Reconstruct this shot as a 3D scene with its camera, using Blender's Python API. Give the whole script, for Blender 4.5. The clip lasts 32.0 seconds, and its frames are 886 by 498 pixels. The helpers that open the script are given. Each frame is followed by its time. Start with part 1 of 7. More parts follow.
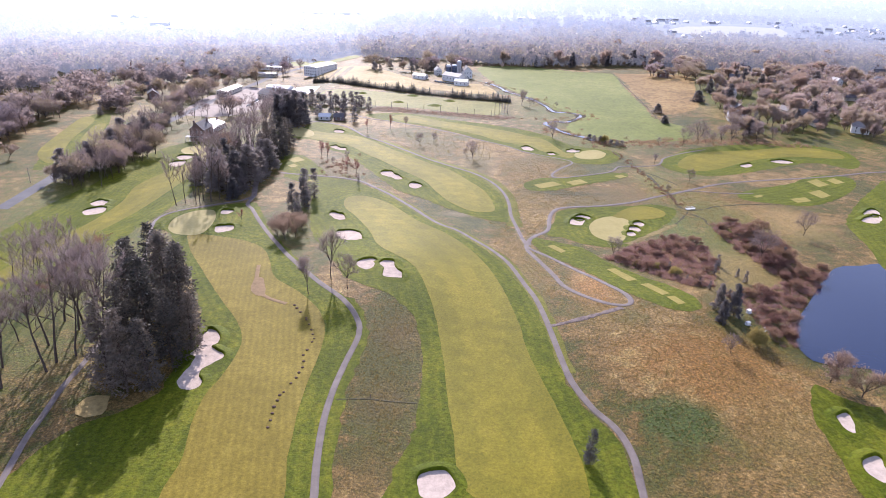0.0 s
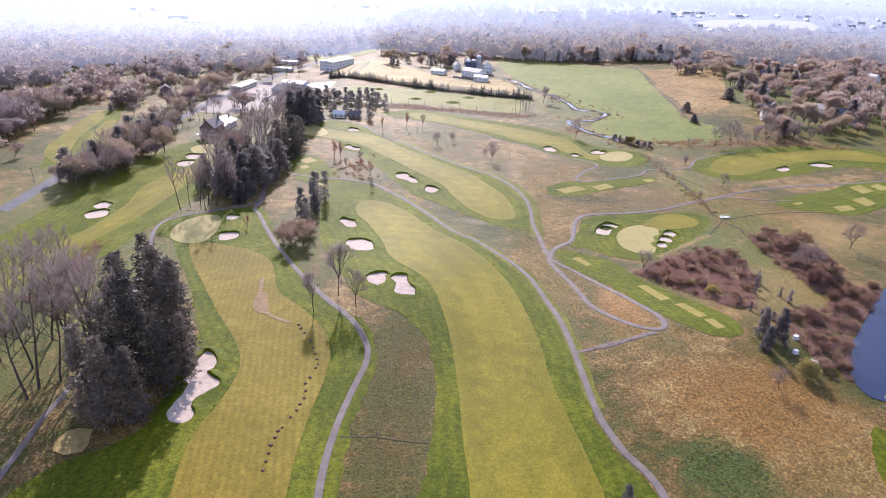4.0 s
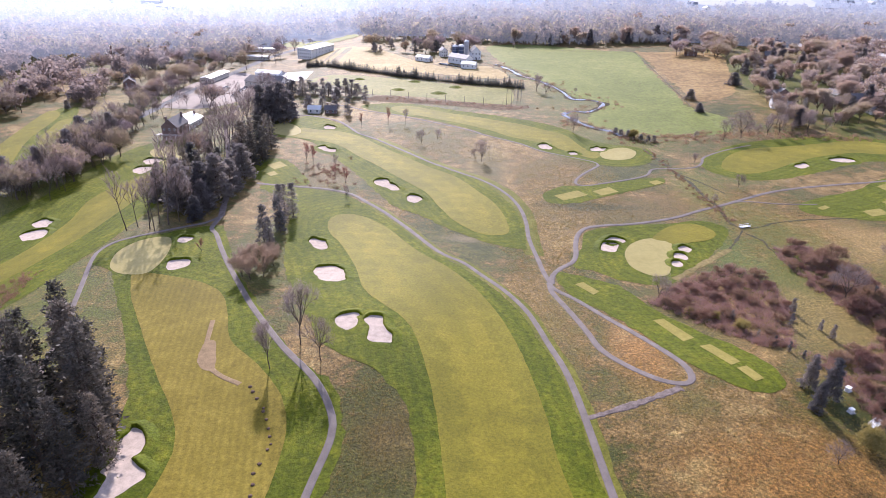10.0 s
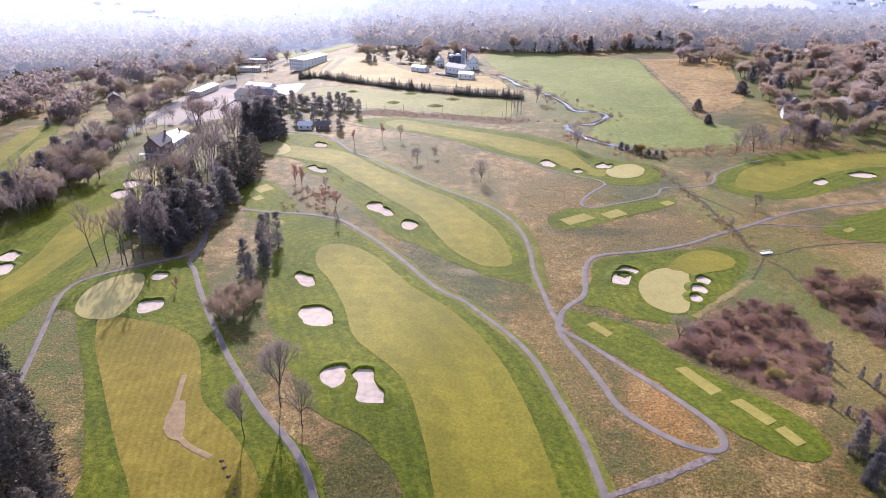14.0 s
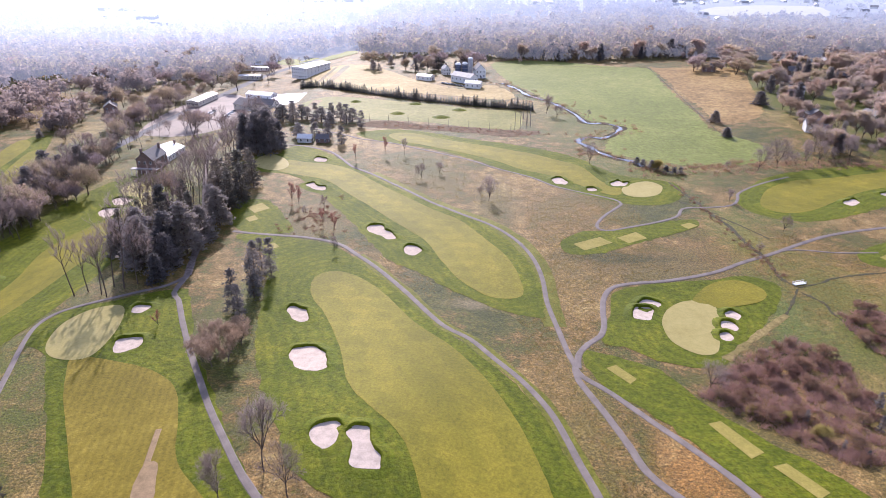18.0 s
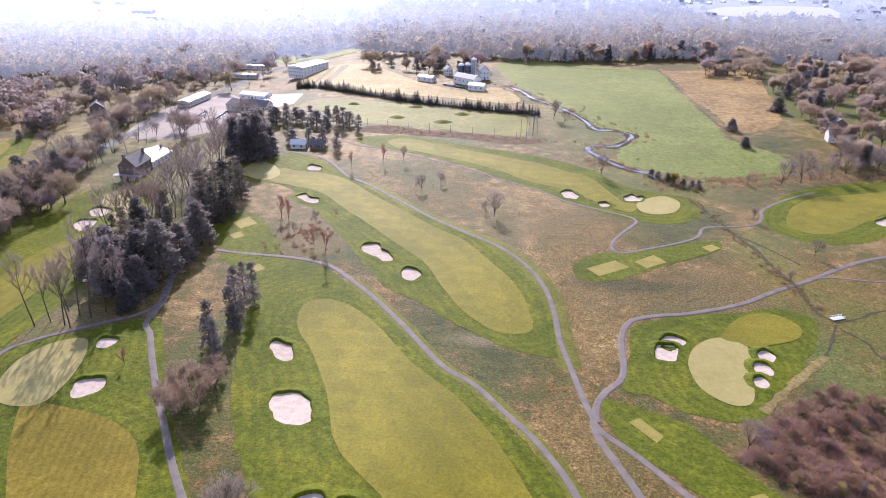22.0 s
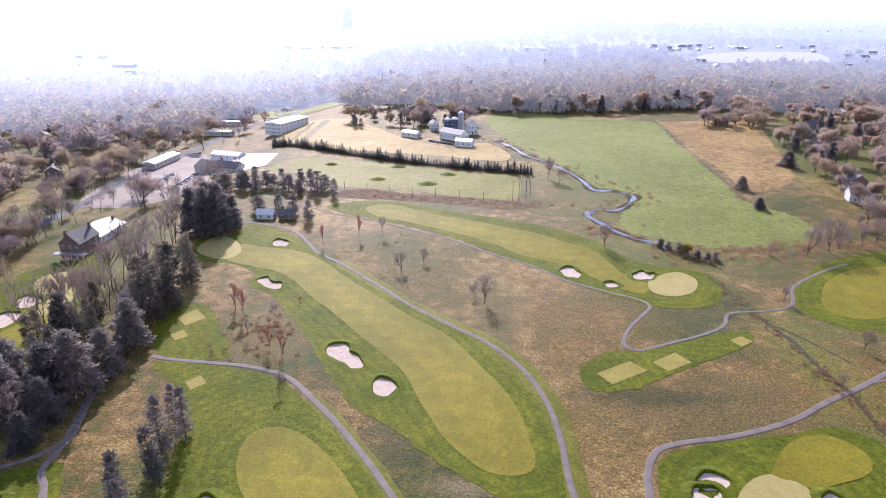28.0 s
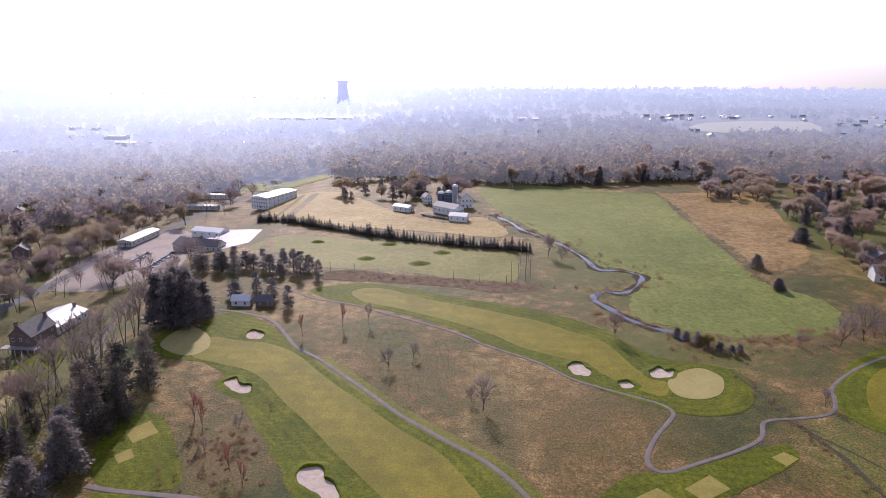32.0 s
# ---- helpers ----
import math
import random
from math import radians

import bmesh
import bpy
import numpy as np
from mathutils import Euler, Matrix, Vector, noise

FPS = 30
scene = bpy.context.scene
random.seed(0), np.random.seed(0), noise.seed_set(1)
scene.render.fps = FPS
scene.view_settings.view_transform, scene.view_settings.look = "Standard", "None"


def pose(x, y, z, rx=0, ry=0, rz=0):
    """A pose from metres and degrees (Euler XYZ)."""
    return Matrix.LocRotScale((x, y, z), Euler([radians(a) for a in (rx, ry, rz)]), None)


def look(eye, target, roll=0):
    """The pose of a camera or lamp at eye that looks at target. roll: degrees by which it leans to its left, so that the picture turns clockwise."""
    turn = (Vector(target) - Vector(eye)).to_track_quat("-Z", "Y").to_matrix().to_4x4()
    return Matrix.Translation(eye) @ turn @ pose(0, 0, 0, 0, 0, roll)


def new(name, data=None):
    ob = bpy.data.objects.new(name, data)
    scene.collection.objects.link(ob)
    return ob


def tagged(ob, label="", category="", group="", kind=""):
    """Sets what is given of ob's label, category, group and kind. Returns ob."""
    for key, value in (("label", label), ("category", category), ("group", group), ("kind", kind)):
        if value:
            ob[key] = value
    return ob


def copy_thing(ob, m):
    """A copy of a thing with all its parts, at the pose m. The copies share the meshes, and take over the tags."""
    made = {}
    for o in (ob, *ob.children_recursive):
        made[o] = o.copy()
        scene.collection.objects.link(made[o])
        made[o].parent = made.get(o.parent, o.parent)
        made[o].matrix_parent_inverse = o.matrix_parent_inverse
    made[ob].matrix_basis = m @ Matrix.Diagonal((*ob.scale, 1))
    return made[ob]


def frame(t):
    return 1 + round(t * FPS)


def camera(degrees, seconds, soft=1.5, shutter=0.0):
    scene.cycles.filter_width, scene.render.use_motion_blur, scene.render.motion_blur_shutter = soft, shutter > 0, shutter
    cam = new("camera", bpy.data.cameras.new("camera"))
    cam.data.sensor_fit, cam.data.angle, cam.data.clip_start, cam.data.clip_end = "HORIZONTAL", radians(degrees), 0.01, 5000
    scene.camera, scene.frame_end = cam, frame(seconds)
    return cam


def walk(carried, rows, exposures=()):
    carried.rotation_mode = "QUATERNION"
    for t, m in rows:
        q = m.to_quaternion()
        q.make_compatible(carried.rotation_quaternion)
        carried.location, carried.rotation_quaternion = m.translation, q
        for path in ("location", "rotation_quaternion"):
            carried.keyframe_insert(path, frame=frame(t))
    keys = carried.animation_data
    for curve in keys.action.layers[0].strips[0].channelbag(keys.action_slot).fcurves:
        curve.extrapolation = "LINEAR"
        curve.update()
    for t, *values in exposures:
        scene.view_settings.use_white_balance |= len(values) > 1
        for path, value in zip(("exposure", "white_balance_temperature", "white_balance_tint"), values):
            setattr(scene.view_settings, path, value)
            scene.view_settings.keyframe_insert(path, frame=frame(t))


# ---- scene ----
from mathutils.geometry import delaunay_2d_cdt

# metres to one unit of the plan
PLAN = 1.3

cam = camera(68.1, 32.0, 0.75)
PATH = [
    (0, (0.985, 2.166, 88.772), (0.939, 4.003, 87.984), 1.9),
    (0.5, (0.711, 3.763, 88.971), (0.658, 5.599, 88.182), 1.9),
    (1, (0.589, 5.428, 89.042), (0.527, 7.264, 88.251), 2.0),
    (1.5, (0.647, 7.242, 88.988), (0.576, 9.077, 88.195), 2.0),
    (2, (0.727, 9.224, 88.893), (0.647, 11.058, 88.098), 1.9),
    (2.5, (0.715, 11.311, 88.699), (0.628, 13.143, 87.902), 1.9),
    (3, (0.602, 13.381, 88.454), (0.509, 15.212, 87.655), 2.0),
    (3.5, (0.569, 15.586, 88.396), (0.473, 17.416, 87.593), 1.9),
    (5.5, (0.678, 26.191, 88.226), (0.576, 28.009, 87.4), 1.7),
    (6, (0.582, 28.787, 88.1), (0.481, 30.603, 87.27), 1.8),
    (6.5, (0.395, 31.751, 88.096), (0.297, 33.565, 87.26), 1.8),
    (7, (0.256, 34.576, 88.104), (0.161, 36.387, 87.262), 1.8),
    (7.5, (0.303, 37.176, 88.193), (0.213, 38.985, 87.347), 1.7),
    (8, (0.382, 39.776, 88.237), (0.297, 41.584, 87.386), 1.7),
    (8.5, (0.52, 42.512, 88.257), (0.44, 44.318, 87.402), 1.6),
    (9, (0.705, 45.265, 88.203), (0.627, 47.071, 87.347), 1.3),
    (9.5, (0.897, 48.018, 88.19), (0.822, 49.823, 87.332), 1.2),
    (10, (1.049, 50.58, 88.158), (0.977, 52.385, 87.3), 1.1),
    (10.5, (1.169, 53.087, 88.219), (1.097, 54.892, 87.361), 0.9),
    (11, (1.384, 55.514, 88.351), (1.312, 57.319, 87.493), 0.8),
    (11.5, (1.415, 57.879, 88.484), (1.344, 59.685, 87.627), 0.7),
    (12, (1.323, 60.439, 88.593), (1.254, 62.245, 87.738), 0.6),
    (12.5, (1.16, 62.893, 88.67), (1.092, 64.701, 87.816), 0.6),
    (13, (1.121, 65.157, 88.808), (1.051, 66.965, 87.956), 0.5),
    (13.5, (0.908, 67.343, 88.817), (0.839, 69.152, 87.968), 0.5),
    (14, (0.681, 69.549, 88.901), (0.611, 71.36, 88.055), 0.5),
    (14.5, (0.561, 71.75, 88.952), (0.49, 73.562, 88.107), 0.5),
    (16.5, (0.369, 80.111, 88.987), (0.287, 81.926, 88.149), 0.4),
    (17, (0.172, 82.162, 88.946), (0.088, 83.978, 88.111), 0.5),
    (17.5, (0.075, 84.455, 88.826), (-0.011, 86.27, 87.992), 0.5),
    (18, (-0.099, 86.781, 88.731), (-0.186, 88.597, 87.898), 0.5),
    (18.5, (-0.228, 89.197, 88.652), (-0.318, 91.013, 87.819), 0.5),
    (19, (-0.309, 91.555, 88.686), (-0.4, 93.37, 87.852), 0.6),
    (19.5, (-0.506, 93.708, 88.642), (-0.597, 95.523, 87.808), 0.7),
    (20, (-0.928, 96.137, 88.615), (-1.017, 97.952, 87.781), 0.9),
    (20.5, (-1.252, 98.558, 88.578), (-1.339, 100.373, 87.742), 1.0),
    (21, (-1.507, 101.366, 88.527), (-1.593, 103.18, 87.69), 1.1),
    (21.5, (-1.632, 104.044, 88.478), (-1.718, 105.857, 87.638), 1.1),
    (22, (-1.633, 106.803, 88.477), (-1.719, 108.615, 87.635), 1.1),
    (22.5, (-1.551, 109.437, 88.485), (-1.637, 111.248, 87.641), 1.1),
    (23, (-1.624, 112.353, 88.485), (-1.708, 114.162, 87.638), 1.1),
    (23.5, (-1.597, 115.137, 88.479), (-1.68, 116.946, 87.63), 1.1),
    (24, (-1.51, 118.044, 88.471), (-1.593, 119.852, 87.62), 1.0),
    (24.5, (-1.508, 121.11, 88.401), (-1.587, 122.917, 87.546), 1.1),
    (26.5, (-1.363, 133.989, 88.239), (-1.427, 135.79, 87.372), 0.9),
    (27, (-0.926, 137.05, 88.313), (-0.992, 138.86, 87.464), 0.7),
    (27.5, (-0.536, 140.243, 88.286), (-0.602, 142.081, 87.502), 0.6),
    (28, (-0.146, 142.976, 88.629), (-0.214, 144.841, 87.908), 0.4),
    (28.5, (0.008, 145.878, 88.663), (-0.061, 147.767, 88.008), 0.3),
    (29, (0.032, 148.928, 88.516), (-0.035, 150.828, 87.893), 0.3),
    (29.5, (0.231, 152.209, 88.401), (0.164, 154.108, 87.776), 0.1),
    (30, (0.231, 155.783, 88.41), (0.168, 157.687, 87.801), 0.1),
    (30.5, (0.128, 158.979, 88.339), (0.065, 160.892, 87.758), 0.2),
    (31, (0.011, 161.896, 88.299), (-0.049, 163.817, 87.745), 0.2),
    (31.5, (-0.072, 164.952, 88.377), (-0.13, 166.873, 87.824), 0.2),
    (32, (-0.146, 167.741, 88.53), (-0.203, 169.668, 87.999), 0.2),
]
walk(cam, [(t, look([PLAN * v for v in eye], [PLAN * v for v in target], roll)) for t, eye, target, roll in PATH],
     [(0, 0.68, 6000, 25), (26.5, 0.68, 6000, 25), (28.5, 0.6, 6000, 25), (30, 0.36, 6000, 25), (32, 0.0, 6250, 28)])

# ---- sky, sun, exposure ----
SUN_UP, SUN_TURN = radians(31), radians(-12.5)
world = bpy.data.worlds.new("sky")
scene.world = world
world.use_nodes = True
sky = world.node_tree.nodes.new("ShaderNodeTexSky")
sky.sky_type, sky.sun_disc = "NISHITA", False
sky.sun_elevation, sky.sun_rotation = SUN_UP, SUN_TURN
sky.dust_density, sky.air_density, sky.ozone_density, sky.altitude = 0.9, 1.0, 2.0, 60
back = world.node_tree.nodes["Background"]
back.inputs["Strength"].default_value = 0.13
pale = world.node_tree.nodes.new("ShaderNodeHueSaturation")
pale.inputs["Saturation"].default_value, pale.inputs["Value"].default_value = 0.5, 1.2
world.node_tree.links.new(sky.outputs[0], pale.inputs["Color"])
cool = world.node_tree.nodes.new("ShaderNodeMix")
cool.data_type, cool.blend_type = "RGBA", "MULTIPLY"
cool.inputs[0].default_value, cool.inputs[7].default_value = 1.0, (0.92, 0.99, 1.14, 1)
world.node_tree.links.new(pale.outputs[0], cool.inputs[6])
world.node_tree.links.new(cool.outputs[2], back.inputs["Color"])
lamp = bpy.data.lights.new("sun", "SUN")
lamp.energy, lamp.angle, lamp.color = 4.4, radians(0.53), (1.0, 0.925, 0.8)
sun = new("sun", lamp)
sun.matrix_world = look((math.sin(SUN_TURN) * 600, 600 * math.cos(SUN_TURN), 600 * math.tan(SUN_UP)), (0, 0, 0))


# ---- the lie of the land ----
def ease(a):
    a = min(1.0, max(0.0, a))
    return a * a * (3 - 2 * a)


def rise(x, y):
    """Height of the ground in plan units."""
    z = 4.9 * math.exp(-((x + 20) / 30) ** 2 - ((y - 186) / 38) ** 2)
    z += 4.2 * math.exp(-((x - 56) / 30) ** 2 - ((y - 160) / 32) ** 2)
    z -= 1.5 * math.exp(-((x - 60) / 50) ** 2 - ((y - 245) / 40) ** 2)
    z -= 10 * ease((-100 - x) / 65)
    z += 3.5 * ease((x - 80) / 80) * ease((y - 380) / 90)
    d = math.hypot(x, y - 150)
    if d > 600:
        z -= 34 * ((d - 600) / 3800) ** 1.0
        z += 14 * ease((d - 600) / 500) * noise.noise(Vector((x / 700, y / 500, 3.7)))
    return z


def land(x, y):
    """Height of the ground in metres at a place in metres."""
    return PLAN * rise(x / PLAN, y / PLAN)


# ---- materials ----
def nodes_of(name):
    m = bpy.data.materials.new(name)
    m.use_nodes = True
    t = m.node_tree
    return m, t, t.nodes["Principled BSDF"]


def link(t, a, b):
    t.links.new(a, b)


def noise_node(t, scale, detail=4.0, rough=0.6, vector=None, distort=0.0):
    n = t.nodes.new("ShaderNodeTexNoise")
    n.inputs["Scale"].default_value = scale
    n.inputs["Detail"].default_value = detail
    n.inputs["Roughness"].default_value = rough
    n.inputs["Distortion"].default_value = distort
    if vector:
        link(t, vector, n.inputs["Vector"])
    return n.outputs["Fac"]


def ramp_node(t, fac, stops):
    r = t.nodes.new("ShaderNodeValToRGB")
    e = r.color_ramp.elements
    e[0].position, e[0].color = stops[0][0], (*stops[0][1], 1)
    e[1].position, e[1].color = stops[-1][0], (*stops[-1][1], 1)
    for p, c in stops[1:-1]:
        x = e.new(p)
        x.color = (*c, 1)
    link(t, fac, r.inputs["Fac"])
    return r.outputs["Color"]


def mix_node(t, fac, a, b, mode="MIX"):
    m = t.nodes.new("ShaderNodeMix")
    m.data_type, m.blend_type = "RGBA", mode
    for sock, v in ((m.inputs[0], fac), (m.inputs[6], a), (m.inputs[7], b)):
        if isinstance(v, (int, float)):
            sock.default_value = v
        elif isinstance(v, tuple):
            sock.default_value = (*v, 1)
        else:
            link(t, v, sock)
    return m.outputs[2]


def math_node(t, op, a, b=0.0, clamp=False):
    m = t.nodes.new("ShaderNodeMath")
    m.operation, m.use_clamp = op, clamp
    for sock, v in ((m.inputs[0], a), (m.inputs[1], b)):
        if isinstance(v, (int, float)):
            sock.default_value = v
        else:
            link(t, v, sock)
    return m.outputs[0]


def bump_node(t, height, strength, distance, bsdf):
    b = t.nodes.new("ShaderNodeBump")
    b.inputs["Strength"].default_value, b.inputs["Distance"].default_value = strength, distance
    link(t, height, b.inputs["Height"])
    link(t, b.outputs["Normal"], bsdf.inputs["Normal"])


def place_of(t):
    return t.nodes.new("ShaderNodeNewGeometry").outputs["Position"]


def turf(name, dark, mid, light, patch=0.03, blade=1.3, bump=0.5, sheen=0.0, stripe=None, grain=0.3, rim=None, gloss=0.07):
    """Mown or wild grass: broad patches, clumps and blades. stripe: (width, turn, strength) of straight mower lines; rim: (width, strength, collar) of
    lines that follow the edge of the play area, and the width of the greener first cut."""
    m, t, b = nodes_of(name)
    p = place_of(t)
    broad = noise_node(t, patch, 5, 0.62, p, 0.6)
    clump = noise_node(t, patch * 9, 4, 0.6, p)
    fine = noise_node(t, blade, 4, 0.7, p)
    f = math_node(t, "ADD", math_node(t, "MULTIPLY", broad, 0.5), math_node(t, "MULTIPLY", clump, 0.3))
    f = math_node(t, "ADD", f, math_node(t, "MULTIPLY", fine, 0.2))
    col = ramp_node(t, f, [(0.38, dark), (0.5, mid), (0.62, light)])
    tuft = ramp_node(t, noise_node(t, blade * 0.55, 6, 0.75, p), [(0.34, (1 - grain,) * 3), (0.66, (1 + grain,) * 3)])
    col = mix_node(t, 1.0, col, tuft, "MULTIPLY")
    if stripe:
        width, turn, much = stripe
        mp = t.nodes.new("ShaderNodeMapping")
        mp.inputs["Rotation"].default_value = (0, 0, radians(turn))
        link(t, p, mp.inputs["Vector"])
        w = t.nodes.new("ShaderNodeTexWave")
        w.wave_type, w.bands_direction, w.wave_profile = "BANDS", "X", "SIN"
        w.inputs["Scale"].default_value = 0.314 / width
        w.inputs["Distortion"].default_value, w.inputs["Detail"].default_value = 1.2, 0.0
        w.inputs["Detail Scale"].default_value = 0.08
        link(t, mp.outputs["Vector"], w.inputs["Vector"])
        worn = math_node(t, "MULTIPLY", math_node(t, "ADD", clump, 0.45), much)
        col = mix_node(t, math_node(t, "MULTIPLY", w.outputs["Fac"], worn), col, mix_node(t, 1.0, col, (0.55, 0.6, 0.5), "MULTIPLY"))
    if rim:
        width, much, collar = rim
        at_ = t.nodes.new("ShaderNodeAttribute")
        at_.attribute_name = "rim"
        d = math_node(t, "ADD", at_.outputs["Fac"], math_node(t, "MULTIPLY", clump, width * 0.9))
        line = math_node(t, "SINE", math_node(t, "MULTIPLY", d, 6.2832 / width))
        line = math_node(t, "MULTIPLY", math_node(t, "ADD", math_node(t, "MULTIPLY", line, 1.6), 0.5, True), much)
        line = math_node(t, "MULTIPLY", line, math_node(t, "ADD", broad, 0.4))
        col = mix_node(t, line, col, mix_node(t, 1.0, col, (1.5, 1.38, 1.6), "MULTIPLY"))
        if collar:
            near = math_node(t, "SUBTRACT", 1.0, math_node(t, "DIVIDE", d, collar), True)
            col = mix_node(t, math_node(t, "MULTIPLY", near, 0.55), col, mix_node(t, 1.0, col, (0.72, 0.88, 0.6), "MULTIPLY"))
    link(t, col, b.inputs["Base Color"])
    b.inputs["Roughness"].default_value = 0.66
    b.inputs["Specular IOR Level"].default_value = gloss
    b.inputs["Sheen Weight"].default_value = sheen
    b.inputs["Sheen Roughness"].default_value = 0.5
    b.inputs["Sheen Tint"].default_value = (1.0, 0.88, 0.42, 1)
    bump_node(t, math_node(t, "ADD", fine, clump), bump, 0.35, b)
    return m


def plain(name, color, rough=0.7, vary=0.25, scale=0.6, metal=0.0, bump=0.15, fine=6.0, spec=0.4):
    """A painted or mineral surface with stains and grain."""
    m, t, b = nodes_of(name)
    p = place_of(t)
    n1, n2 = noise_node(t, scale, 5, 0.6, p), noise_node(t, fine, 4, 0.6, p)
    f = math_node(t, "ADD", math_node(t, "MULTIPLY", n1, 0.65), math_node(t, "MULTIPLY", n2, 0.35))
    lo = tuple(c * (1 - vary) for c in color)
    hi = tuple(min(0.9, c * (1 + vary)) for c in color)
    link(t, ramp_node(t, f, [(0.33, lo), (0.67, hi)]), b.inputs["Base Color"])
    b.inputs["Roughness"].default_value, b.inputs["Metallic"].default_value = rough, metal
    b.inputs["Specular IOR Level"].default_value = spec
    bump_node(t, n2, bump, 0.05, b)
    return m


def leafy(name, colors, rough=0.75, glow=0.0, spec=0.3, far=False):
    """Twigs, needles or leaves: a colour for each tree and each clump. far: backdrop cover with haze painted in as
    emission.
    """
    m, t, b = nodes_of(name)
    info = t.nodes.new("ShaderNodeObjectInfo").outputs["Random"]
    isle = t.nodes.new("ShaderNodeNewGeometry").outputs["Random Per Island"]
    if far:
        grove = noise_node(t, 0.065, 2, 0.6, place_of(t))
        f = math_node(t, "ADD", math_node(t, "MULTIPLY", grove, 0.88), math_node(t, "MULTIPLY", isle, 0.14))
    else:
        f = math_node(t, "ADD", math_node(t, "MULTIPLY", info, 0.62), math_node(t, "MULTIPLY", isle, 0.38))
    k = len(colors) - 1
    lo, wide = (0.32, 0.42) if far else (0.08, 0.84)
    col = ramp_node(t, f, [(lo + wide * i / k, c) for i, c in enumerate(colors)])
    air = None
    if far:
        col, air = haze_glow(t, col)
    link(t, col, b.inputs["Base Color"])
    b.inputs["Roughness"].default_value = rough
    b.inputs["Specular IOR Level"].default_value = spec
    out = b.outputs[0]
    if glow:
        tr = t.nodes.new("ShaderNodeBsdfTranslucent")
        link(t, col, tr.inputs["Color"])
        mx = t.nodes.new("ShaderNodeMixShader")
        mx.inputs[0].default_value = glow
        link(t, out, mx.inputs[1])
        link(t, tr.outputs[0], mx.inputs[2])
        out = mx.outputs[0]
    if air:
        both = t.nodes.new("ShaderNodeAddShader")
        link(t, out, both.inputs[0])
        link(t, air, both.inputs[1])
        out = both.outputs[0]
    link(t, out, t.nodes["Material Output"].inputs["Surface"])
    return m


def haze_glow(t, col):
    """Haze painted as emission on the backdrop country: more of it the farther the land lies, brightest under the sun.
    Returns what is left of the colour, and the glow.
    """
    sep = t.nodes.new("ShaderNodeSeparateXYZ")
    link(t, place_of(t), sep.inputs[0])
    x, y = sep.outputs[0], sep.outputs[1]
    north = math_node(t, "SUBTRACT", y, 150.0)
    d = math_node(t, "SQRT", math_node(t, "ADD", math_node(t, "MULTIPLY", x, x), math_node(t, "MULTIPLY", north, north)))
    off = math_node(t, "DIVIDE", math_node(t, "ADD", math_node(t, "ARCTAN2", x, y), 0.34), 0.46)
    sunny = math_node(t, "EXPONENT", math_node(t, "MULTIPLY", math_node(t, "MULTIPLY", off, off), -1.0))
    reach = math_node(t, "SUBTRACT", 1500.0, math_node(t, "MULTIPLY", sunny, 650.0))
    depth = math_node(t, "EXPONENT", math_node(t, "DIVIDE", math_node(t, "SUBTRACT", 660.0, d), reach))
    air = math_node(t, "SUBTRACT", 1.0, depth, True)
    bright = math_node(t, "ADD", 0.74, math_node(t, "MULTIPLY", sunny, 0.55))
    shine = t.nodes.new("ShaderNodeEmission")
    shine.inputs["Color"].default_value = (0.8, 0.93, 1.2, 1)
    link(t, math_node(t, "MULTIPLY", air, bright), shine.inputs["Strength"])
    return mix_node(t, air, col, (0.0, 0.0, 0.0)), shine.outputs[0]


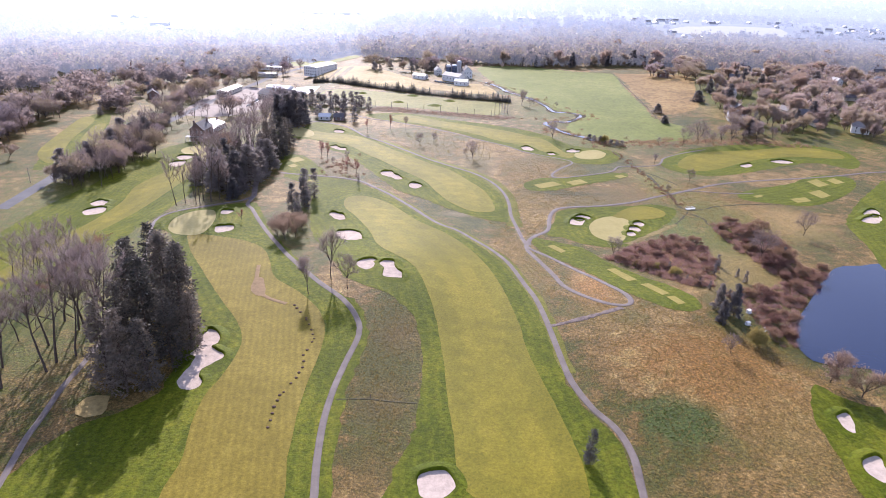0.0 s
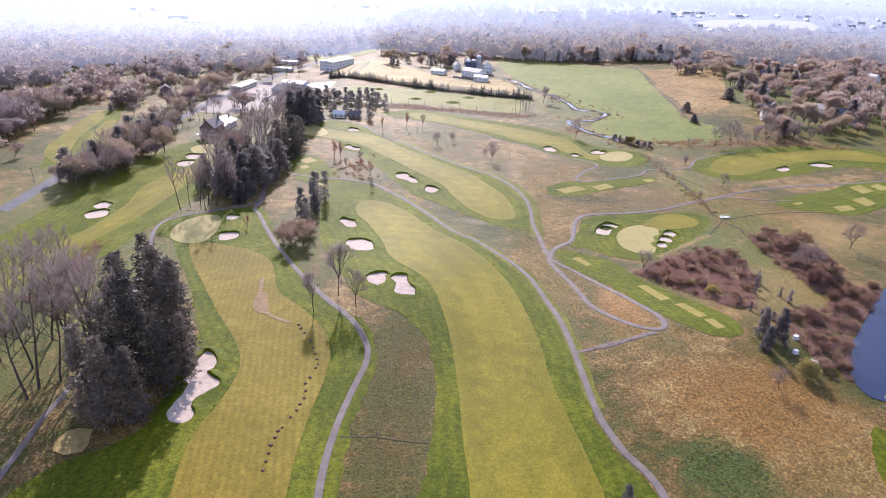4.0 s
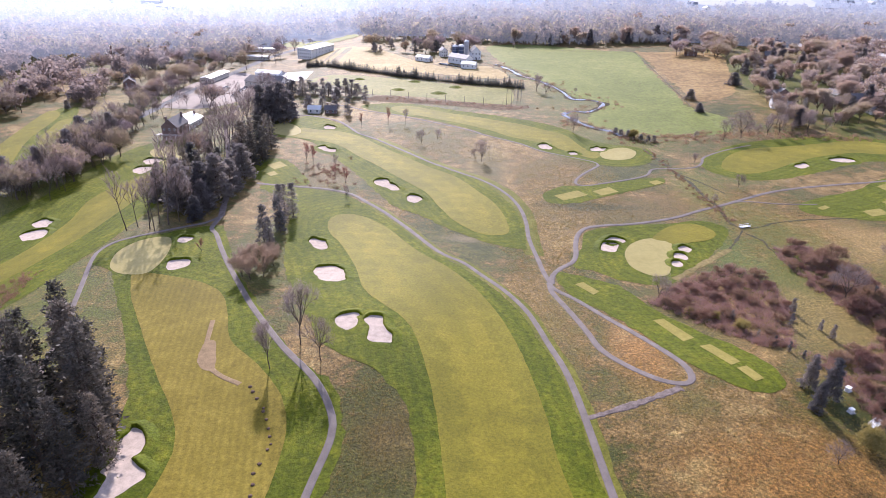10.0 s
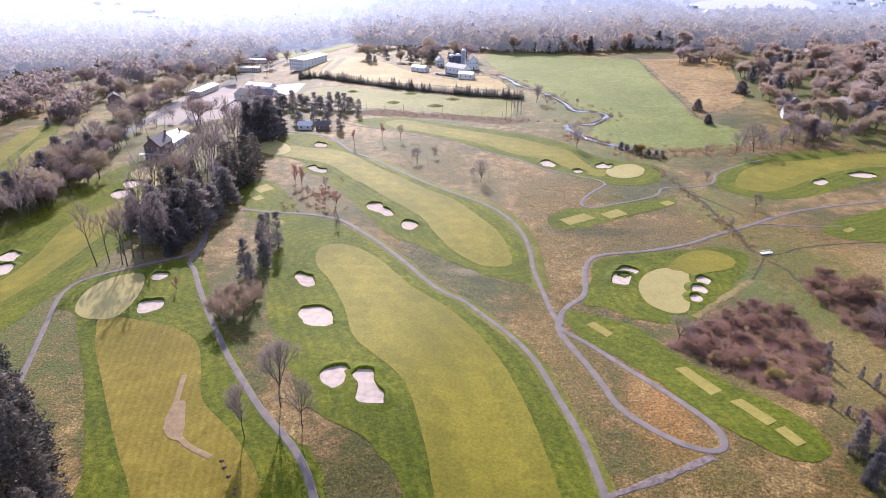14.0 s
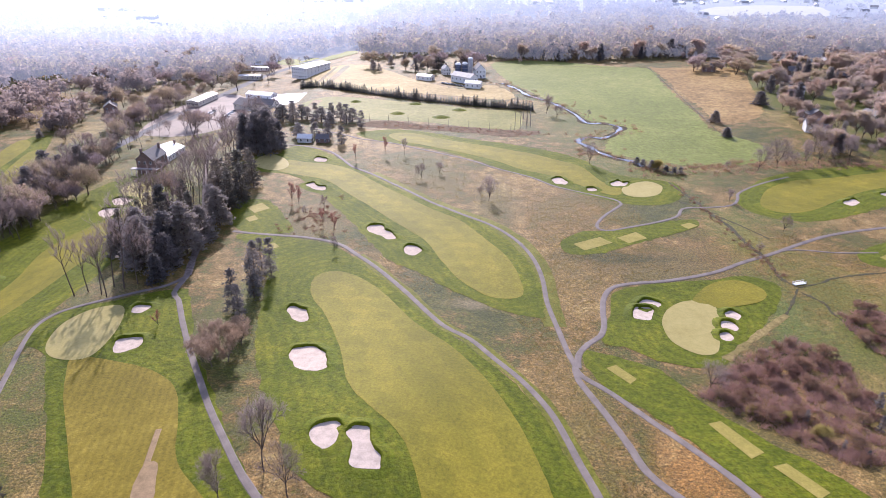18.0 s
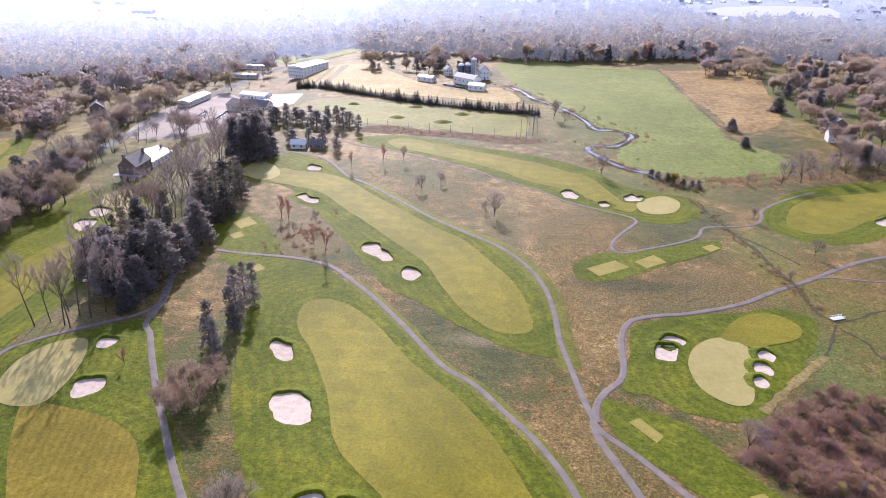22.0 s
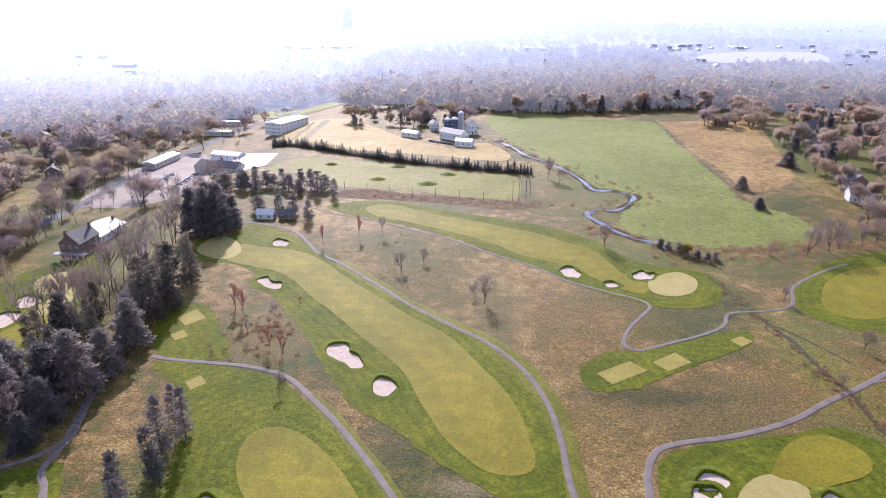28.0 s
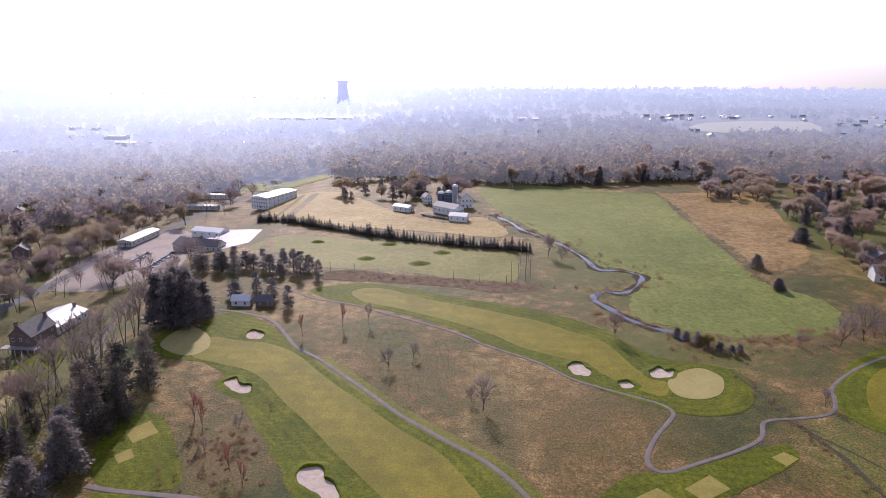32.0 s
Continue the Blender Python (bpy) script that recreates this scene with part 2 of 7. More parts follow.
def ground_material():
    """Unmown grass and soil: tan, russet and green stretches that run into each other, one darkened with painted bank
    shade.
    """
    m, t, b = nodes_of("wild_grass")
    p = place_of(t)
    broad, clump, fine = noise_node(t, 0.018, 6, 0.65, p, 0.8), noise_node(t, 0.16, 5, 0.65, p), noise_node(t, 1.1, 5, 0.72, p)
    f = math_node(t, "ADD", math_node(t, "MULTIPLY", broad, 0.5), math_node(t, "MULTIPLY", clump, 0.32))
    f = math_node(t, "ADD", f, math_node(t, "MULTIPLY", fine, 0.18))
    col = ramp_node(t, f, [(0.41, (0.05, 0.062, 0.007)), (0.46, (0.1, 0.1, 0.016)), (0.49, (0.13, 0.098, 0.028)), (0.52, (0.22, 0.135, 0.05)), (0.56, (0.31, 0.2, 0.085)), (0.6, (0.4, 0.29, 0.13))])
    sep = t.nodes.new("ShaderNodeSeparateXYZ")
    link(t, p, sep.inputs[0])
    for x, y, rx, ry, tint, much in WILD:
        x, y, rx, ry = (PLAN * v for v in (x, y, rx, ry))
        dx = math_node(t, "DIVIDE", math_node(t, "SUBTRACT", sep.outputs[0], x), rx)
        dy = math_node(t, "DIVIDE", math_node(t, "SUBTRACT", sep.outputs[1], y), ry)
        d = math_node(t, "SQRT", math_node(t, "ADD", math_node(t, "MULTIPLY", dx, dx), math_node(t, "MULTIPLY", dy, dy)))
        d = math_node(t, "ADD", d, math_node(t, "MULTIPLY", math_node(t, "SUBTRACT", clump, 0.5), 1.5))
        d = math_node(t, "ADD", d, math_node(t, "MULTIPLY", math_node(t, "SUBTRACT", fine, 0.5), 0.6))
        w = math_node(t, "MULTIPLY", math_node(t, "SUBTRACT", 1.25, d, True), much * 1.7, True)
        grain = mix_node(t, fine, tuple(c * 0.6 for c in tint), tuple(min(0.8, c * 1.4) for c in tint))
        col = mix_node(t, math_node(t, "MULTIPLY", w, much, True), col, grain)
    tuft = ramp_node(t, noise_node(t, 1.3, 7, 0.85, p), [(0.34, (0.16, 0.17, 0.14)), (0.5, (0.62, 0.62, 0.48)), (0.62, (1.45, 1.36, 1.06))])
    col = mix_node(t, 1.0, col, tuft, "MULTIPLY")
    link(t, col, b.inputs["Base Color"])
    b.inputs["Roughness"].default_value = 0.65
    b.inputs["Specular IOR Level"].default_value = 0.12
    b.inputs["Sheen Weight"].default_value, b.inputs["Sheen Roughness"].default_value = 0.05, 0.5
    b.inputs["Sheen Tint"].default_value = (1.0, 0.82, 0.45, 1)
    bump_node(t, math_node(t, "ADD", fine, clump), 0.8, 0.5, b)
    return m


RUSSET, STRAW, OLIVE, MEADOW, SOIL = (0.33, 0.165, 0.048), (0.27, 0.185, 0.066), (0.09, 0.095, 0.02), (0.112, 0.138, 0.014), (0.2, 0.14, 0.095)
WILD = [
    (66, 137, 19, 18, RUSSET, 0.8), (50, 142, 13, 11, RUSSET, 0.55), (74, 118, 12, 16, STRAW, 0.6), (51, 119, 9.5, 8, (0.07, 0.105, 0.022), 1.0), (40, 100, 14, 12, OLIVE, 0.6), (70, 108, 16, 10, STRAW, 0.5), (45, 160, 14, 10, STRAW, 0.5), (1, 245, 8, 3.5, (0.36, 0.27, 0.2), 0.55), (42, 178, 7, 16, RUSSET, 0.8),
    (32, 318, 26, 26, (0.26, 0.165, 0.07), 0.55), (-57, 303, 12, 17, (0.21, 0.14, 0.06), 0.65), (30, 270, 10, 30, STRAW, 0.6), (60, 275, 30, 12, (0.22, 0.14, 0.06), 0.6), (-128, 200, 7, 30, SOIL, 0.8), (78, 200, 22, 22, (0.3, 0.19, 0.09), 0.7), (22, 195, 10, 30, STRAW, 0.6), (110, 265, 30, 22, RUSSET, 0.5),
    (-10, 345, 30, 16, (0.24, 0.15, 0.065), 0.45), (-25, 372, 30, 14, (0.12, 0.115, 0.03), 0.5), (8, 322, 10, 34, (0.09, 0.095, 0.025), 0.6), (100, 215, 10, 30, (0.2, 0.19, 0.05), 0.6), (86, 245, 8, 30, (0.11, 0.17, 0.03), 0.7), (130, 250, 18, 22, (0.36, 0.25, 0.1), 0.7), (-14, 135, 9, 34, (0.08, 0.082, 0.013), 0.9), (-13, 148, 6, 8, (0.16, 0.1, 0.036), 0.6), (-14, 122, 6, 9, (0.14, 0.09, 0.03), 0.6), (-14, 100, 7, 9, (0.14, 0.1, 0.03), 0.6), (92, 290, 28, 18, RUSSET, 0.45),
    # the dark stretch at (46, 279) paints the shaded bank below the tees
    (75, 372, 32, 28, MEADOW, 0.7), (105, 252, 15, 36, (0.125, 0.15, 0.02), 0.75), (92, 300, 10, 26, (0.15, 0.165, 0.025), 0.75), (112, 318, 18, 14, (0.15, 0.16, 0.03), 0.6), (-57, 232, 13, 34, (0.092, 0.112, 0.018), 0.85), (-30, 285, 8, 13, (0.085, 0.088, 0.035), 0.7), (-15, 264, 8, 12, (0.085, 0.088, 0.035), 0.7), (-102, 247, 10, 6, (0.3, 0.19, 0.13), 0.6), (46, 279, 20, 4.5, (0.05, 0.058, 0.016), 0.8), (72, 288, 8, 5, (0.26, 0.16, 0.07), 0.6), (50, 268, 18, 6, (0.17, 0.13, 0.05), 0.6),
    (-120, 170, 45, 70, MEADOW, 0.7), (-150, 290, 60, 100, MEADOW, 0.8), (0, 470, 90, 26, OLIVE, 0.6), (62, 480, 30, 90, MEADOW, 0.7),
    (-100, 235, 20, 22, SOIL, 0.4), (-160, 560, 80, 90, SOIL, 0.5), (235, 520, 75, 150, MEADOW, 0.8), (-190, 470, 60, 90, MEADOW, 0.5), (90, 205, 14, 26, (0.24, 0.19, 0.06), 0.7), (84, 182, 12, 10, (0.12, 0.12, 0.03), 0.6), (96, 228, 9, 14, (0.13, 0.15, 0.03), 0.7), (100, 205, 9, 14, (0.28, 0.2, 0.08), 0.6),
]
M_WILD = ground_material()
M_ROUGH = turf("mown_rough", (0.051, 0.069, 0.0021), (0.081, 0.098, 0.0042), (0.126, 0.13, 0.007), 0.04, 1.6, 0.6, 0.03, None, 0.46, (3.6, 0.46, 4.5), 0.05)
M_FAIRWAY = turf("fairway_turf", (0.122, 0.11, 0.006), (0.16, 0.14, 0.008), (0.212, 0.18, 0.014), 0.02, 2.2, 0.3, 0.04, (9.0, 93, 0.14), 0.3, (13.0, 0.34, 0), 0.08)
M_STRIPED = turf("striped_turf", (0.144, 0.111, 0.0088), (0.196, 0.148, 0.0154), (0.263, 0.2, 0.0286), 0.035, 2.2, 0.25, 0.0, (2.1, -13, 0.34), 0.3)
M_GREEN = turf("green_turf", (0.228, 0.19, 0.0626), (0.278, 0.233, 0.0836), (0.329, 0.273, 0.108), 0.05, 2.5, 0.12, 0.2, None, 0.08)
M_TEE = turf("tee_turf", (0.185, 0.155, 0.0323), (0.24, 0.2, 0.0451), (0.295, 0.241, 0.0645), 0.12, 3.0, 0.15, 0.1, None, 0.12)
M_PASTURE = turf("pasture_grass", (0.1, 0.124, 0.022), (0.14, 0.165, 0.034), (0.198, 0.208, 0.054), 0.012, 0.7, 0.5, 0.09, None, 0.36)
M_RANGE = turf("range_grass", (0.115, 0.118, 0.025), (0.16, 0.155, 0.038), (0.225, 0.2, 0.06), 0.02, 0.8, 0.4, 0.08, None, 0.25)
M_HAY = turf("hay_stubble", (0.21, 0.15, 0.055), (0.31, 0.22, 0.085), (0.4, 0.3, 0.13), 0.014, 0.6, 0.5, 0.09, None, 0.3)
M_STUBBLE = turf("rusty_stubble", (0.15, 0.088, 0.034), (0.25, 0.155, 0.06), (0.34, 0.23, 0.092), 0.02, 0.6, 0.5, 0.05, None, 0.42)
M_SAND = plain("bunker_sand", (0.496, 0.403, 0.3354), 0.95, 0.24, 0.5, 0, 0.4, 3.0, 0.1)
M_PATH = plain("path_asphalt", (0.152, 0.124, 0.1122), 0.78, 0.3, 0.25, 0, 0.2, 5.0, 0.3)
M_CROSSING = plain("stone_and_soil", (0.17, 0.135, 0.12), 0.9, 0.6, 0.7, 0, 0.8, 2.5, 0.1)
M_ROAD = plain("road_asphalt", (0.12, 0.118, 0.125), 0.85, 0.25, 0.1, 0, 0.2, 3.0, 0.3)
M_LOT = plain("worn_lot", (0.27, 0.215, 0.185), 0.8, 0.3, 0.06, 0, 0.3, 1.5, 0.4)
M_GRAVEL = plain("gravel", (0.6, 0.57, 0.56), 0.45, 0.25, 0.08, 0, 0.3, 2.0, 0.5)
M_BANK = plain("bank_soil", (0.06, 0.048, 0.03), 0.95, 0.4, 0.5, 0, 0.7, 2.0, 0.1)
M_BARK = plain("bark", (0.1, 0.074, 0.06), 0.9, 0.35, 1.5, 0, 0.6, 9.0, 0.2)
M_PALEBARK = plain("pale_bark", (0.24, 0.2, 0.165), 0.9, 0.3, 1.5, 0, 0.6, 9.0, 0.2)


def water(name, color, rough, ripple):
    m, t, b = nodes_of(name)
    b.inputs["Base Color"].default_value = (*color, 1)
    b.inputs["Roughness"].default_value = rough
    b.inputs["IOR"].default_value = 1.33
    p = place_of(t)
    bump_node(t, noise_node(t, 0.9, 3, 0.6, p), ripple, 0.05, b)
    return m


M_POND = water("pond_water", (0.012, 0.022, 0.06), 0.06, 0.25)
M_CREEK = water("creek_water", (0.1, 0.11, 0.14), 0.14, 0.25)


# ---- building tools ----
MOWN, PAVED, PLAYED = [], [], []


def mown(x, y):
    """Whether a place lies on mown ground or paving."""
    for x0, y0, x1, y1, edge in MOWN:
        if x0 < x < x1 and y0 < y < y1:
            inside, b = False, edge[-1]
            for a in edge:
                if (a.y > y) != (b.y > y) and x < (b.x - a.x) * (y - a.y) / (b.y - a.y) + a.x:
                    inside = not inside
                b = a
            if inside:
                return True
    return any(abs(p.x - x) < 2 and abs(p.y - y) < 2 for p in PAVED)


def mesh_ob(name, verts, faces, mats, parent=None, label="", smooth=False):
    me = bpy.data.meshes.new(name)
    me.from_pydata(verts, [], faces)
    for m in (mats if isinstance(mats, (list, tuple)) else [mats]):
        me.materials.append(m)
    if smooth:
        me.polygons.foreach_set("use_smooth", [True] * len(me.polygons))
    me.update()
    ob = new(name, me)
    if parent:
        ob.parent = parent
    if label:
        ob["label"] = label
    return ob


def part(name, bm, material, parent, label="", smooth=False):
    """One mesh object from a bmesh, under a thing or a part."""
    me = bpy.data.meshes.new(name)
    bm.to_mesh(me)
    bm.free()
    me.materials.append(material)
    if smooth:
        me.polygons.foreach_set("use_smooth", [True] * len(me.polygons))
    ob = new(name, me)
    ob.parent = parent
    if label:
        ob["label"] = label
    return ob


def curve_points(pts, step, closed=True):
    """A smooth line through the given corners, at about even steps."""
    n, out = len(pts), []
    for i in range(n if closed else n - 1):
        if closed:
            a, b, c, d = (Vector(pts[(i + k) % n]) for k in (-1, 0, 1, 2))
        else:
            a, b, c, d = (Vector(pts[min(n - 1, max(0, i + k))]) for k in (-1, 0, 1, 2))
        steps = max(2, int((c - b).length / step))
        for k in range(steps):
            u = k / steps
            out.append(0.5 * (2 * b + (c - a) * u + (2 * a - 5 * b + 4 * c - d) * u * u + (3 * b - a - 3 * c + d) * u ** 3))
    if not closed:
        out.append(Vector(pts[-1]))
    return out


def drape(name, outline, lift, material, label, category, step=3.0, cell=6.0, sharp=False, ragged=0.0, group=""):
    """A patch of ground cover with a smooth outline, laid over the land."""
    outline = [(PLAN * x, PLAN * y) for x, y in outline]
    if sharp:
        edge = []
        for i, p in enumerate(outline):
            a, b = Vector(p), Vector(outline[(i + 1) % len(outline)])
            k = max(1, int((b - a).length / step))
            edge += [a.lerp(b, j / k) for j in range(k)]
    else:
        edge = curve_points(outline, step)
    if ragged:
        edge = [p + Vector((noise.noise(Vector((p.x * 0.35, p.y * 0.35, 1))), noise.noise(Vector((p.x * 0.35, p.y * 0.35, 9))))) * ragged for p in edge]
    xs, ys = [p.x for p in edge], [p.y for p in edge]
    MOWN.append((min(xs), min(ys), max(xs), max(ys), edge))
    pts = [Vector((p.x, p.y)) for p in edge]
    n = len(pts)
    x = min(xs) + cell / 2
    while x < max(xs):
        y = min(ys) + cell / 2
        while y < max(ys):
            pts.append(Vector((x, y)))
            y += cell
        x += cell
    vs, _, fs, *_ = delaunay_2d_cdt(pts, [], [list(range(n))], 1, 0.01)
    verts = [(v.x, v.y, land(v.x, v.y) + lift) for v in vs]
    ob = mesh_ob(name, verts, [list(f) for f in fs], material, smooth=True)
    if category in ("fairway", "green"):
        PLAYED.append(np.array([(p.x, p.y) for p in edge]))
    if PLAYED and name in ("fairway", "rough"):
        own = PLAYED[-1:] if name == "fairway" else PLAYED
        flat, far = np.array([(v.x, v.y) for v in vs]), np.full(len(vs), 999.0)
        for line in own:
            if name == "fairway" or np.abs(line.mean(0) - flat.mean(0)).max() < 200:
                far = np.minimum(far, np.sqrt(((flat[:, None] - line[None]) ** 2).sum(2)).min(1))
        ob.data.attributes.new("rim", "FLOAT", "POINT").data.foreach_set("value", far)
    return tagged(ob, label, category, group, "structure")


def ribbon(name, line, width, lift, material, label, category, step=3.0, thick=0.12, uneven=0.06, beat=0.3):
    """A strip of paving or water along a smooth line, with its edges let into the ground."""
    c = curve_points([(PLAN * x, PLAN * y) for x, y in line], step, False)
    PAVED.extend(c)
    verts, faces = [], []
    for i, p in enumerate(c):
        d = c[min(i + 1, len(c) - 1)] - c[max(i - 1, 0)]
        s = Vector((-d.y, d.x)).normalized() * width / 2
        s *= max(0.2, 1 + uneven * noise.noise(Vector((p.x * beat, p.y * beat, 5))))
        for q, dz in ((p + s * 1.3, -thick), (p + s, 0), (p, 0.03), (p - s, 0), (p - s * 1.3, -thick)):
            verts.append((q.x, q.y, land(q.x, q.y) + lift + dz))
        if i:
            k = 5 * i
            faces += [(k - 5 + j, k + j, k + j + 1, k - 4 + j) for j in range(4)]
    return tagged(mesh_ob(name, verts, faces, material), label, category, "", "structure")


def bunker(outline, lip=1.1, label="pale sand bunker with a raised turf lip in mown grass", group="bunkers"):
    base = new("bunker")
    edge = curve_points([(PLAN * x, PLAN * y) for x, y in outline], 0.8)
    edge = [p + Vector((noise.noise(Vector((p.x * 0.28, p.y * 0.28, 6))), noise.noise(Vector((p.x * 0.28, p.y * 0.28, 8))))) * 0.9 for p in edge]
    if sum(a.x * b.y - b.x * a.y for a, b in zip(edge, edge[1:] + edge[:1])) < 0:
        edge.reverse()
    n = len(edge)
    mid = sum(edge, Vector((0, 0))) / n
    base.location = (mid.x, mid.y, land(mid.x, mid.y))
    out = []
    for i in range(n):
        d = edge[(i + 1) % n] - edge[i - 1]
        out.append(Vector((d.y, -d.x)).normalized())
    low = land(mid.x, mid.y)
    verts, faces = [], []
    rows = ((0.15, -0.05), (0.0, 0.08), (-0.2, 1.0), (-0.7, 1.0), (-1.7, 0.55), (-3.6, -0.1))
    for k, (inset, h) in enumerate(rows):
        for i, p in enumerate(edge):
            crest = 0.14 + lip * max(0.0, 0.25 + 0.75 * out[i].y) * (0.8 + 0.4 * noise.noise(Vector((p.x * 0.4, p.y * 0.4, 2))))
            q = p - out[i] * inset
            z = land(q.x, q.y) + 0.1 + (h * crest if h > 0.5 else h)
            verts.append((q.x - mid.x, q.y - mid.y, z - low))
        if k:
            faces += [((k - 1) * n + i, (k - 1) * n + (i + 1) % n, k * n + (i + 1) % n, k * n + i) for i in range(n)]
    faces = [tuple(reversed(f)) for f in faces]
    mesh_ob("lip", verts, faces, M_ROUGH, base, "mown turf lip", True)
    pts = [p - out[i] * 0.05 for i, p in enumerate(edge)]
    box = [min(p.x for p in pts), max(p.x for p in pts), min(p.y for p in pts), max(p.y for p in pts)]
    x = box[0] + 0.6
    while x < box[1]:
        y = box[2] + 0.6
        while y < box[3]:
            pts.append(Vector((x, y)))
            y += 1.2
        x += 1.2
    vs, _, fs, *_ = delaunay_2d_cdt([Vector((p.x, p.y)) for p in pts], [], [list(range(n))], 1, 0.01)
    vv = []
    for v in vs:
        near = min((v - e).length for e in edge)
        dish = 0.1 * ease(near / 1.5) * (1 + noise.noise(Vector((v.x, v.y, 4))))
        vv.append((v.x - mid.x, v.y - mid.y, land(v.x, v.y) + 0.24 - dish - low))
    mesh_ob("sand", vv, [list(f) for f in fs], M_SAND, base, "raked pale sand", True)
    return tagged(base, label, "bunker", group)


# ---- ground ----
def ground_sheet():
    def lines(lo, hi, fine_lo, fine_hi, step):
        out, v = [], fine_lo
        while v <= fine_hi:
            out.append(v)
            v += step
        grow, v = step, out[-1]
        while v < hi:
            grow *= 1.22
            v = min(hi, v + grow)
            out.append(v)
        grow, v = step, fine_lo
        while v > lo:
            grow *= 1.22
            v = max(lo, v - grow)
            out.insert(0, v)
        return out
    xs, ys = lines(-4600, 4600, -320, 320, 6), lines(-4200, 4900, 60, 880, 6)
    verts = [(x, y, land(x, y)) for y in ys for x in xs]
    w = len(xs)
    faces = [(j * w + i, j * w + i + 1, (j + 1) * w + i + 1, (j + 1) * w + i) for j in range(len(ys) - 1) for i in range(w - 1)]
    ob = mesh_ob("ground", verts, faces, M_WILD, smooth=True)
    return tagged(ob, "rolling tan and green unmown grass of the golf course", "ground", "", "structure")


ground_sheet()

# ---- mown and farmed ground ----
drape("pasture", [(13.4, 662.7), (36.1, 681.5), (79.3, 673.5), (109, 649.9), (136.6, 630.8), (132.4, 566.3), (130, 510.6), (128.2, 468.1), (127.7, 436.4), (142.8, 411.2), (132.1, 387.2), (102.8, 378.6), (85.3, 382.9), (75, 387.7), (63.7, 398.3), (70, 423.9), (80.7, 447.1), (71, 459.4), (64, 463.7), (60.4, 488.1), (46.8, 516.3), (36.9, 542.5), (25.4, 572.8), (16.2, 618.3)], 0.06, M_PASTURE, "open green grazed pasture beside the creek", "field", cell=12, ragged=3)
drape("hay_field", [(139.5, 640), (147, 632), (178, 636), (206, 624), (190, 556), (174, 496), (164, 470), (148, 453), (134, 452), (135, 487), (136, 524), (137.8, 573)], 0.1, M_STUBBLE, "tan and russet stubble field beside the pasture", "field", cell=12, ragged=3)
drape("stubble_field", [(-133, 597.5), (-129.7, 644.1), (-100.1, 645.1), (-81.5, 634.7), (-42.9, 578), (-9.5, 547.7), (11, 564), (26.1, 528.2), (16, 514.9), (-18.5, 526.2), (-58.1, 533.9), (-93.2, 543.8), (-117.6, 558.1)], 0.06, M_HAY, "straw-coloured field before the farm buildings", "field", cell=12, ragged=3)
drape("driving_range", [(-109.2, 488.1), (-98.2, 512.3), (-79.7, 513.1), (-53.8, 505.7), (-22.8, 495.4), (3.4, 485.6), (24.4, 481.3), (26.3, 453.2), (21.3, 436.6), (7.9, 436.1), (-9.3, 443.3), (-30.1, 450.8), (-56.4, 454), (-67.7, 458), (-83, 476.7)], 0.06, M_RANGE, "wide green practice range before a conifer row", "field", cell=12)
drape("fairway", [(-46.3, 253.7), (-45, 259.8), (-39.4, 261.7), (-31.9, 257.2), (-24, 248), (-14.4, 232.5), (-4.4, 221), (2.2, 210.9), (7.4, 200.4), (11.4, 189.9), (14.7, 177.2), (16.9, 165.3), (18.7, 153.5), (19.4, 144.8), (27.1, 96.2), (5.8, 94.7), (1.4, 113.5), (-1.4, 138), (-4.4, 157.6), (-8, 172.7), (-11.5, 182.8), (-15.4, 188.4), (-20.2, 193.5), (-25.8, 201.6), (-30.8, 217.7), (-38.3, 235.4), (-43.7, 244.3)], 0.14, M_FAIRWAY, "light yellow-green closely mown fairway", "fairway", cell=5, ragged=0.25)
drape("fairway", [(-94.5, 213.5), (-91, 213.2), (-82.9, 211.6), (-75.3, 209.6), (-68.6, 206), (-63, 200), (-58.3, 189.5), (-53.8, 178.8), (-43.8, 168.2), (-36, 158), (-32.4, 147.8), (-31.9, 137.4), (-32.2, 126.2), (-31.7, 114.7), (-30.5, 102.4), (-29.6, 88), (-49, 88), (-50.6, 100.9), (-52.7, 110.6), (-53.7, 120.2), (-52.4, 129.7), (-52.4, 141.9), (-56.2, 151.6), (-65.2, 164.5), (-73.6, 177), (-82.5, 190.5), (-88.5, 200)], 0.14, M_STRIPED, "yellow-green fairway with narrow mower stripes", "fairway", cell=5, ragged=0.25)
drape("fairway", [(-87, 359.1), (-85.5, 372.5), (-75.4, 370.1), (-63.9, 367.8), (-52.6, 359.8), (-40.6, 344.6), (-26.9, 329), (-14.9, 315.3), (-4.3, 304.9), (5.2, 288), (10.7, 277.5), (13.5, 267.9), (15.1, 257.2), (14.9, 252.2), (12.9, 249.6), (9.3, 248.8), (4.5, 249.9), (-1, 255.8), (-5, 261.9), (-8, 268.6), (-10.3, 273.4), (-12.1, 278.5), (-15.7, 286.6), (-21.1, 293.9), (-28.7, 303.4), (-39.5, 317.7), (-49.2, 329.7), (-57.4, 340.9), (-65.2, 348), (-76.6, 352.6)], 0.14, M_FAIRWAY, "light yellow-green closely mown fairway", "fairway", cell=5, ragged=0.25)
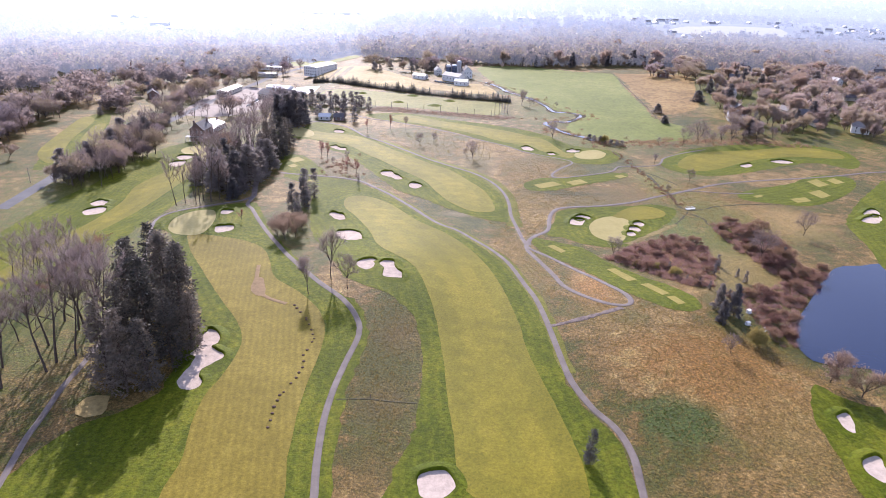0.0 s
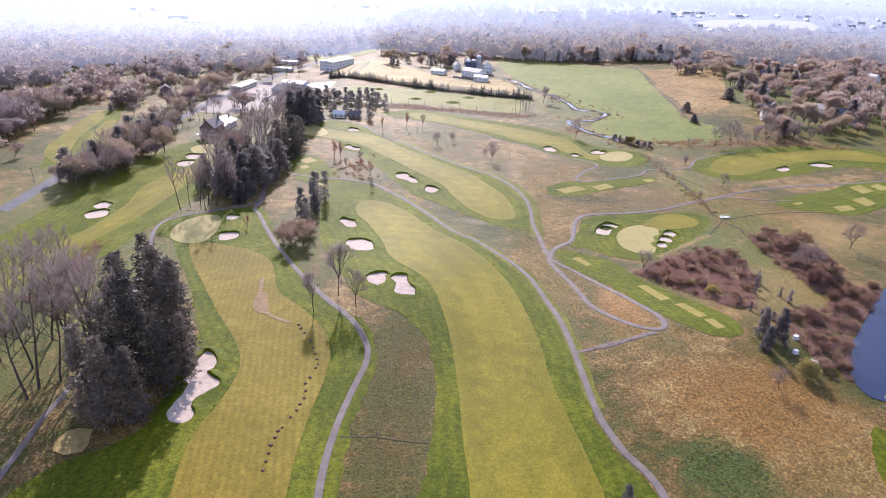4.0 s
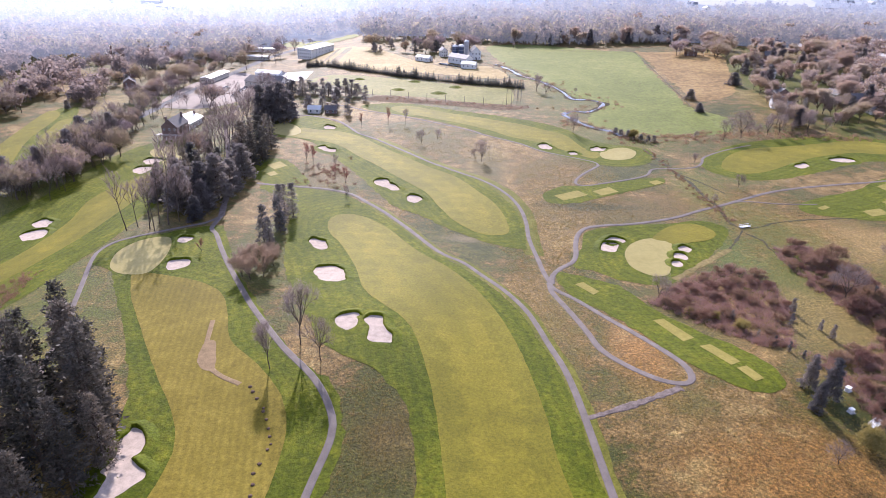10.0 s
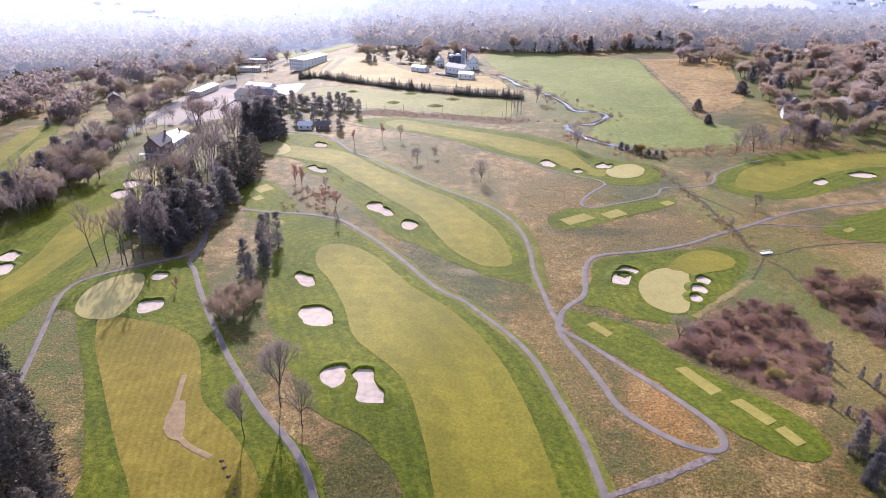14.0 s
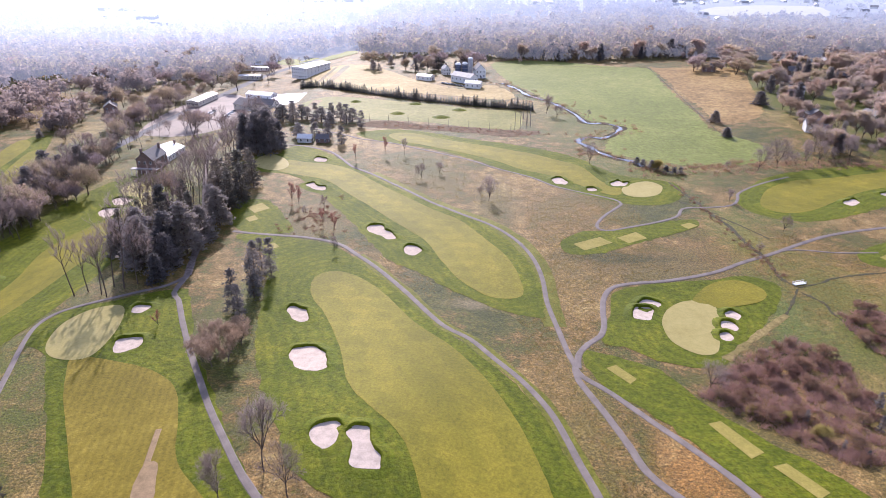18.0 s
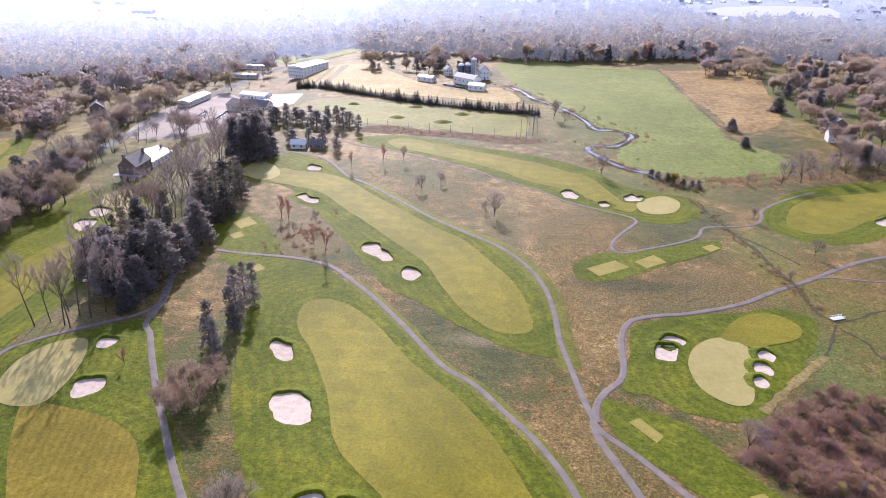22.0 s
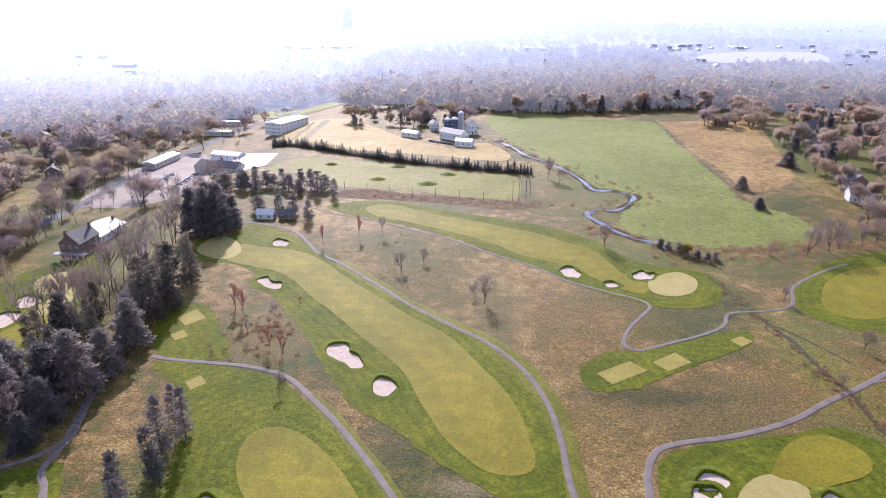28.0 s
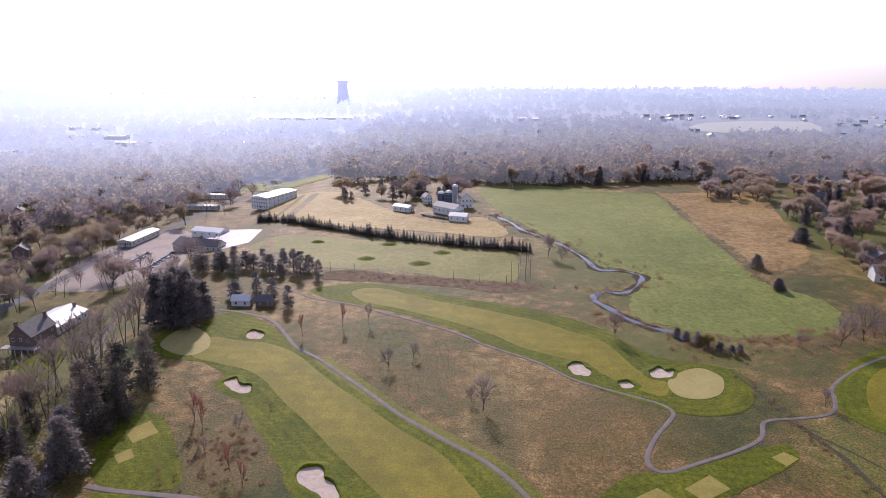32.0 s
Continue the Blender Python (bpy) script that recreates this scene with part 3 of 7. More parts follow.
drape("fairway", [(-45.1, 420.1), (-40.2, 425.9), (-30.1, 424.7), (-17.2, 415.8), (-5, 409), (6.6, 403.8), (17.6, 397.5), (28.2, 391.5), (37.9, 382.8), (46.9, 374.7), (50.8, 364.3), (54, 352.5), (59.6, 345.7), (60.3, 341.9), (57, 335.8), (51, 339.5), (43.8, 347.6), (36.2, 357.4), (29.1, 361.9), (19.9, 368.2), (10.3, 378.8), (-0.2, 387.2), (-13.7, 396.2), (-28, 404.5), (-37.9, 409)], 0.14, M_FAIRWAY, "light yellow-green closely mown fairway", "fairway", cell=5, ragged=0.25)
drape("fairway", [(111.9, 333.4), (120.6, 347.9), (134.8, 359.5), (152.1, 364.6), (170.3, 371.2), (189.1, 378), (204.5, 376.6), (211.4, 365.4), (206.8, 356.4), (191.7, 356.5), (179.8, 357), (161.6, 349.6), (145.4, 338.4), (129.4, 325.6), (118.1, 321), (110.9, 325)], 0.14, M_FAIRWAY, "light yellow-green closely mown fairway", "fairway", cell=5, ragged=0.25)
drape("fairway", [(-160, 160), (-152, 190), (-150, 215), (-144, 240), (-143.5, 262), (-149, 285), (-147, 300), (-137, 314), (-131, 321), (-125, 318), (-124, 305), (-124, 280), (-125, 258), (-127, 240), (-133, 220), (-140, 200), (-142, 175), (-146, 160)], 0.14, M_FAIRWAY, "light yellow-green closely mown fairway", "fairway", cell=5, ragged=0.25)
drape("fairway", [(-212, 322), (-229, 341), (-241, 380), (-252, 428), (-240, 420), (-227, 370), (-211, 331)], 0.14, M_FAIRWAY, "light yellow-green closely mown fairway", "fairway", cell=5, ragged=0.25)
drape("fairway", [(-211, 356), (-222, 371), (-233, 408), (-228, 412), (-220, 392), (-207, 362)], 0.14, M_FAIRWAY, "light yellow-green closely mown fairway", "fairway", cell=5, ragged=0.25)
drape("fringe", [(62.8, 252.8), (68.3, 260.6), (74.4, 265), (80.9, 265.4), (84.8, 261.4), (85, 256.9), (81.5, 252.9), (75.5, 250.7), (69, 248.9), (66.7, 251)], 0.2, M_FAIRWAY, "mown apron beside the putting green", "grass")
drape("putting_green", [(-103, 217), (-105, 227), (-101, 235), (-94, 237), (-90, 228), (-89, 217), (-91, 212), (-98, 212)], 0.19, M_GREEN, "smooth pale putting green", "green", step=1.5, group="putting greens")
drape("putting_green", [(-99.9, 366.5), (-99, 378), (-94.4, 381), (-86.4, 373.7), (-82.7, 363.5), (-86.4, 357.5), (-93.6, 359.8)], 0.19, M_GREEN, "smooth pale putting green", "green", step=1.5, group="putting greens")
drape("putting_green", [(61.5, 346.2), (67.7, 352.1), (73.8, 354.2), (77.6, 349), (76.3, 342.6), (72.8, 337.2), (66.7, 334.3), (61.3, 336), (60, 340.7)], 0.19, M_GREEN, "smooth pale putting green", "green", step=1.5, group="putting greens")
drape("putting_green", [(-155.3, 353), (-154.7, 361.6), (-146.5, 360.9), (-133.2, 343.3), (-123.9, 321.4), (-132, 320.6), (-141.7, 334.5)], 0.19, M_GREEN, "smooth pale putting green", "green", step=1.5, group="putting greens")
drape("putting_green", [(51.7, 242.1), (54.7, 247.8), (59.6, 252), (64.4, 252.9), (68, 250.2), (67.1, 243.3), (63.8, 232.7), (61.3, 226.5), (58, 224.6), (54.6, 225.9), (51.3, 230.4), (50.7, 236.7)], 0.19, M_GREEN, "smooth pale putting green", "green", step=1.5, group="putting greens")
drape("rough", [(-79.8, 286.8), (-63.3, 286.3), (-46.5, 281), (-36.8, 271.6), (-29.3, 262.4), (-19.6, 248.5), (-9, 231.2), (-1.4, 223.8), (4.6, 215.4), (10.6, 206.8), (15.2, 198), (17.7, 190.2), (20, 181), (22.2, 172.8), (23.5, 165), (24.6, 156), (25.6, 146), (27, 134.4), (28.4, 128.4), (31, 121.2), (33.8, 116.8), (35.5, 113), (36.5, 107), (36.1, 99), (35.6, 88), (-10.5, 88), (-10.5, 93.3), (-9.3, 102.8), (-7, 108.9), (-6.2, 120.8), (-6.3, 134.5), (-7.6, 146.1), (-11.3, 158.5), (-17.8, 166.4), (-25.9, 171.1), (-32.5, 176.7), (-35.3, 182.6), (-39.5, 192), (-45.7, 203.6), (-51.8, 218.8), (-56.3, 236.1), (-60.4, 256.7), (-66.5, 272.6)], 0.08, M_ROUGH, "dark green mown rough round the play areas", "grass", cell=5, ragged=1.2)
drape("rough", [(-83, 248), (-78.5, 244.6), (-71, 228.4), (-64.1, 214.6), (-56.5, 202.6), (-49.5, 190.6), (-42.2, 179.2), (-34, 168.5), (-26.2, 161.8), (-23, 154.6), (-21.2, 145.5), (-22, 133.2), (-22.6, 123.9), (-22, 112.8), (-21.4, 103.1), (-20, 92.6), (-19.5, 84), (-80, 80), (-80, 96), (-76, 108), (-67, 116), (-63.5, 124), (-66, 135), (-66, 145), (-68, 156), (-80.2, 180), (-91.3, 197.8), (-100.6, 213), (-110, 219), (-110, 232), (-98, 240)], 0.08, M_ROUGH, "dark green mown rough round the play areas", "grass", cell=5, ragged=1.2)
drape("rough", [(-95.6, 356.8), (-75.8, 349.9), (-59.5, 326.9), (-42.9, 300.8), (-33, 282.6), (-25.1, 269.9), (-16.2, 263.4), (-6.5, 253.3), (3.3, 245.5), (12.2, 240.2), (18.8, 239.2), (20.2, 241), (20.4, 257.7), (18.5, 270.7), (14.6, 283.1), (5.4, 300.5), (-8.1, 315.7), (-23.3, 329.2), (-41.5, 349.6), (-58.2, 371.3), (-70.8, 386.9), (-85.2, 396.6), (-91.1, 392.5), (-92.4, 381.9), (-101.3, 381.2), (-103.2, 368.3)], 0.08, M_ROUGH, "dark green mown rough round the play areas", "grass", cell=5, ragged=1.2)
drape("rough", [(-62.2, 423.3), (-46.2, 432.3), (-30.7, 430.4), (-5.2, 417.9), (18.3, 407.8), (39.6, 395.2), (50.5, 383.3), (60.6, 364.7), (72.1, 357.9), (83.8, 353.7), (84, 340.8), (79, 331), (70.7, 326), (59.5, 326.6), (47.9, 333.5), (35.8, 343), (26.3, 353.7), (15.6, 362.9), (1.9, 378.4), (-15.7, 392.9), (-32.4, 402.2), (-52.7, 412.1)], 0.08, M_ROUGH, "dark green mown rough round the play areas", "grass", cell=5, ragged=1.2)
drape("rough", [(41.7, 256.4), (54.1, 262.2), (70.4, 265.6), (82.8, 268.5), (90.1, 264.1), (88, 255), (77.7, 240), (67.1, 227.6), (58.4, 219.5), (47.4, 220.3), (38.9, 226.9), (34, 228.3), (38.2, 245)], 0.08, M_ROUGH, "dark green mown rough round the play areas", "grass", cell=5, ragged=1.2)
drape("rough", [(27.6, 223.6), (37.9, 221.2), (46.2, 214.8), (51.1, 203.3), (58, 192.6), (64.6, 184.6), (70.3, 176.5), (70.6, 168.7), (65, 164.1), (58.7, 165.7), (52.9, 172.9), (49.5, 177.8), (44.7, 188.8), (37.4, 200.7), (29.9, 209.7)], 0.08, M_ROUGH, "dark green mown rough round the play areas", "grass", cell=5, ragged=1.2)
drape("rough", [(29.3, 288.2), (32.2, 293.1), (38.8, 298.5), (47.7, 300.1), (60.5, 304.7), (73, 310.9), (81, 312.1), (80.5, 306.8), (75.5, 302.5), (64.5, 295.7), (54.2, 289.4), (43.1, 282.3), (34.9, 279.9), (30.1, 281.7)], 0.08, M_ROUGH, "dark green mown rough round the play areas", "grass", cell=5, ragged=1.2)
drape("rough", [(102.3, 329.9), (109, 343.9), (127.1, 364.4), (153.6, 377.5), (189.9, 387.1), (214.8, 378.3), (214.7, 354.2), (202.1, 336.2), (189.1, 344.9), (172.3, 340.2), (145.2, 322.9), (122.3, 313), (107.3, 317.6)], 0.08, M_ROUGH, "dark green mown rough round the play areas", "grass", cell=5, ragged=1.2)
drape("rough", [(124.2, 285), (136.7, 294.6), (157.1, 305.9), (174.5, 320.3), (190.7, 319.7), (187.3, 305.6), (171.1, 286.9), (152.1, 273.2), (138, 273.7), (125, 277.5)], 0.08, M_ROUGH, "dark green mown rough round the play areas", "grass", cell=5, ragged=1.2)
drape("rough", [(154.3, 250), (167.9, 271.5), (189.3, 297.3), (205.1, 312.5), (147.3, 211.7), (150.3, 226.8)], 0.08, M_ROUGH, "dark green mown rough round the play areas", "grass", cell=5, ragged=1.2)
drape("rough", [(86.5, 135.7), (90, 131.9), (95.9, 128.5), (97.9, 125.7), (83.1, 99.8), (78.9, 99.5), (80.1, 112.2), (80.5, 122.8)], 0.08, M_ROUGH, "dark green mown rough round the play areas", "grass", cell=5, ragged=1.2)
drape("rough", [(-86.2, 300.1), (-89.3, 312.2), (-86.8, 320.8), (-77.9, 319.4), (-65.9, 300.9), (-61.7, 291.6), (-65.6, 288.9), (-78.8, 290.2)], 0.08, M_ROUGH, "dark green mown rough round the play areas", "grass", cell=5, ragged=1.2)
drape("rough", [(-166, 150), (-172, 200), (-176, 250), (-172, 300), (-170, 350), (-158, 376), (-138, 374), (-126, 345), (-116, 305), (-112, 275), (-112, 245), (-116, 215), (-120, 195), (-128, 170), (-138, 150)], 0.08, M_ROUGH, "dark green mown rough round the play areas", "grass", cell=5, ragged=1.2)
drape("rough", [(-212, 310), (-226, 345), (-236, 385), (-250, 432), (-240, 440), (-222, 400), (-212, 360), (-204, 325)], 0.08, M_ROUGH, "dark green mown rough round the play areas", "grass", cell=5, ragged=1.2)
drape("tee_box", [(33.6, 287.8), (43.4, 294.1), (47, 289.8), (36.8, 283.1)], 0.16, M_TEE, "flat pale mown tee box", "tee", step=1.5, cell=3, sharp=True, group="tee boxes")
drape("tee_box", [(49.2, 293.9), (56.6, 299.2), (59.5, 294.3), (52.3, 289.8)], 0.16, M_TEE, "flat pale mown tee box", "tee", step=1.5, cell=3, sharp=True, group="tee boxes")
drape("tee_box", [(73.7, 306.6), (77.7, 309), (80, 306.2), (75.7, 303.1)], 0.16, M_TEE, "flat pale mown tee box", "tee", step=1.5, cell=3, sharp=True, group="tee boxes")
drape("tee_box", [(-84.6, 312.4), (-80.4, 317.5), (-75.7, 312.1), (-79.8, 306.9)], 0.16, M_TEE, "flat pale mown tee box", "tee", step=1.5, cell=3, sharp=True, group="tee boxes")
drape("tee_box", [(-81.7, 301.7), (-79.2, 304.8), (-76.5, 301.1), (-79, 298.4)], 0.16, M_TEE, "flat pale mown tee box", "tee", step=1.5, cell=3, sharp=True, group="tee boxes")
drape("tee_box", [(-68.1, 278.3), (-65.2, 281.3), (-62.5, 278.1), (-65.3, 275)], 0.16, M_TEE, "flat pale mown tee box", "tee", step=1.5, cell=3, sharp=True, group="tee boxes")
drape("tee_box", [(32.2, 216.7), (34.8, 218.3), (38.5, 212.7), (36.5, 210.5)], 0.16, M_TEE, "flat pale mown tee box", "tee", step=1.5, cell=3, sharp=True, group="tee boxes")
drape("tee_box", [(49.2, 196.4), (52.1, 197.5), (56.7, 187.2), (53.5, 185)], 0.16, M_TEE, "flat pale mown tee box", "tee", step=1.5, cell=3, sharp=True, group="tee boxes")
drape("tee_box", [(56.5, 182.9), (59.5, 184.1), (63.6, 176.3), (60.8, 174.3)], 0.16, M_TEE, "flat pale mown tee box", "tee", step=1.5, cell=3, sharp=True, group="tee boxes")
drape("tee_box", [(61.6, 173.2), (64.3, 174.6), (66.3, 169.7), (63.7, 168.1)], 0.16, M_TEE, "flat pale mown tee box", "tee", step=1.5, cell=3, sharp=True, group="tee boxes")
drape("tee_box", [(145.7, 281.3), (153.8, 284.7), (154.3, 279.4), (146.8, 276.2)], 0.16, M_TEE, "flat pale mown tee box", "tee", step=1.5, cell=3, sharp=True, group="tee boxes")
drape("tee_box", [(158.3, 291.6), (165.9, 296.7), (167, 288.7), (161, 284)], 0.16, M_TEE, "flat pale mown tee box", "tee", step=1.5, cell=3, sharp=True, group="tee boxes")
drape("tee_box", [(166.3, 309.8), (173.1, 314.4), (174.9, 305.7), (168, 301.3)], 0.16, M_TEE, "flat pale mown tee box", "tee", step=1.5, cell=3, sharp=True, group="tee boxes")
drape("tee_box", [(177, 313.1), (182.8, 317.6), (184.6, 310.5), (178.8, 307.1)], 0.16, M_TEE, "flat pale mown tee box", "tee", step=1.5, cell=3, sharp=True, group="tee boxes")
drape("tee_box", [(130.5, 283.4), (134.6, 286.2), (135.4, 284), (131.4, 281.2)], 0.16, M_TEE, "flat pale mown tee box", "tee", step=1.5, cell=3, sharp=True, group="tee boxes")
drape("worn_patch", [(-78.2, 112), (-79, 117.9), (-74.1, 119.3), (-72.4, 112.5)], 0.2, M_HAY, "worn tan patch of ground under bare trees", "ground", ragged=1.0)
drape("pond", [(96.7, 166.8), (105.4, 178.6), (117.9, 195.6), (128.4, 207.5), (137.1, 209.7), (144.5, 206.8), (106.5, 140.7), (104.6, 144.1), (97.7, 144.4), (91.3, 145.8), (90.6, 153.5)], 0.16, M_POND, "still dark blue pond beside bare shrubs", "water")
drape("yard", [(-196, 455), (-168, 446), (-142, 470), (-146, 500), (-160, 548), (-184, 562), (-200, 520)], 0.07, M_LOT, "worn bare yard of the club", "yard", ragged=3)
drape("car_park", [(-158.4, 519.4), (-155, 543.9), (-145.8, 556.9), (-114.9, 531.3), (-113.5, 501.3), (-124.2, 496.8), (-144.3, 500.9)], 0.08, M_GRAVEL, "pale paved car park by the clubhouse", "car park", sharp=True)
ribbon("creek", [(18.3, 572.5), (29.1, 549.5), (34.3, 531.3), (49.8, 504.4), (58.6, 477.8), (62.6, 456.5), (72.6, 455.1), (79.4, 447), (75.1, 435), (66.5, 423.8), (58.7, 424.9), (52.5, 416.4), (56.1, 406.9), (60.9, 395.3), (67, 387.3), (73.4, 382.4), (76, 375.2)], 2.2, 0.2, M_CREEK, "narrow winding creek with bright water", "creek", 1.2, 0.12, 1.4, 0.09)
ribbon("creek_bank", [(18.3, 572.5), (29.1, 549.5), (34.3, 531.3), (49.8, 504.4), (58.6, 477.8), (62.6, 456.5), (72.6, 455.1), (79.4, 447), (75.1, 435), (66.5, 423.8), (58.7, 424.9), (52.5, 416.4), (56.1, 406.9), (60.9, 395.3), (67, 387.3), (73.4, 382.4), (76, 375.2)], 5.0, 0.14, M_BANK, "muddy eroded creek bank with dead grass", "bank", 1.2, 0.12, 1.3, 0.11)
ribbon("cart_path", [(36.8, 92), (37.4, 100), (37.8, 107.2), (36.7, 113.7), (34.8, 118), (32.2, 122), (29.6, 129), (28.2, 135), (26.9, 146.5), (25.9, 156.5), (24.9, 165.5), (23.6, 173.5), (21.4, 182), (19.3, 191), (16.9, 199), (12, 208.6), (6, 217), (0, 225.5), (-7.4, 232.3), (-18.3, 249.8), (-28.3, 264.2), (-36, 273.4), (-44.1, 282), (-54.5, 286.1), (-64.2, 287.4), (-75.2, 288.6), (-82, 290)], 1.65, 0.16, M_PATH, "narrow grey asphalt cart path", "path", 2.5)
ribbon("cart_path", [(-22.6, 88), (-23.2, 93), (-24.6, 101.7), (-25.8, 113.8), (-25.8, 125.1), (-24.9, 135.4), (-23.5, 147.3), (-25.2, 154.5), (-30.3, 163.2), (-39.5, 173.9), (-48, 186), (-54.3, 195.5), (-59.7, 204.5), (-67.5, 217.5), (-74.4, 229.8), (-80.5, 241.5), (-83.4, 245.4), (-84, 256)], 1.65, 0.16, M_PATH, "narrow grey asphalt cart path", "path", 2.5)
ribbon("cart_path", [(-78, 80), (-81, 94), (-83.4, 103.9), (-84.3, 110.7), (-86, 121), (-86.4, 129), (-87.3, 138.2), (-87.8, 147.7), (-90, 158), (-96, 180), (-104, 203), (-110, 219), (-112, 227), (-110.9, 232.5), (-107, 236), (-101, 240), (-94, 245), (-87, 250), (-84, 256)], 1.4, 0.165, M_PATH, "narrow grey asphalt cart path", "path", 2.5)
ribbon("cart_path", [(25.2, 212), (25, 217), (24, 223), (22.9, 233.2), (21.4, 247.5), (21.3, 261.6), (19.8, 274.2), (16.2, 286.1), (10.5, 296.5), (4.5, 303.8), (-2.3, 309.8), (-9.1, 316.3), (-16.5, 323.5), (-24.9, 333.7), (-34.2, 344.5), (-44.7, 356.5), (-54.1, 365.3), (-59.8, 374.6), (-66.1, 384.9), (-71.2, 390.1), (-76.5, 393.2), (-83.8, 396.6), (-91.7, 398.4)], 1.5, 0.165, M_PATH, "narrow grey asphalt cart path", "path", 2.5)
ribbon("cart_path", [(-88.9, 433.4), (-80, 426.9), (-67.8, 419.6), (-58.1, 412.2), (-48.7, 408.8), (-39.4, 404.6), (-32.3, 399.6), (-23.5, 394.2), (-15.2, 388.9), (-5, 381.8), (2.6, 375.4), (8, 369.3), (16.3, 363), (24.6, 356.2), (28.8, 351), (33.8, 345), (41.3, 339.8), (48.9, 335.2), (55.2, 331), (56.9, 326.6), (53.7, 321.3), (49.3, 315.2), (45.7, 308.8), (43.9, 303.7), (44.9, 300.5), (48.6, 300.2), (55.5, 303.6), (64.2, 307.8), (72, 312.4), (76, 316.3), (77.9, 321), (80.9, 323.8), (89.6, 325.1), (96.9, 326.9), (101.3, 330.3), (104.5, 336.4), (106.6, 342), (114.7, 350.3), (124.6, 358), (136.1, 365.2)], 1.25, 0.14, M_PATH, "narrow grey asphalt cart path", "path", 2.5)
ribbon("cart_path", [(25.6, 216), (26.5, 221.7), (29.7, 227.4), (33.4, 231.6), (35.3, 236.8), (36.3, 244.9), (38, 252.8), (41.4, 258.9), (47.8, 262), (57.6, 264.2), (68, 267.8), (76.4, 271.7), (85.8, 277.9), (96.9, 284.3), (109.2, 292.4), (120.4, 299.4), (132.4, 304.6), (142.2, 307.8), (152.4, 311), (170, 316), (188, 322.5), (206, 330), (228, 336)], 1.65, 0.155, M_PATH, "narrow grey asphalt cart path", "path", 2.5)
ribbon("cart_path", [(24.9, 216), (25, 211), (26.8, 205.2), (29.4, 197), (31.6, 188.5), (33.4, 180.6), (37.9, 173.4), (43, 168), (46.8, 166.2), (49.4, 166.6), (50.6, 169.5), (50, 174.6), (46.3, 182.6), (42.2, 190), (38, 196.6), (31.6, 206.4), (26, 212.6), (25, 216)], 1.65, 0.145, M_PATH, "narrow grey asphalt cart path", "path", 2.5)
ribbon("stone_crossing", [(47, 164.6), (39.7, 161), (32.8, 158.2), (26.4, 155.8)], 1.7, 0.135, M_CROSSING, "rough worn crossing of stones and soil between two paths", "path", 0.8, 0.12, 0.9, 0.5)
M_VERGE = turf("verge_grass", (0.081, 0.09, 0.009), (0.125, 0.122, 0.014), (0.175, 0.16, 0.029), 0.05, 1.8, 0.4, 0.03, None, 0.36)
ribbon("verge", [(22.4, 235), (21.4, 247.5), (21.3, 261.6), (19.8, 274.2), (16.2, 286.1), (10.5, 296.5), (4.5, 303.8), (-2.3, 309.8), (-16.5, 323.5), (-34.2, 344.5), (-44.7, 356.5)], 7.5, 0.06, M_VERGE, "light mown verge along a cart path", "grass", 2.5, 0.1, 0.25, 0.1)
ribbon("verge", [(28.2, 135), (26.9, 146.5), (25.9, 156.5), (24.9, 165.5), (23.6, 173.5), (21.4, 182), (19.3, 191), (16.9, 199), (12, 208.6), (6, 217), (0, 225.5), (-7.4, 232.3), (-18.3, 249.8), (-28.3, 264.2), (-36, 273.4)], 4.6, 0.06, M_VERGE, "light mown verge along a cart path", "grass", 2.5, 0.1, 0.3, 0.1)
ribbon("cart_path", [(97, 284.4), (103, 287.4), (109.2, 287.7), (119, 286.3), (132, 287)], 0.9, 0.13, M_PATH, "narrow worn spur of the cart path", "path", 2.5)
ribbon("road", [(-191.7, 254.4), (-193.8, 276.9), (-196.2, 303), (-199, 328.1), (-193.8, 426.1), (-191.5, 490.3), (-184.6, 570), (-178, 640), (-158, 720)], 6.5, 0.1, M_ROAD, "grey two-lane asphalt road past the trees", "road", 6.0)
ribbon("dirt_track", [(-84, 256), (-88, 272), (-91, 287), (-107, 329), (-123, 371), (-131, 394), (-138, 425), (-142, 450)], 2.2, 0.12, M_CROSSING, "worn dirt track through the ridge trees", "path", 2.5, 0.1, 0.3)

# ---- bunkers ----
bunker([(-62.2, 148.9), (-59.5, 146.3), (-58.4, 142.5), (-58.9, 140.5), (-55.3, 137.7), (-55.1, 135.3), (-56.6, 132.8), (-58, 129.3), (-56.3, 125.2), (-57.4, 122.3), (-59.9, 122.7), (-61.3, 124.7), (-61.7, 128.4), (-61.6, 134.7), (-63.3, 137), (-62.7, 140.8), (-63.6, 144.7), (-63.3, 147.8)])
bunker([(-4.8, 96.5), (-4.2, 99.8), (-2.1, 101), (0.6, 100.8), (2.1, 98), (1.6, 95.1), (-0.7, 93.6), (-3.8, 93.8)])
bunker([(-29.7, 183.2), (-29.3, 186.1), (-26.7, 187.8), (-24.2, 187), (-24.2, 183.8), (-25.2, 180.5), (-28, 180.6)])
bunker([(-22.9, 184.7), (-21.2, 186.6), (-18.5, 185.8), (-17.7, 181.6), (-15.6, 178.7), (-15.5, 175.7), (-18.9, 175.4), (-21, 176.8), (-21, 180.6)])
bunker([(-42.1, 214.7), (-41.4, 217.6), (-37.2, 217.9), (-33.3, 214.1), (-31.9, 208.3), (-34.5, 206.4), (-39.2, 208.9)])
bunker([(-49.2, 237.1), (-47.7, 239.2), (-44, 237.2), (-42, 232.6), (-43.2, 230.6), (-46, 232.5)])
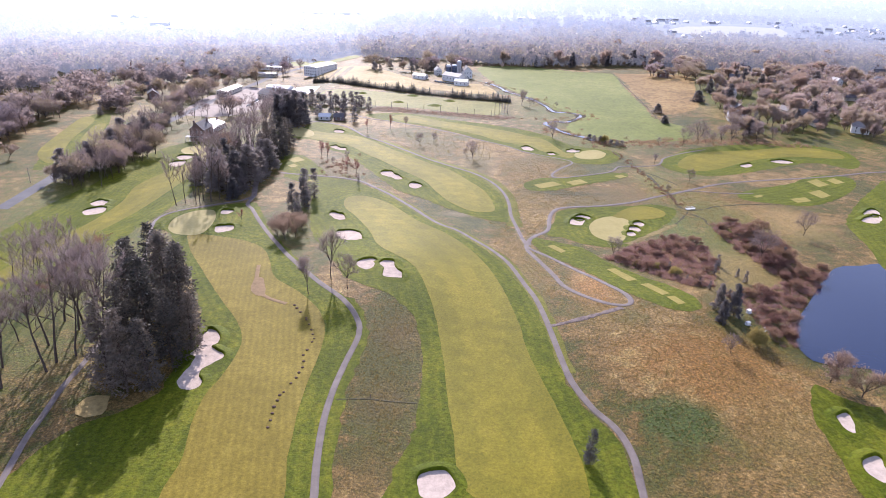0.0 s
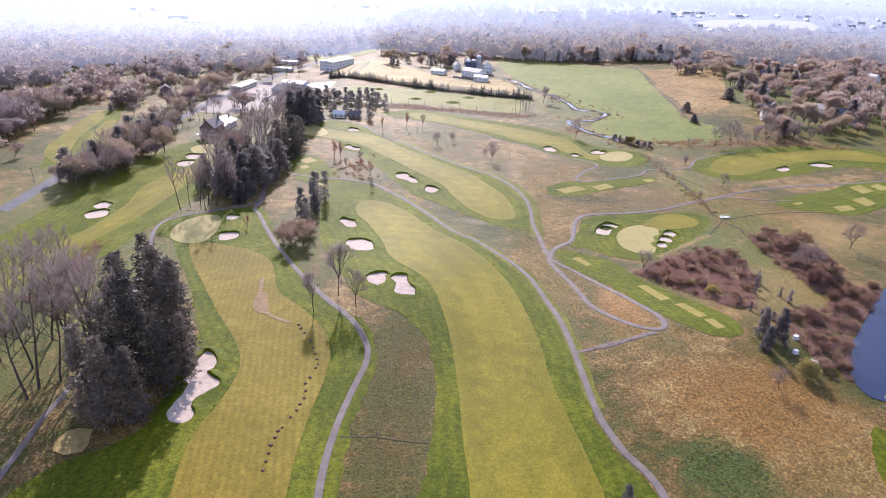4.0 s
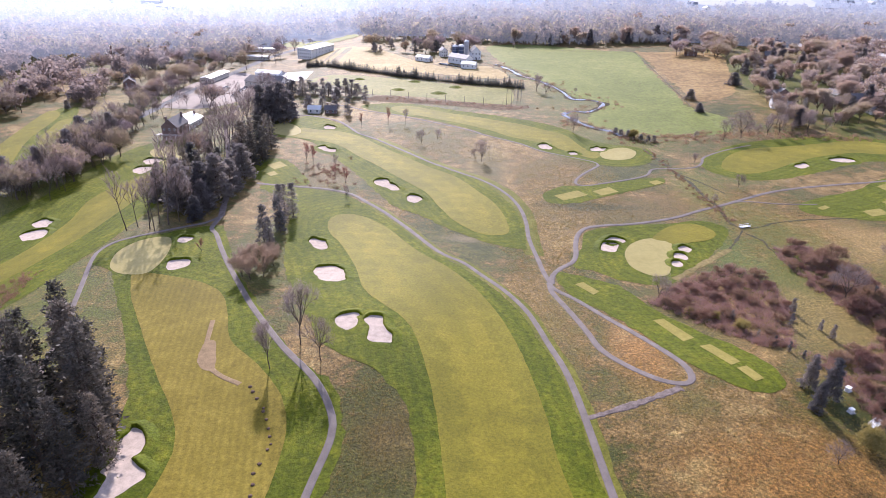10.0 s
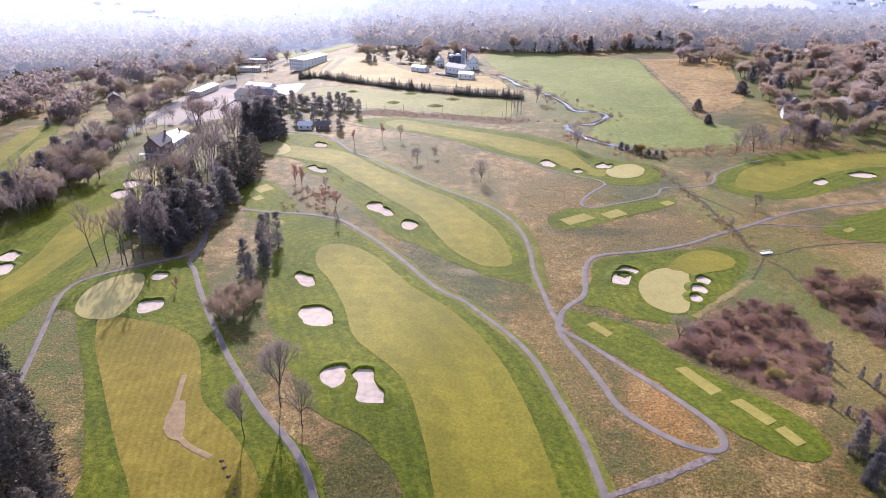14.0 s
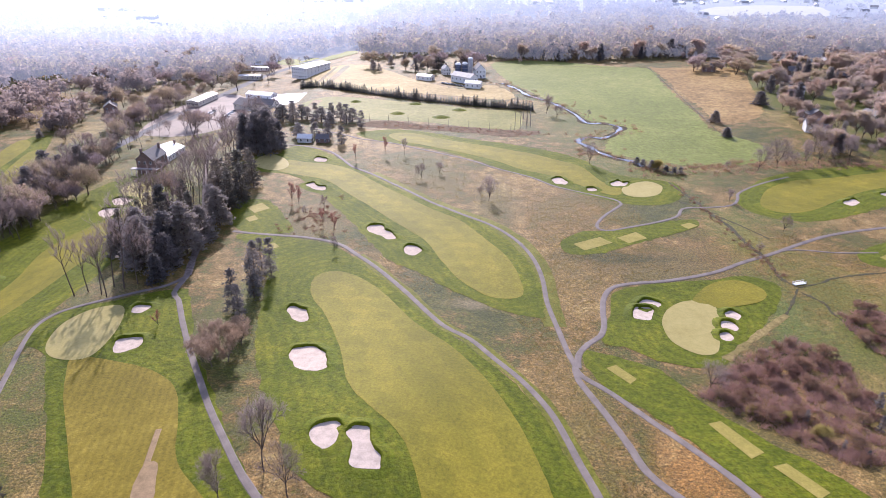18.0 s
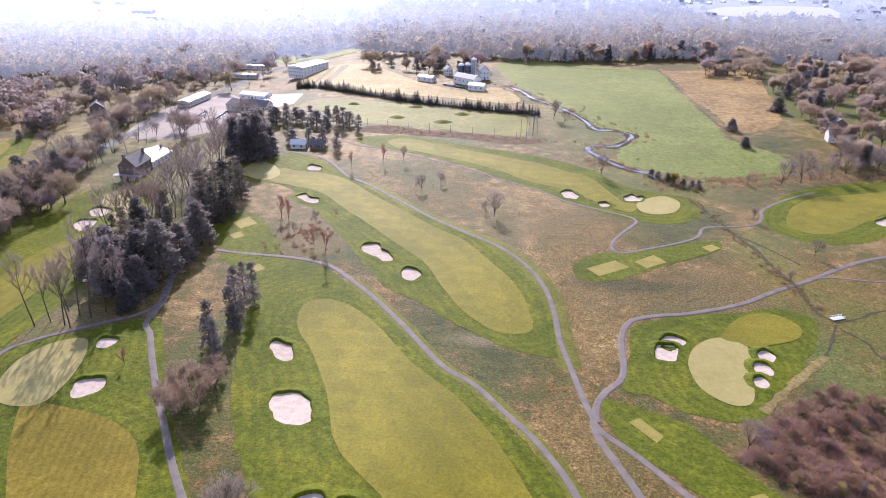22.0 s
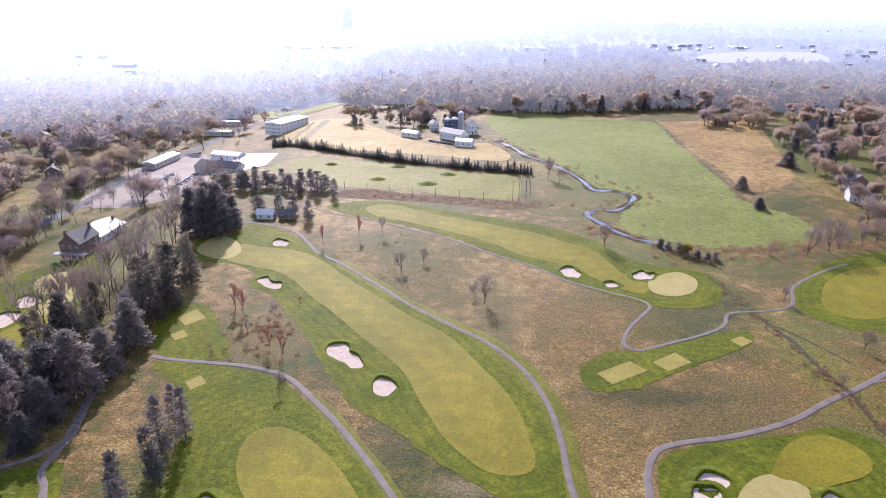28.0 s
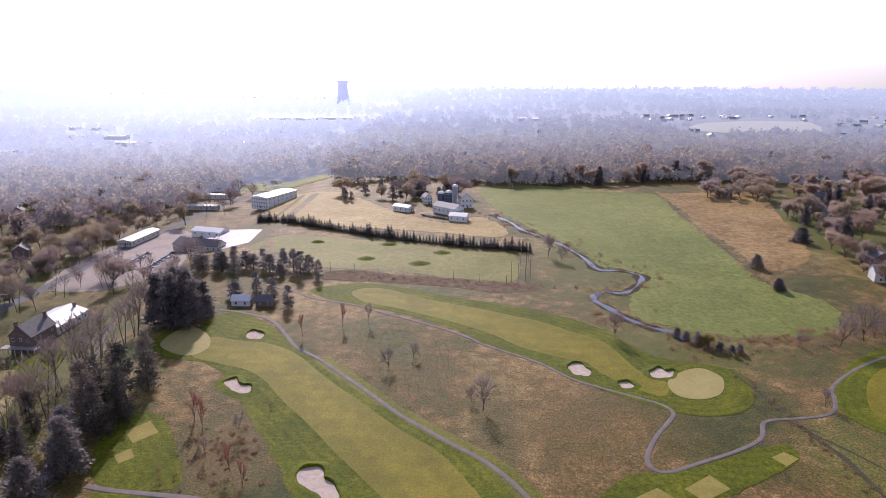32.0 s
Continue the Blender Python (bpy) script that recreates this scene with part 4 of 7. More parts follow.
bunker([(-85.4, 215.1), (-86.6, 219.9), (-83.9, 222), (-81, 221.6), (-79.9, 218.1), (-82.9, 215.3)])
bunker([(-90.6, 235.1), (-90.1, 237.7), (-86.7, 237.3), (-86.5, 234.7), (-88.5, 233.3)])
bunker([(-36.8, 295.2), (-35.1, 298.8), (-31.3, 298.1), (-29.9, 294.2), (-26.4, 290.5), (-25.5, 287.3), (-28.5, 286.7), (-31.1, 289.5), (-34.5, 291.4)])
bunker([(-22, 279.1), (-21.1, 282), (-17.7, 281.4), (-16.3, 277.2), (-18.1, 274.4), (-21, 275.5)])
bunker([(-68.5, 339.7), (-65.9, 341.9), (-63.9, 338.2), (-60.6, 337.9), (-59.5, 334.3), (-63.3, 333.4)])
bunker([(-73.7, 375.4), (-71.8, 378.3), (-67.9, 375.6), (-67.8, 371.7), (-71.5, 371.5)])
bunker([(33.2, 354), (36.4, 356.4), (39.5, 351), (38, 347.4), (34, 349)])
bunker([(46.2, 343.4), (49.3, 343.6), (50, 341.1), (46.8, 340.2)])
bunker([(57.1, 350.4), (60.8, 354.1), (62, 351.5), (64.9, 352), (63, 348.4), (58.2, 347.3)])
bunker([(46.8, 250), (49.2, 252.5), (52.7, 251.4), (53.6, 249.2), (51, 247.5), (47.4, 248)])
bunker([(44, 242.7), (45.8, 247.6), (49.6, 247.9), (50, 244.6), (48.2, 241.2), (44.9, 241.4)])
bunker([(69.5, 246.1), (72.2, 247.7), (73.4, 245), (71.8, 242.7), (69.5, 242.9)])
bunker([(66.6, 240.6), (69.2, 242.1), (70.7, 239), (69.2, 236.8), (66.4, 237.4)])
bunker([(64.5, 234.7), (66.7, 236.2), (67.7, 234.2), (66.2, 232.1), (64.4, 232.5)])
bunker([(144.1, 334.3), (149.4, 337.9), (150.1, 334), (144.9, 330.5)])
bunker([(163.8, 344.9), (170.3, 348), (175.4, 344.3), (168.1, 341.2)])
bunker([(-156.6, 254), (-152.7, 258.1), (-147.2, 256.3), (-145, 249.8), (-151.1, 248.7)])
bunker([(-158.1, 263.6), (-157.1, 268.7), (-151.3, 265), (-151.1, 259.8)])
bunker([(-151.5, 338), (-149.4, 341.2), (-140.8, 335.2), (-141.2, 329.9), (-145.8, 330.7)])
bunker([(-149.9, 324.2), (-148, 327.9), (-140.4, 324), (-139.5, 316.7), (-142.9, 315.9)])
bunker([(168.4, 264.6), (174.7, 270.9), (176.9, 267.7), (172.3, 262.4)])
bunker([(163.1, 256.1), (171.4, 263), (173.6, 259.9), (167.2, 253.3)])
bunker([(86.1, 123.5), (88.5, 125.3), (88.6, 121.9), (87.4, 118.4), (85.7, 119.7)])
bunker([(84, 109.3), (87.1, 111.5), (88.2, 108.8), (85.2, 103.5), (83.6, 106.1)])


# ---- trees ----
def limb(verts, faces, a, b, ra, rb, sides=5):
    """A tapered stem from a to b, added to the lists."""
    d = (b - a).normalized()
    u = d.orthogonal().normalized()
    v = d.cross(u)
    k = len(verts)
    for p, r in ((a, ra), (b, rb)):
        for i in range(sides):
            w = 2 * math.pi * i / sides
            verts.append(p + (u * math.cos(w) + v * math.sin(w)) * r)
    faces += [(k + i, k + (i + 1) % sides, k + sides + (i + 1) % sides, k + sides + i) for i in range(sides)]


def sliver(verts, faces, a, b, w, rng):
    s = (b - a).cross(Vector((rng.uniform(-1, 1), rng.uniform(-1, 1), rng.uniform(-1, 1)))).normalized() * w
    k = len(verts)
    verts += [a - s, a + s, b]
    faces.append((k, k + 1, k + 2))


def blob_tris(verts, faces, p, size, count, rng, flat=0.7):
    for _ in range(count):
        c = p + Vector((rng.gauss(0, 0.5), rng.gauss(0, 0.5), rng.gauss(0, 0.4))) * size
        u = Vector((rng.uniform(-1, 1), rng.uniform(-1, 1), rng.uniform(-1, 1))).normalized() * size * rng.uniform(0.25, 0.5)
        v = u.orthogonal().normalized() * size * rng.uniform(0.15, 0.4)
        k = len(verts)
        verts += [c - u * 0.5 - v * 0.5, c + u * 0.5 - v * 0.3, c + v * 0.7]
        faces.append((k, k + 1, k + 2))


def bare_tree(name, seed, height, spread, bark, twig_mat, label, category="tree", levels=4, twigs=3, leaves=0, stems=1, trunk=0.16, leaf_size=0.5, droop=0.0, twig_w=0.03, kids=3):
    """A leafless or budding tree: trunk with limbs, and a crown of twigs (and leaf clumps)."""
    rng = random.Random(seed)
    base = new(name)
    tv, tf, cv, cf = [], [], [], []

    def grow(p, d, length, r, level):
        q, bits = p, 3
        tips = []
        for i in range(bits):
            d = (d + Vector((rng.gauss(0, 0.11), rng.gauss(0, 0.11), 0.025 - droop * level * 0.1))).normalized()
            nq = q + d * length / bits
            limb(tv, tf, q, nq, r * (1 - 0.3 / bits * i), r * (1 - 0.3 / bits * (i + 1)), 6 if level == 0 else 4 if level < 3 else 3)
            tips.append((nq, d))
            if level >= 2:
                for _ in range(twigs):
                    at_ = q.lerp(nq, rng.random())
                    td = (d * 0.8 + Vector((rng.gauss(0, 0.55), rng.gauss(0, 0.55), rng.gauss(0.15, 0.4)))).normalized()
                    tl = height * rng.uniform(0.05, 0.13)
                    sliver(cv, cf, at_, at_ + td * tl, twig_w, rng)
                    for _ in range(2):
                        b = at_ + td * tl * rng.uniform(0.3, 0.8)
                        sliver(cv, cf, b, b + (td + Vector((rng.gauss(0, 0.5), rng.gauss(0, 0.5), rng.gauss(0.1, 0.4)))).normalized() * tl * 0.6, twig_w * 0.75, rng)
            q = nq
        if leaves and level >= 2:
            blob_tris(cv, cf, q, leaf_size * 2.2, leaves, rng)
            blob_tris(cv, cf, tips[0][0], leaf_size * 2.0, leaves // 2, rng)
        if level < levels:
            n = (4 if spread < 0.7 else 5) if level == 0 else kids
            for i in range(n):
                at_, way = tips[-1] if i < 2 or level == 0 else tips[rng.randrange(len(tips))]
                w = 2 * math.pi * (i + rng.random() * 0.7) / n
                side = Matrix.Rotation(w, 3, way) @ way.orthogonal().normalized()
                wide = spread * (0.15 if i == 0 and level < 2 else rng.uniform(0.5, 1.0))
                nd = (way + side * wide + Vector((0, 0, 0.1 - droop * 0.2))).normalized()
                grow(at_, nd, height * 0.27 * 0.74 ** level * rng.uniform(0.75, 1.15), r * 0.6, level + 1)

    for s in range(stems):
        lean = Vector((rng.gauss(0, 0.04 + 0.5 * (stems > 1)), rng.gauss(0, 0.04 + 0.5 * (stems > 1)), 1)).normalized()
        foot = Vector((rng.gauss(0, 0.02 * height), rng.gauss(0, 0.02 * height), -0.3)) if stems > 1 else Vector((0, 0, -0.3))
        grow(foot, lean, height * trunk, height * 0.016, 0)
    k = height / max(v.z for v in tv + cv)
    mesh_ob("trunk", [v * k for v in tv], tf, bark, base, "", True)
    mesh_ob("crown", [v * k for v in cv], cf, twig_mat, base)
    return tagged(base, label, category)


def leader_tree(name, seed, height, bark, twig_mat, label, clear=0.45, limbs=11, reach=0.36):
    """A tall leafless tree: one long clear trunk, ascending limbs and fine upright twigs."""
    rng = random.Random(seed)
    base = new(name)
    tv, tf, cv, cf = [], [], [], []
    line, p, d = [], Vector((0, 0, -0.3)), Vector((rng.gauss(0, 0.05), rng.gauss(0, 0.05), 1)).normalized()
    for i in range(9):
        line.append(p.copy())
        d = (d + Vector((rng.gauss(0, 0.05), rng.gauss(0, 0.05), 0.03))).normalized()
        p = p + d * height / 8.6
    for i in range(8):
        limb(tv, tf, line[i], line[i + 1], height * 0.0105 * (1 - i / 8.6) ** 0.8, height * 0.0105 * (1 - (i + 1) / 8.6) ** 0.8, 6)

    def spray(a, way, length, r, level):
        q = a
        for k in range(3):
            way = (way + Vector((rng.gauss(0, 0.1), rng.gauss(0, 0.1), 0.09))).normalized()
            nq = q + way * length / 3
            limb(tv, tf, q, nq, r * (1 - 0.25 * k), r * (0.75 - 0.25 * k) + 0.022, 4 if level == 0 else 3)
            for _ in range(1 + (level == 2)):
                b = q.lerp(nq, rng.random())
                e = (way * 0.9 + Vector((rng.gauss(0, 0.42), rng.gauss(0, 0.42), rng.gauss(0.3, 0.25)))).normalized()
                sliver(cv, cf, b, b + e * height * rng.uniform(0.04, 0.1), 0.03, rng)
            if level < 2:
                for _ in range(1 + (level == 0 and k == 1)):
                    side = Vector((rng.gauss(0, 1), rng.gauss(0, 1), 0.2)).normalized()
                    spray(nq, (way + side * 0.5 + Vector((0, 0, 0.25))).normalized(), length * rng.uniform(0.35, 0.6), r * 0.5, level + 1)
            q = nq

    for i in range(limbs):
        u = clear + (0.97 - clear) * (i + rng.random() * 0.8) / limbs
        k = min(7, int(u * 8))
        a = line[k].lerp(line[k + 1], u * 8 - k)
        w = i * 2.4 + rng.uniform(-0.4, 0.4)
        way = Vector((math.cos(w), math.sin(w), rng.uniform(0.7, 1.3))).normalized()
        spray(a, way, height * reach * (1.08 - 0.75 * u) * rng.uniform(0.75, 1.2), height * 0.0055 * (1.2 - u), 0)
    k = height / max(v.z for v in tv + cv)
    mesh_ob("trunk", [v * k for v in tv], tf, bark, base, "", True)
    mesh_ob("crown", [v * k for v in cv], cf, twig_mat, base)
    return tagged(base, label, "tree")


def conifer(name, seed, height, width, mat, label, levels=26, ring=9, skirt=0.06, ragged=0.35):
    """A spruce or pine: trunk and whorls of drooping sprays."""
    rng = random.Random(seed)
    base = new(name)
    tv, tf, cv, cf = [], [], [], []
    limb(tv, tf, Vector((0, 0, -0.4)), Vector((0, 0, height * 0.97)), height * 0.016, 0.03, 7)
    for l in range(levels):
        u = (l + rng.uniform(-0.3, 0.3)) / levels
        z = height * (skirt + (1 - skirt) * u)
        reach = width * 0.5 * (1 - u) ** 0.8 * (0.75 + 0.25 * min(1, u * 8)) + 0.25
        for i in range(ring):
            w = 2 * math.pi * (i + rng.random()) / ring
            r = reach * rng.uniform(1 - ragged, 1 + ragged * 0.6)
            d = Vector((math.cos(w), math.sin(w), 0))
            s = Vector((-d.y, d.x, 0))
            sag = r * rng.uniform(0.15, 0.4)
            for k in range(3):
                f0, f1 = k / 3, (k + 1) / 3
                a = d * r * f0 + Vector((0, 0, z - sag * f0 * f0))
                b = d * r * f1 + Vector((0, 0, z - sag * f1 * f1))
                wide = r * 0.3 * (1 - 0.5 * f0)
                for side in (-1, 1):
                    q = len(cv)
                    jag = rng.uniform(0.5, 1.2)
                    cv += [a, b, a.lerp(b, 0.8) + s * side * wide * jag + Vector((0, 0, -wide * rng.uniform(0.1, 0.6)))]
                    cf.append((q, q + 1, q + 2))
                    q = len(cv)
                    m = a.lerp(b, rng.random())
                    cv += [m, m + s * side * wide * 0.4 + d * wide * 0.3, m + s * side * wide * rng.uniform(0.2, 0.7) + Vector((0, 0, rng.uniform(-0.7, 0.35) * wide)) + d * wide * 0.5]
                    cf.append((q, q + 1, q + 2))
    mesh_ob("trunk", tv, tf, M_BARK, base, "", True)
    mesh_ob("crown", cv, cf, mat, base)
    return tagged(base, label, "tree")


def ragged_pine(name, seed, height, width, mat, label, clumps=130, bare=0.08, lean=0.02):
    """An old conifer with uneven boughs: trunk, boughs and clumps of needles."""
    rng = random.Random(seed)
    base = new(name)
    tv, tf, cv, cf = [], [], [], []
    bend = Vector((rng.gauss(0, lean), rng.gauss(0, lean), 0))

    def axis(z):
        return Vector((0, 0, z)) + bend * z * z / height
    for i in range(5):
        limb(tv, tf, axis(height * i / 5 - 0.3 * (i == 0)), axis(height * (i + 1) / 5), height * 0.017 * (1 - i / 5.5), height * 0.017 * (1 - (i + 1) / 5.5), 7)
    for c in range(clumps):
        u = bare + (1 - bare) * rng.random() ** 0.9
        w = rng.uniform(0, 6.283)
        lobe = 0.75 + 0.45 * noise.noise(Vector((math.cos(w) * 1.3, math.sin(w) * 1.3, u * 5 + seed)))
        r = width * 0.5 * (1 - u) ** 0.62 * lobe * rng.uniform(0.45, 1.08) + 0.3
        d = Vector((math.cos(w), math.sin(w), rng.uniform(-0.2, 0.25)))
        a = axis(height * u)
        p = a + d * r
        limb(tv, tf, a - Vector((0, 0, r * 0.12)), p, 0.09, 0.02, 3)
        size = (0.45 + 0.085 * width * (1 - 0.5 * u)) * rng.uniform(0.55, 1.35)
        for _ in range(20):
            q = p + Vector((rng.gauss(0, 0.62), rng.gauss(0, 0.62), rng.gauss(0, 0.22))) * size
            e = (Vector((q.x, q.y, q.z)) - a).normalized() + Vector((rng.gauss(0, 0.5), rng.gauss(0, 0.5), rng.gauss(0.15, 0.4)))
            e = e.normalized() * size * rng.uniform(0.4, 0.85)
            s = e.cross(Vector((rng.gauss(0, 1), rng.gauss(0, 1), rng.gauss(0, 1)))).normalized() * size * rng.uniform(0.16, 0.36)
            k = len(cv)
            cv += [q - s, q + s, q + e]
            cf.append((k, k + 1, k + 2))
    mesh_ob("trunk", tv, tf, M_BARK, base, "", True)
    mesh_ob("crown", cv, cf, mat, base)
    return tagged(base, label, "tree")


used = set()
HEIGHT = {}


def plant(kinds, x, y, high, rng, wide=1.0, label="", group=""):
    """One of the models, scaled to a height: the model itself the first time, then copies."""
    kind = rng.choice(kinds)
    x, y, high = PLAN * x, PLAN * y, PLAN * high
    if kind.name not in HEIGHT:
        HEIGHT[kind.name] = max(v.co.z for c in kind.children for v in c.data.vertices)
    k = high / HEIGHT[kind.name]
    m = Matrix.Translation((x, y, land(x, y))) @ Matrix.Rotation(rng.uniform(0, 6.28), 4, "Z") @ Matrix.Diagonal((k * wide, k * wide, k, 1))
    if kind.name in used:
        ob = copy_thing(kind, m)
    else:
        used.add(kind.name)
        kind.matrix_basis = m
        ob = kind
    return tagged(ob, label, "", group)


M_SPRUCE = leafy("spruce_needles", [(0.038, 0.037, 0.033), (0.096, 0.085, 0.07), (0.173, 0.144, 0.118), (0.266, 0.207, 0.16)], 0.6, 0.35, 0.3)
M_PINE = leafy("pine_needles", [(0.083, 0.08, 0.0863), (0.143, 0.133, 0.1356), (0.238, 0.204, 0.2033), (0.255, 0.221, 0.187)], 0.6, 0.5, 0.3)
M_ROW = leafy("row_needles", [(0.07, 0.075, 0.07), (0.1, 0.1, 0.095), (0.15, 0.135, 0.125)], 0.5, 0.5, 0.4)
# far twigs: painted haze glows over their own colour
M_WESTBUD = leafy("hazed_grey_twigs", [(0.205, 0.168, 0.16), (0.391, 0.307, 0.27), (0.279, 0.226, 0.22), (0.465, 0.365, 0.26)], 0.5, 0.6, 0.3, True)
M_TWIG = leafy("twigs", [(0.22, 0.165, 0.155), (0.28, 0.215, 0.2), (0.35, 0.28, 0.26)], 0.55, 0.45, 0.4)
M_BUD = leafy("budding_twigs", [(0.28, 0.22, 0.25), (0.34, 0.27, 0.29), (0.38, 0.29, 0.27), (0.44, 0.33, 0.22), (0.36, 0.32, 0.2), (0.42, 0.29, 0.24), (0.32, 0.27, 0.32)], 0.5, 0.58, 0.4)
# the next four also carry haze as emission that grows with distance
M_TOWN = leafy("hazed_estate_grass", [(0.34, 0.29, 0.17), (0.42, 0.37, 0.22)], 0.9, 0.0, 0.05, True)
M_FARBUD = leafy("hazed_twigs", [(0.084, 0.086, 0.07), (0.372, 0.278, 0.22), (0.223, 0.178, 0.17), (0.465, 0.365, 0.2), (0.316, 0.245, 0.22), (0.465, 0.259, 0.19)], 0.7, 0.6, 0.1, True)
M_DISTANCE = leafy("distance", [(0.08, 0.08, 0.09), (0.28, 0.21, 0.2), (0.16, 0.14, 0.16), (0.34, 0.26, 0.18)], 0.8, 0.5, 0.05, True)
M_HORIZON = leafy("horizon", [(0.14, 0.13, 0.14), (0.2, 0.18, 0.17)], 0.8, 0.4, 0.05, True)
M_REDBUD = leafy("red_buds", [(0.3, 0.12, 0.1), (0.38, 0.17, 0.13)], 0.8, 0.4)
M_RUST = leafy("rusty_buds", [(0.323, 0.221, 0.17), (0.391, 0.281, 0.196), (0.357, 0.264, 0.246)], 0.6, 0.5)
M_BRUSH = leafy("brush_twigs", [(0.165, 0.079, 0.0691), (0.264, 0.14, 0.1094), (0.329, 0.2, 0.1469), (0.292, 0.214, 0.1018), (0.438, 0.246, 0.1968), (0.307, 0.201, 0.2026)], 0.6, 0.5, 0.3)
M_IVY = leafy("low_green_leaves", [(0.09, 0.13, 0.03), (0.12, 0.16, 0.045), (0.15, 0.185, 0.06)], 0.6, 0.55, 0.2)
M_WILLOW = leafy("yellow_leaf", [(0.34, 0.27, 0.09), (0.42, 0.34, 0.13)], 0.8, 0.45)

SPRUCE = [ragged_pine("spruce", 10 + i, 33, 14, M_SPRUCE, "tall dark shaggy spruce with uneven boughs", 170, 0.04) for i in range(4)]
YEW = [ragged_pine("broad_spruce", 14 + i, 22, 15, M_PINE, "broad dark blue-green spruce, dense to the ground", 230, 0.0) for i in range(2)]
PINE = [ragged_pine("pine", 30 + i, 16, 7, M_PINE, "dark pine with a ragged crown", 110, 0.12) for i in range(3)]
CEDAR = [ragged_pine("cedar", 20 + i, 18, 6, M_PINE, "narrow dark evergreen standing in rough grass", 110, 0.02) for i in range(3)]
HEDGE = [conifer("hedge_conifer", 40 + i, 8, 3.6, M_ROW, "small blue-green conifer in a planted row", 18, 12, 0.02, 0.3) for i in range(2)]
TALLBARE = [leader_tree("tall_bare_tree", 50 + i, 24, M_BARK, M_TWIG, "tall leafless tree with fine upright twigs") for i in range(4)]
VASE = [bare_tree("vase_tree", 64 + i, 13, 0.7, M_BARK, M_TWIG, "leafless tree with an upright fan of branches", levels=4, twigs=2, trunk=0.34, kids=3, twig_w=0.03) for i in range(2)]
BARE = [bare_tree("bare_tree", 60 + i, 13, 1.15, M_BARK, M_TWIG, "leafless tree with a rounded open crown", levels=4, twigs=2, trunk=0.17, twig_w=0.026) for i in range(3)]
BUD = [bare_tree("budding_tree", 70 + i, 14, 0.95, M_BARK, M_BUD, "budding tree with a mauve-brown crown", levels=3, twigs=5, leaves=20, leaf_size=0.55, trunk=0.22) for i in range(5)]
M_GARDEN = leafy("garden_buds", [(0.4, 0.33, 0.33), (0.52, 0.38, 0.29), (0.42, 0.33, 0.33), (0.56, 0.46, 0.25), (0.38, 0.31, 0.31), (0.54, 0.33, 0.26), (0.44, 0.38, 0.28)], 0.5, 0.62, 0.3)
GARDEN = [bare_tree("garden_tree", 170 + i, 14, 0.75, M_BARK, M_GARDEN, "rounded budding garden tree on a lawn", levels=3, twigs=6, leaves=26, leaf_size=0.46, trunk=0.13, kids=4) for i in range(4)]
RUST = [bare_tree("rusty_tree", 77, 12, 0.95, M_BARK, M_RUST, "tree with rust-coloured spring buds", levels=3, twigs=4, leaves=18, leaf_size=0.55)]
REDBUD = [bare_tree("red_budding_tree", 80, 9, 0.6, M_BARK, M_REDBUD, "slim tree with red buds in rough grass", levels=3, twigs=3, leaves=4, leaf_size=0.22)]
BRUSH = [bare_tree("shrub", 90 + i, 4, 0.75, M_PALEBARK, M_BRUSH, "tangled leafless russet shrub in a thicket", "shrub", levels=2, twigs=8, leaves=4, stems=5, trunk=0.25, leaf_size=0.16, twig_w=0.022) for i in range(4)]
YELLOW = [bare_tree("yellow_shrub", 95, 6, 0.9, M_BARK, M_WILLOW, "yellow-leaved tree beside the thicket", "shrub", levels=3, twigs=2, leaves=16, stems=3, leaf_size=0.35)]

rng = random.Random(5)
# the spruce clump beside the striped fairway
for x, y, h in ((-68, 145, 26), (-76, 155, 25), (-85, 166, 23), (-84, 154, 27), (-80, 144, 27), (-72, 135, 26), (-66, 133, 23), (-63.5, 139, 19), (-76, 131, 26), (-76, 123, 21), (-67, 123, 19), (-71, 121, 20), (-70, 151, 25), (-79, 161, 22)):
    plant(SPRUCE, x, y, h, rng, 1.0, group="spruces by the fairway")
# tall bare trees along the lane
for x, y, h in ((-129, 173, 16), (-127, 178, 15), (-123, 179, 16), (-118, 175, 15), (-121, 186, 14), (-122, 167, 16), (-136, 180, 16), (-132, 186, 14), (-126, 190, 14),
                (-93, 131, 21), (-90, 134, 22), (-84, 137, 22), (-92, 143, 22), (-86, 139, 22), (-85, 145, 22), (-96, 146, 20), (-93, 127, 15), (-99, 138, 18), (-102, 150, 16), (-104, 128, 17), (-97, 157, 15), (-108, 140, 12), (-112, 150, 16), (-101, 165, 14), (-110, 168, 15), (-140, 170, 15), (-134, 165, 16), (-118, 132, 17), (-110, 122, 18), (-99, 120, 18), (-96, 112, 17)):
    plant(TALLBARE, x, y, h * 1.2, rng, 1.15, group="bare trees along the lane")
for x, y, h in ((-108, 245, 17), (-103, 243, 19), (-101, 242, 15), (-102, 248, 21), (-98.5, 247, 22), (-96, 250, 19), (-95, 255, 15), (-111, 243, 16), (-106, 250, 17)):
    plant(TALLBARE, x, y, h, rng, 0.8, group="bare trees by the green")
for x, y, h in ((-41, 167, 10.5), (-36, 175, 11.5), (-30, 169, 9.5)):
    plant(VASE, x, y, h * 1.2, rng, 0.8, "leafless tree casting a long fan of shadow", "trees by the cart path")
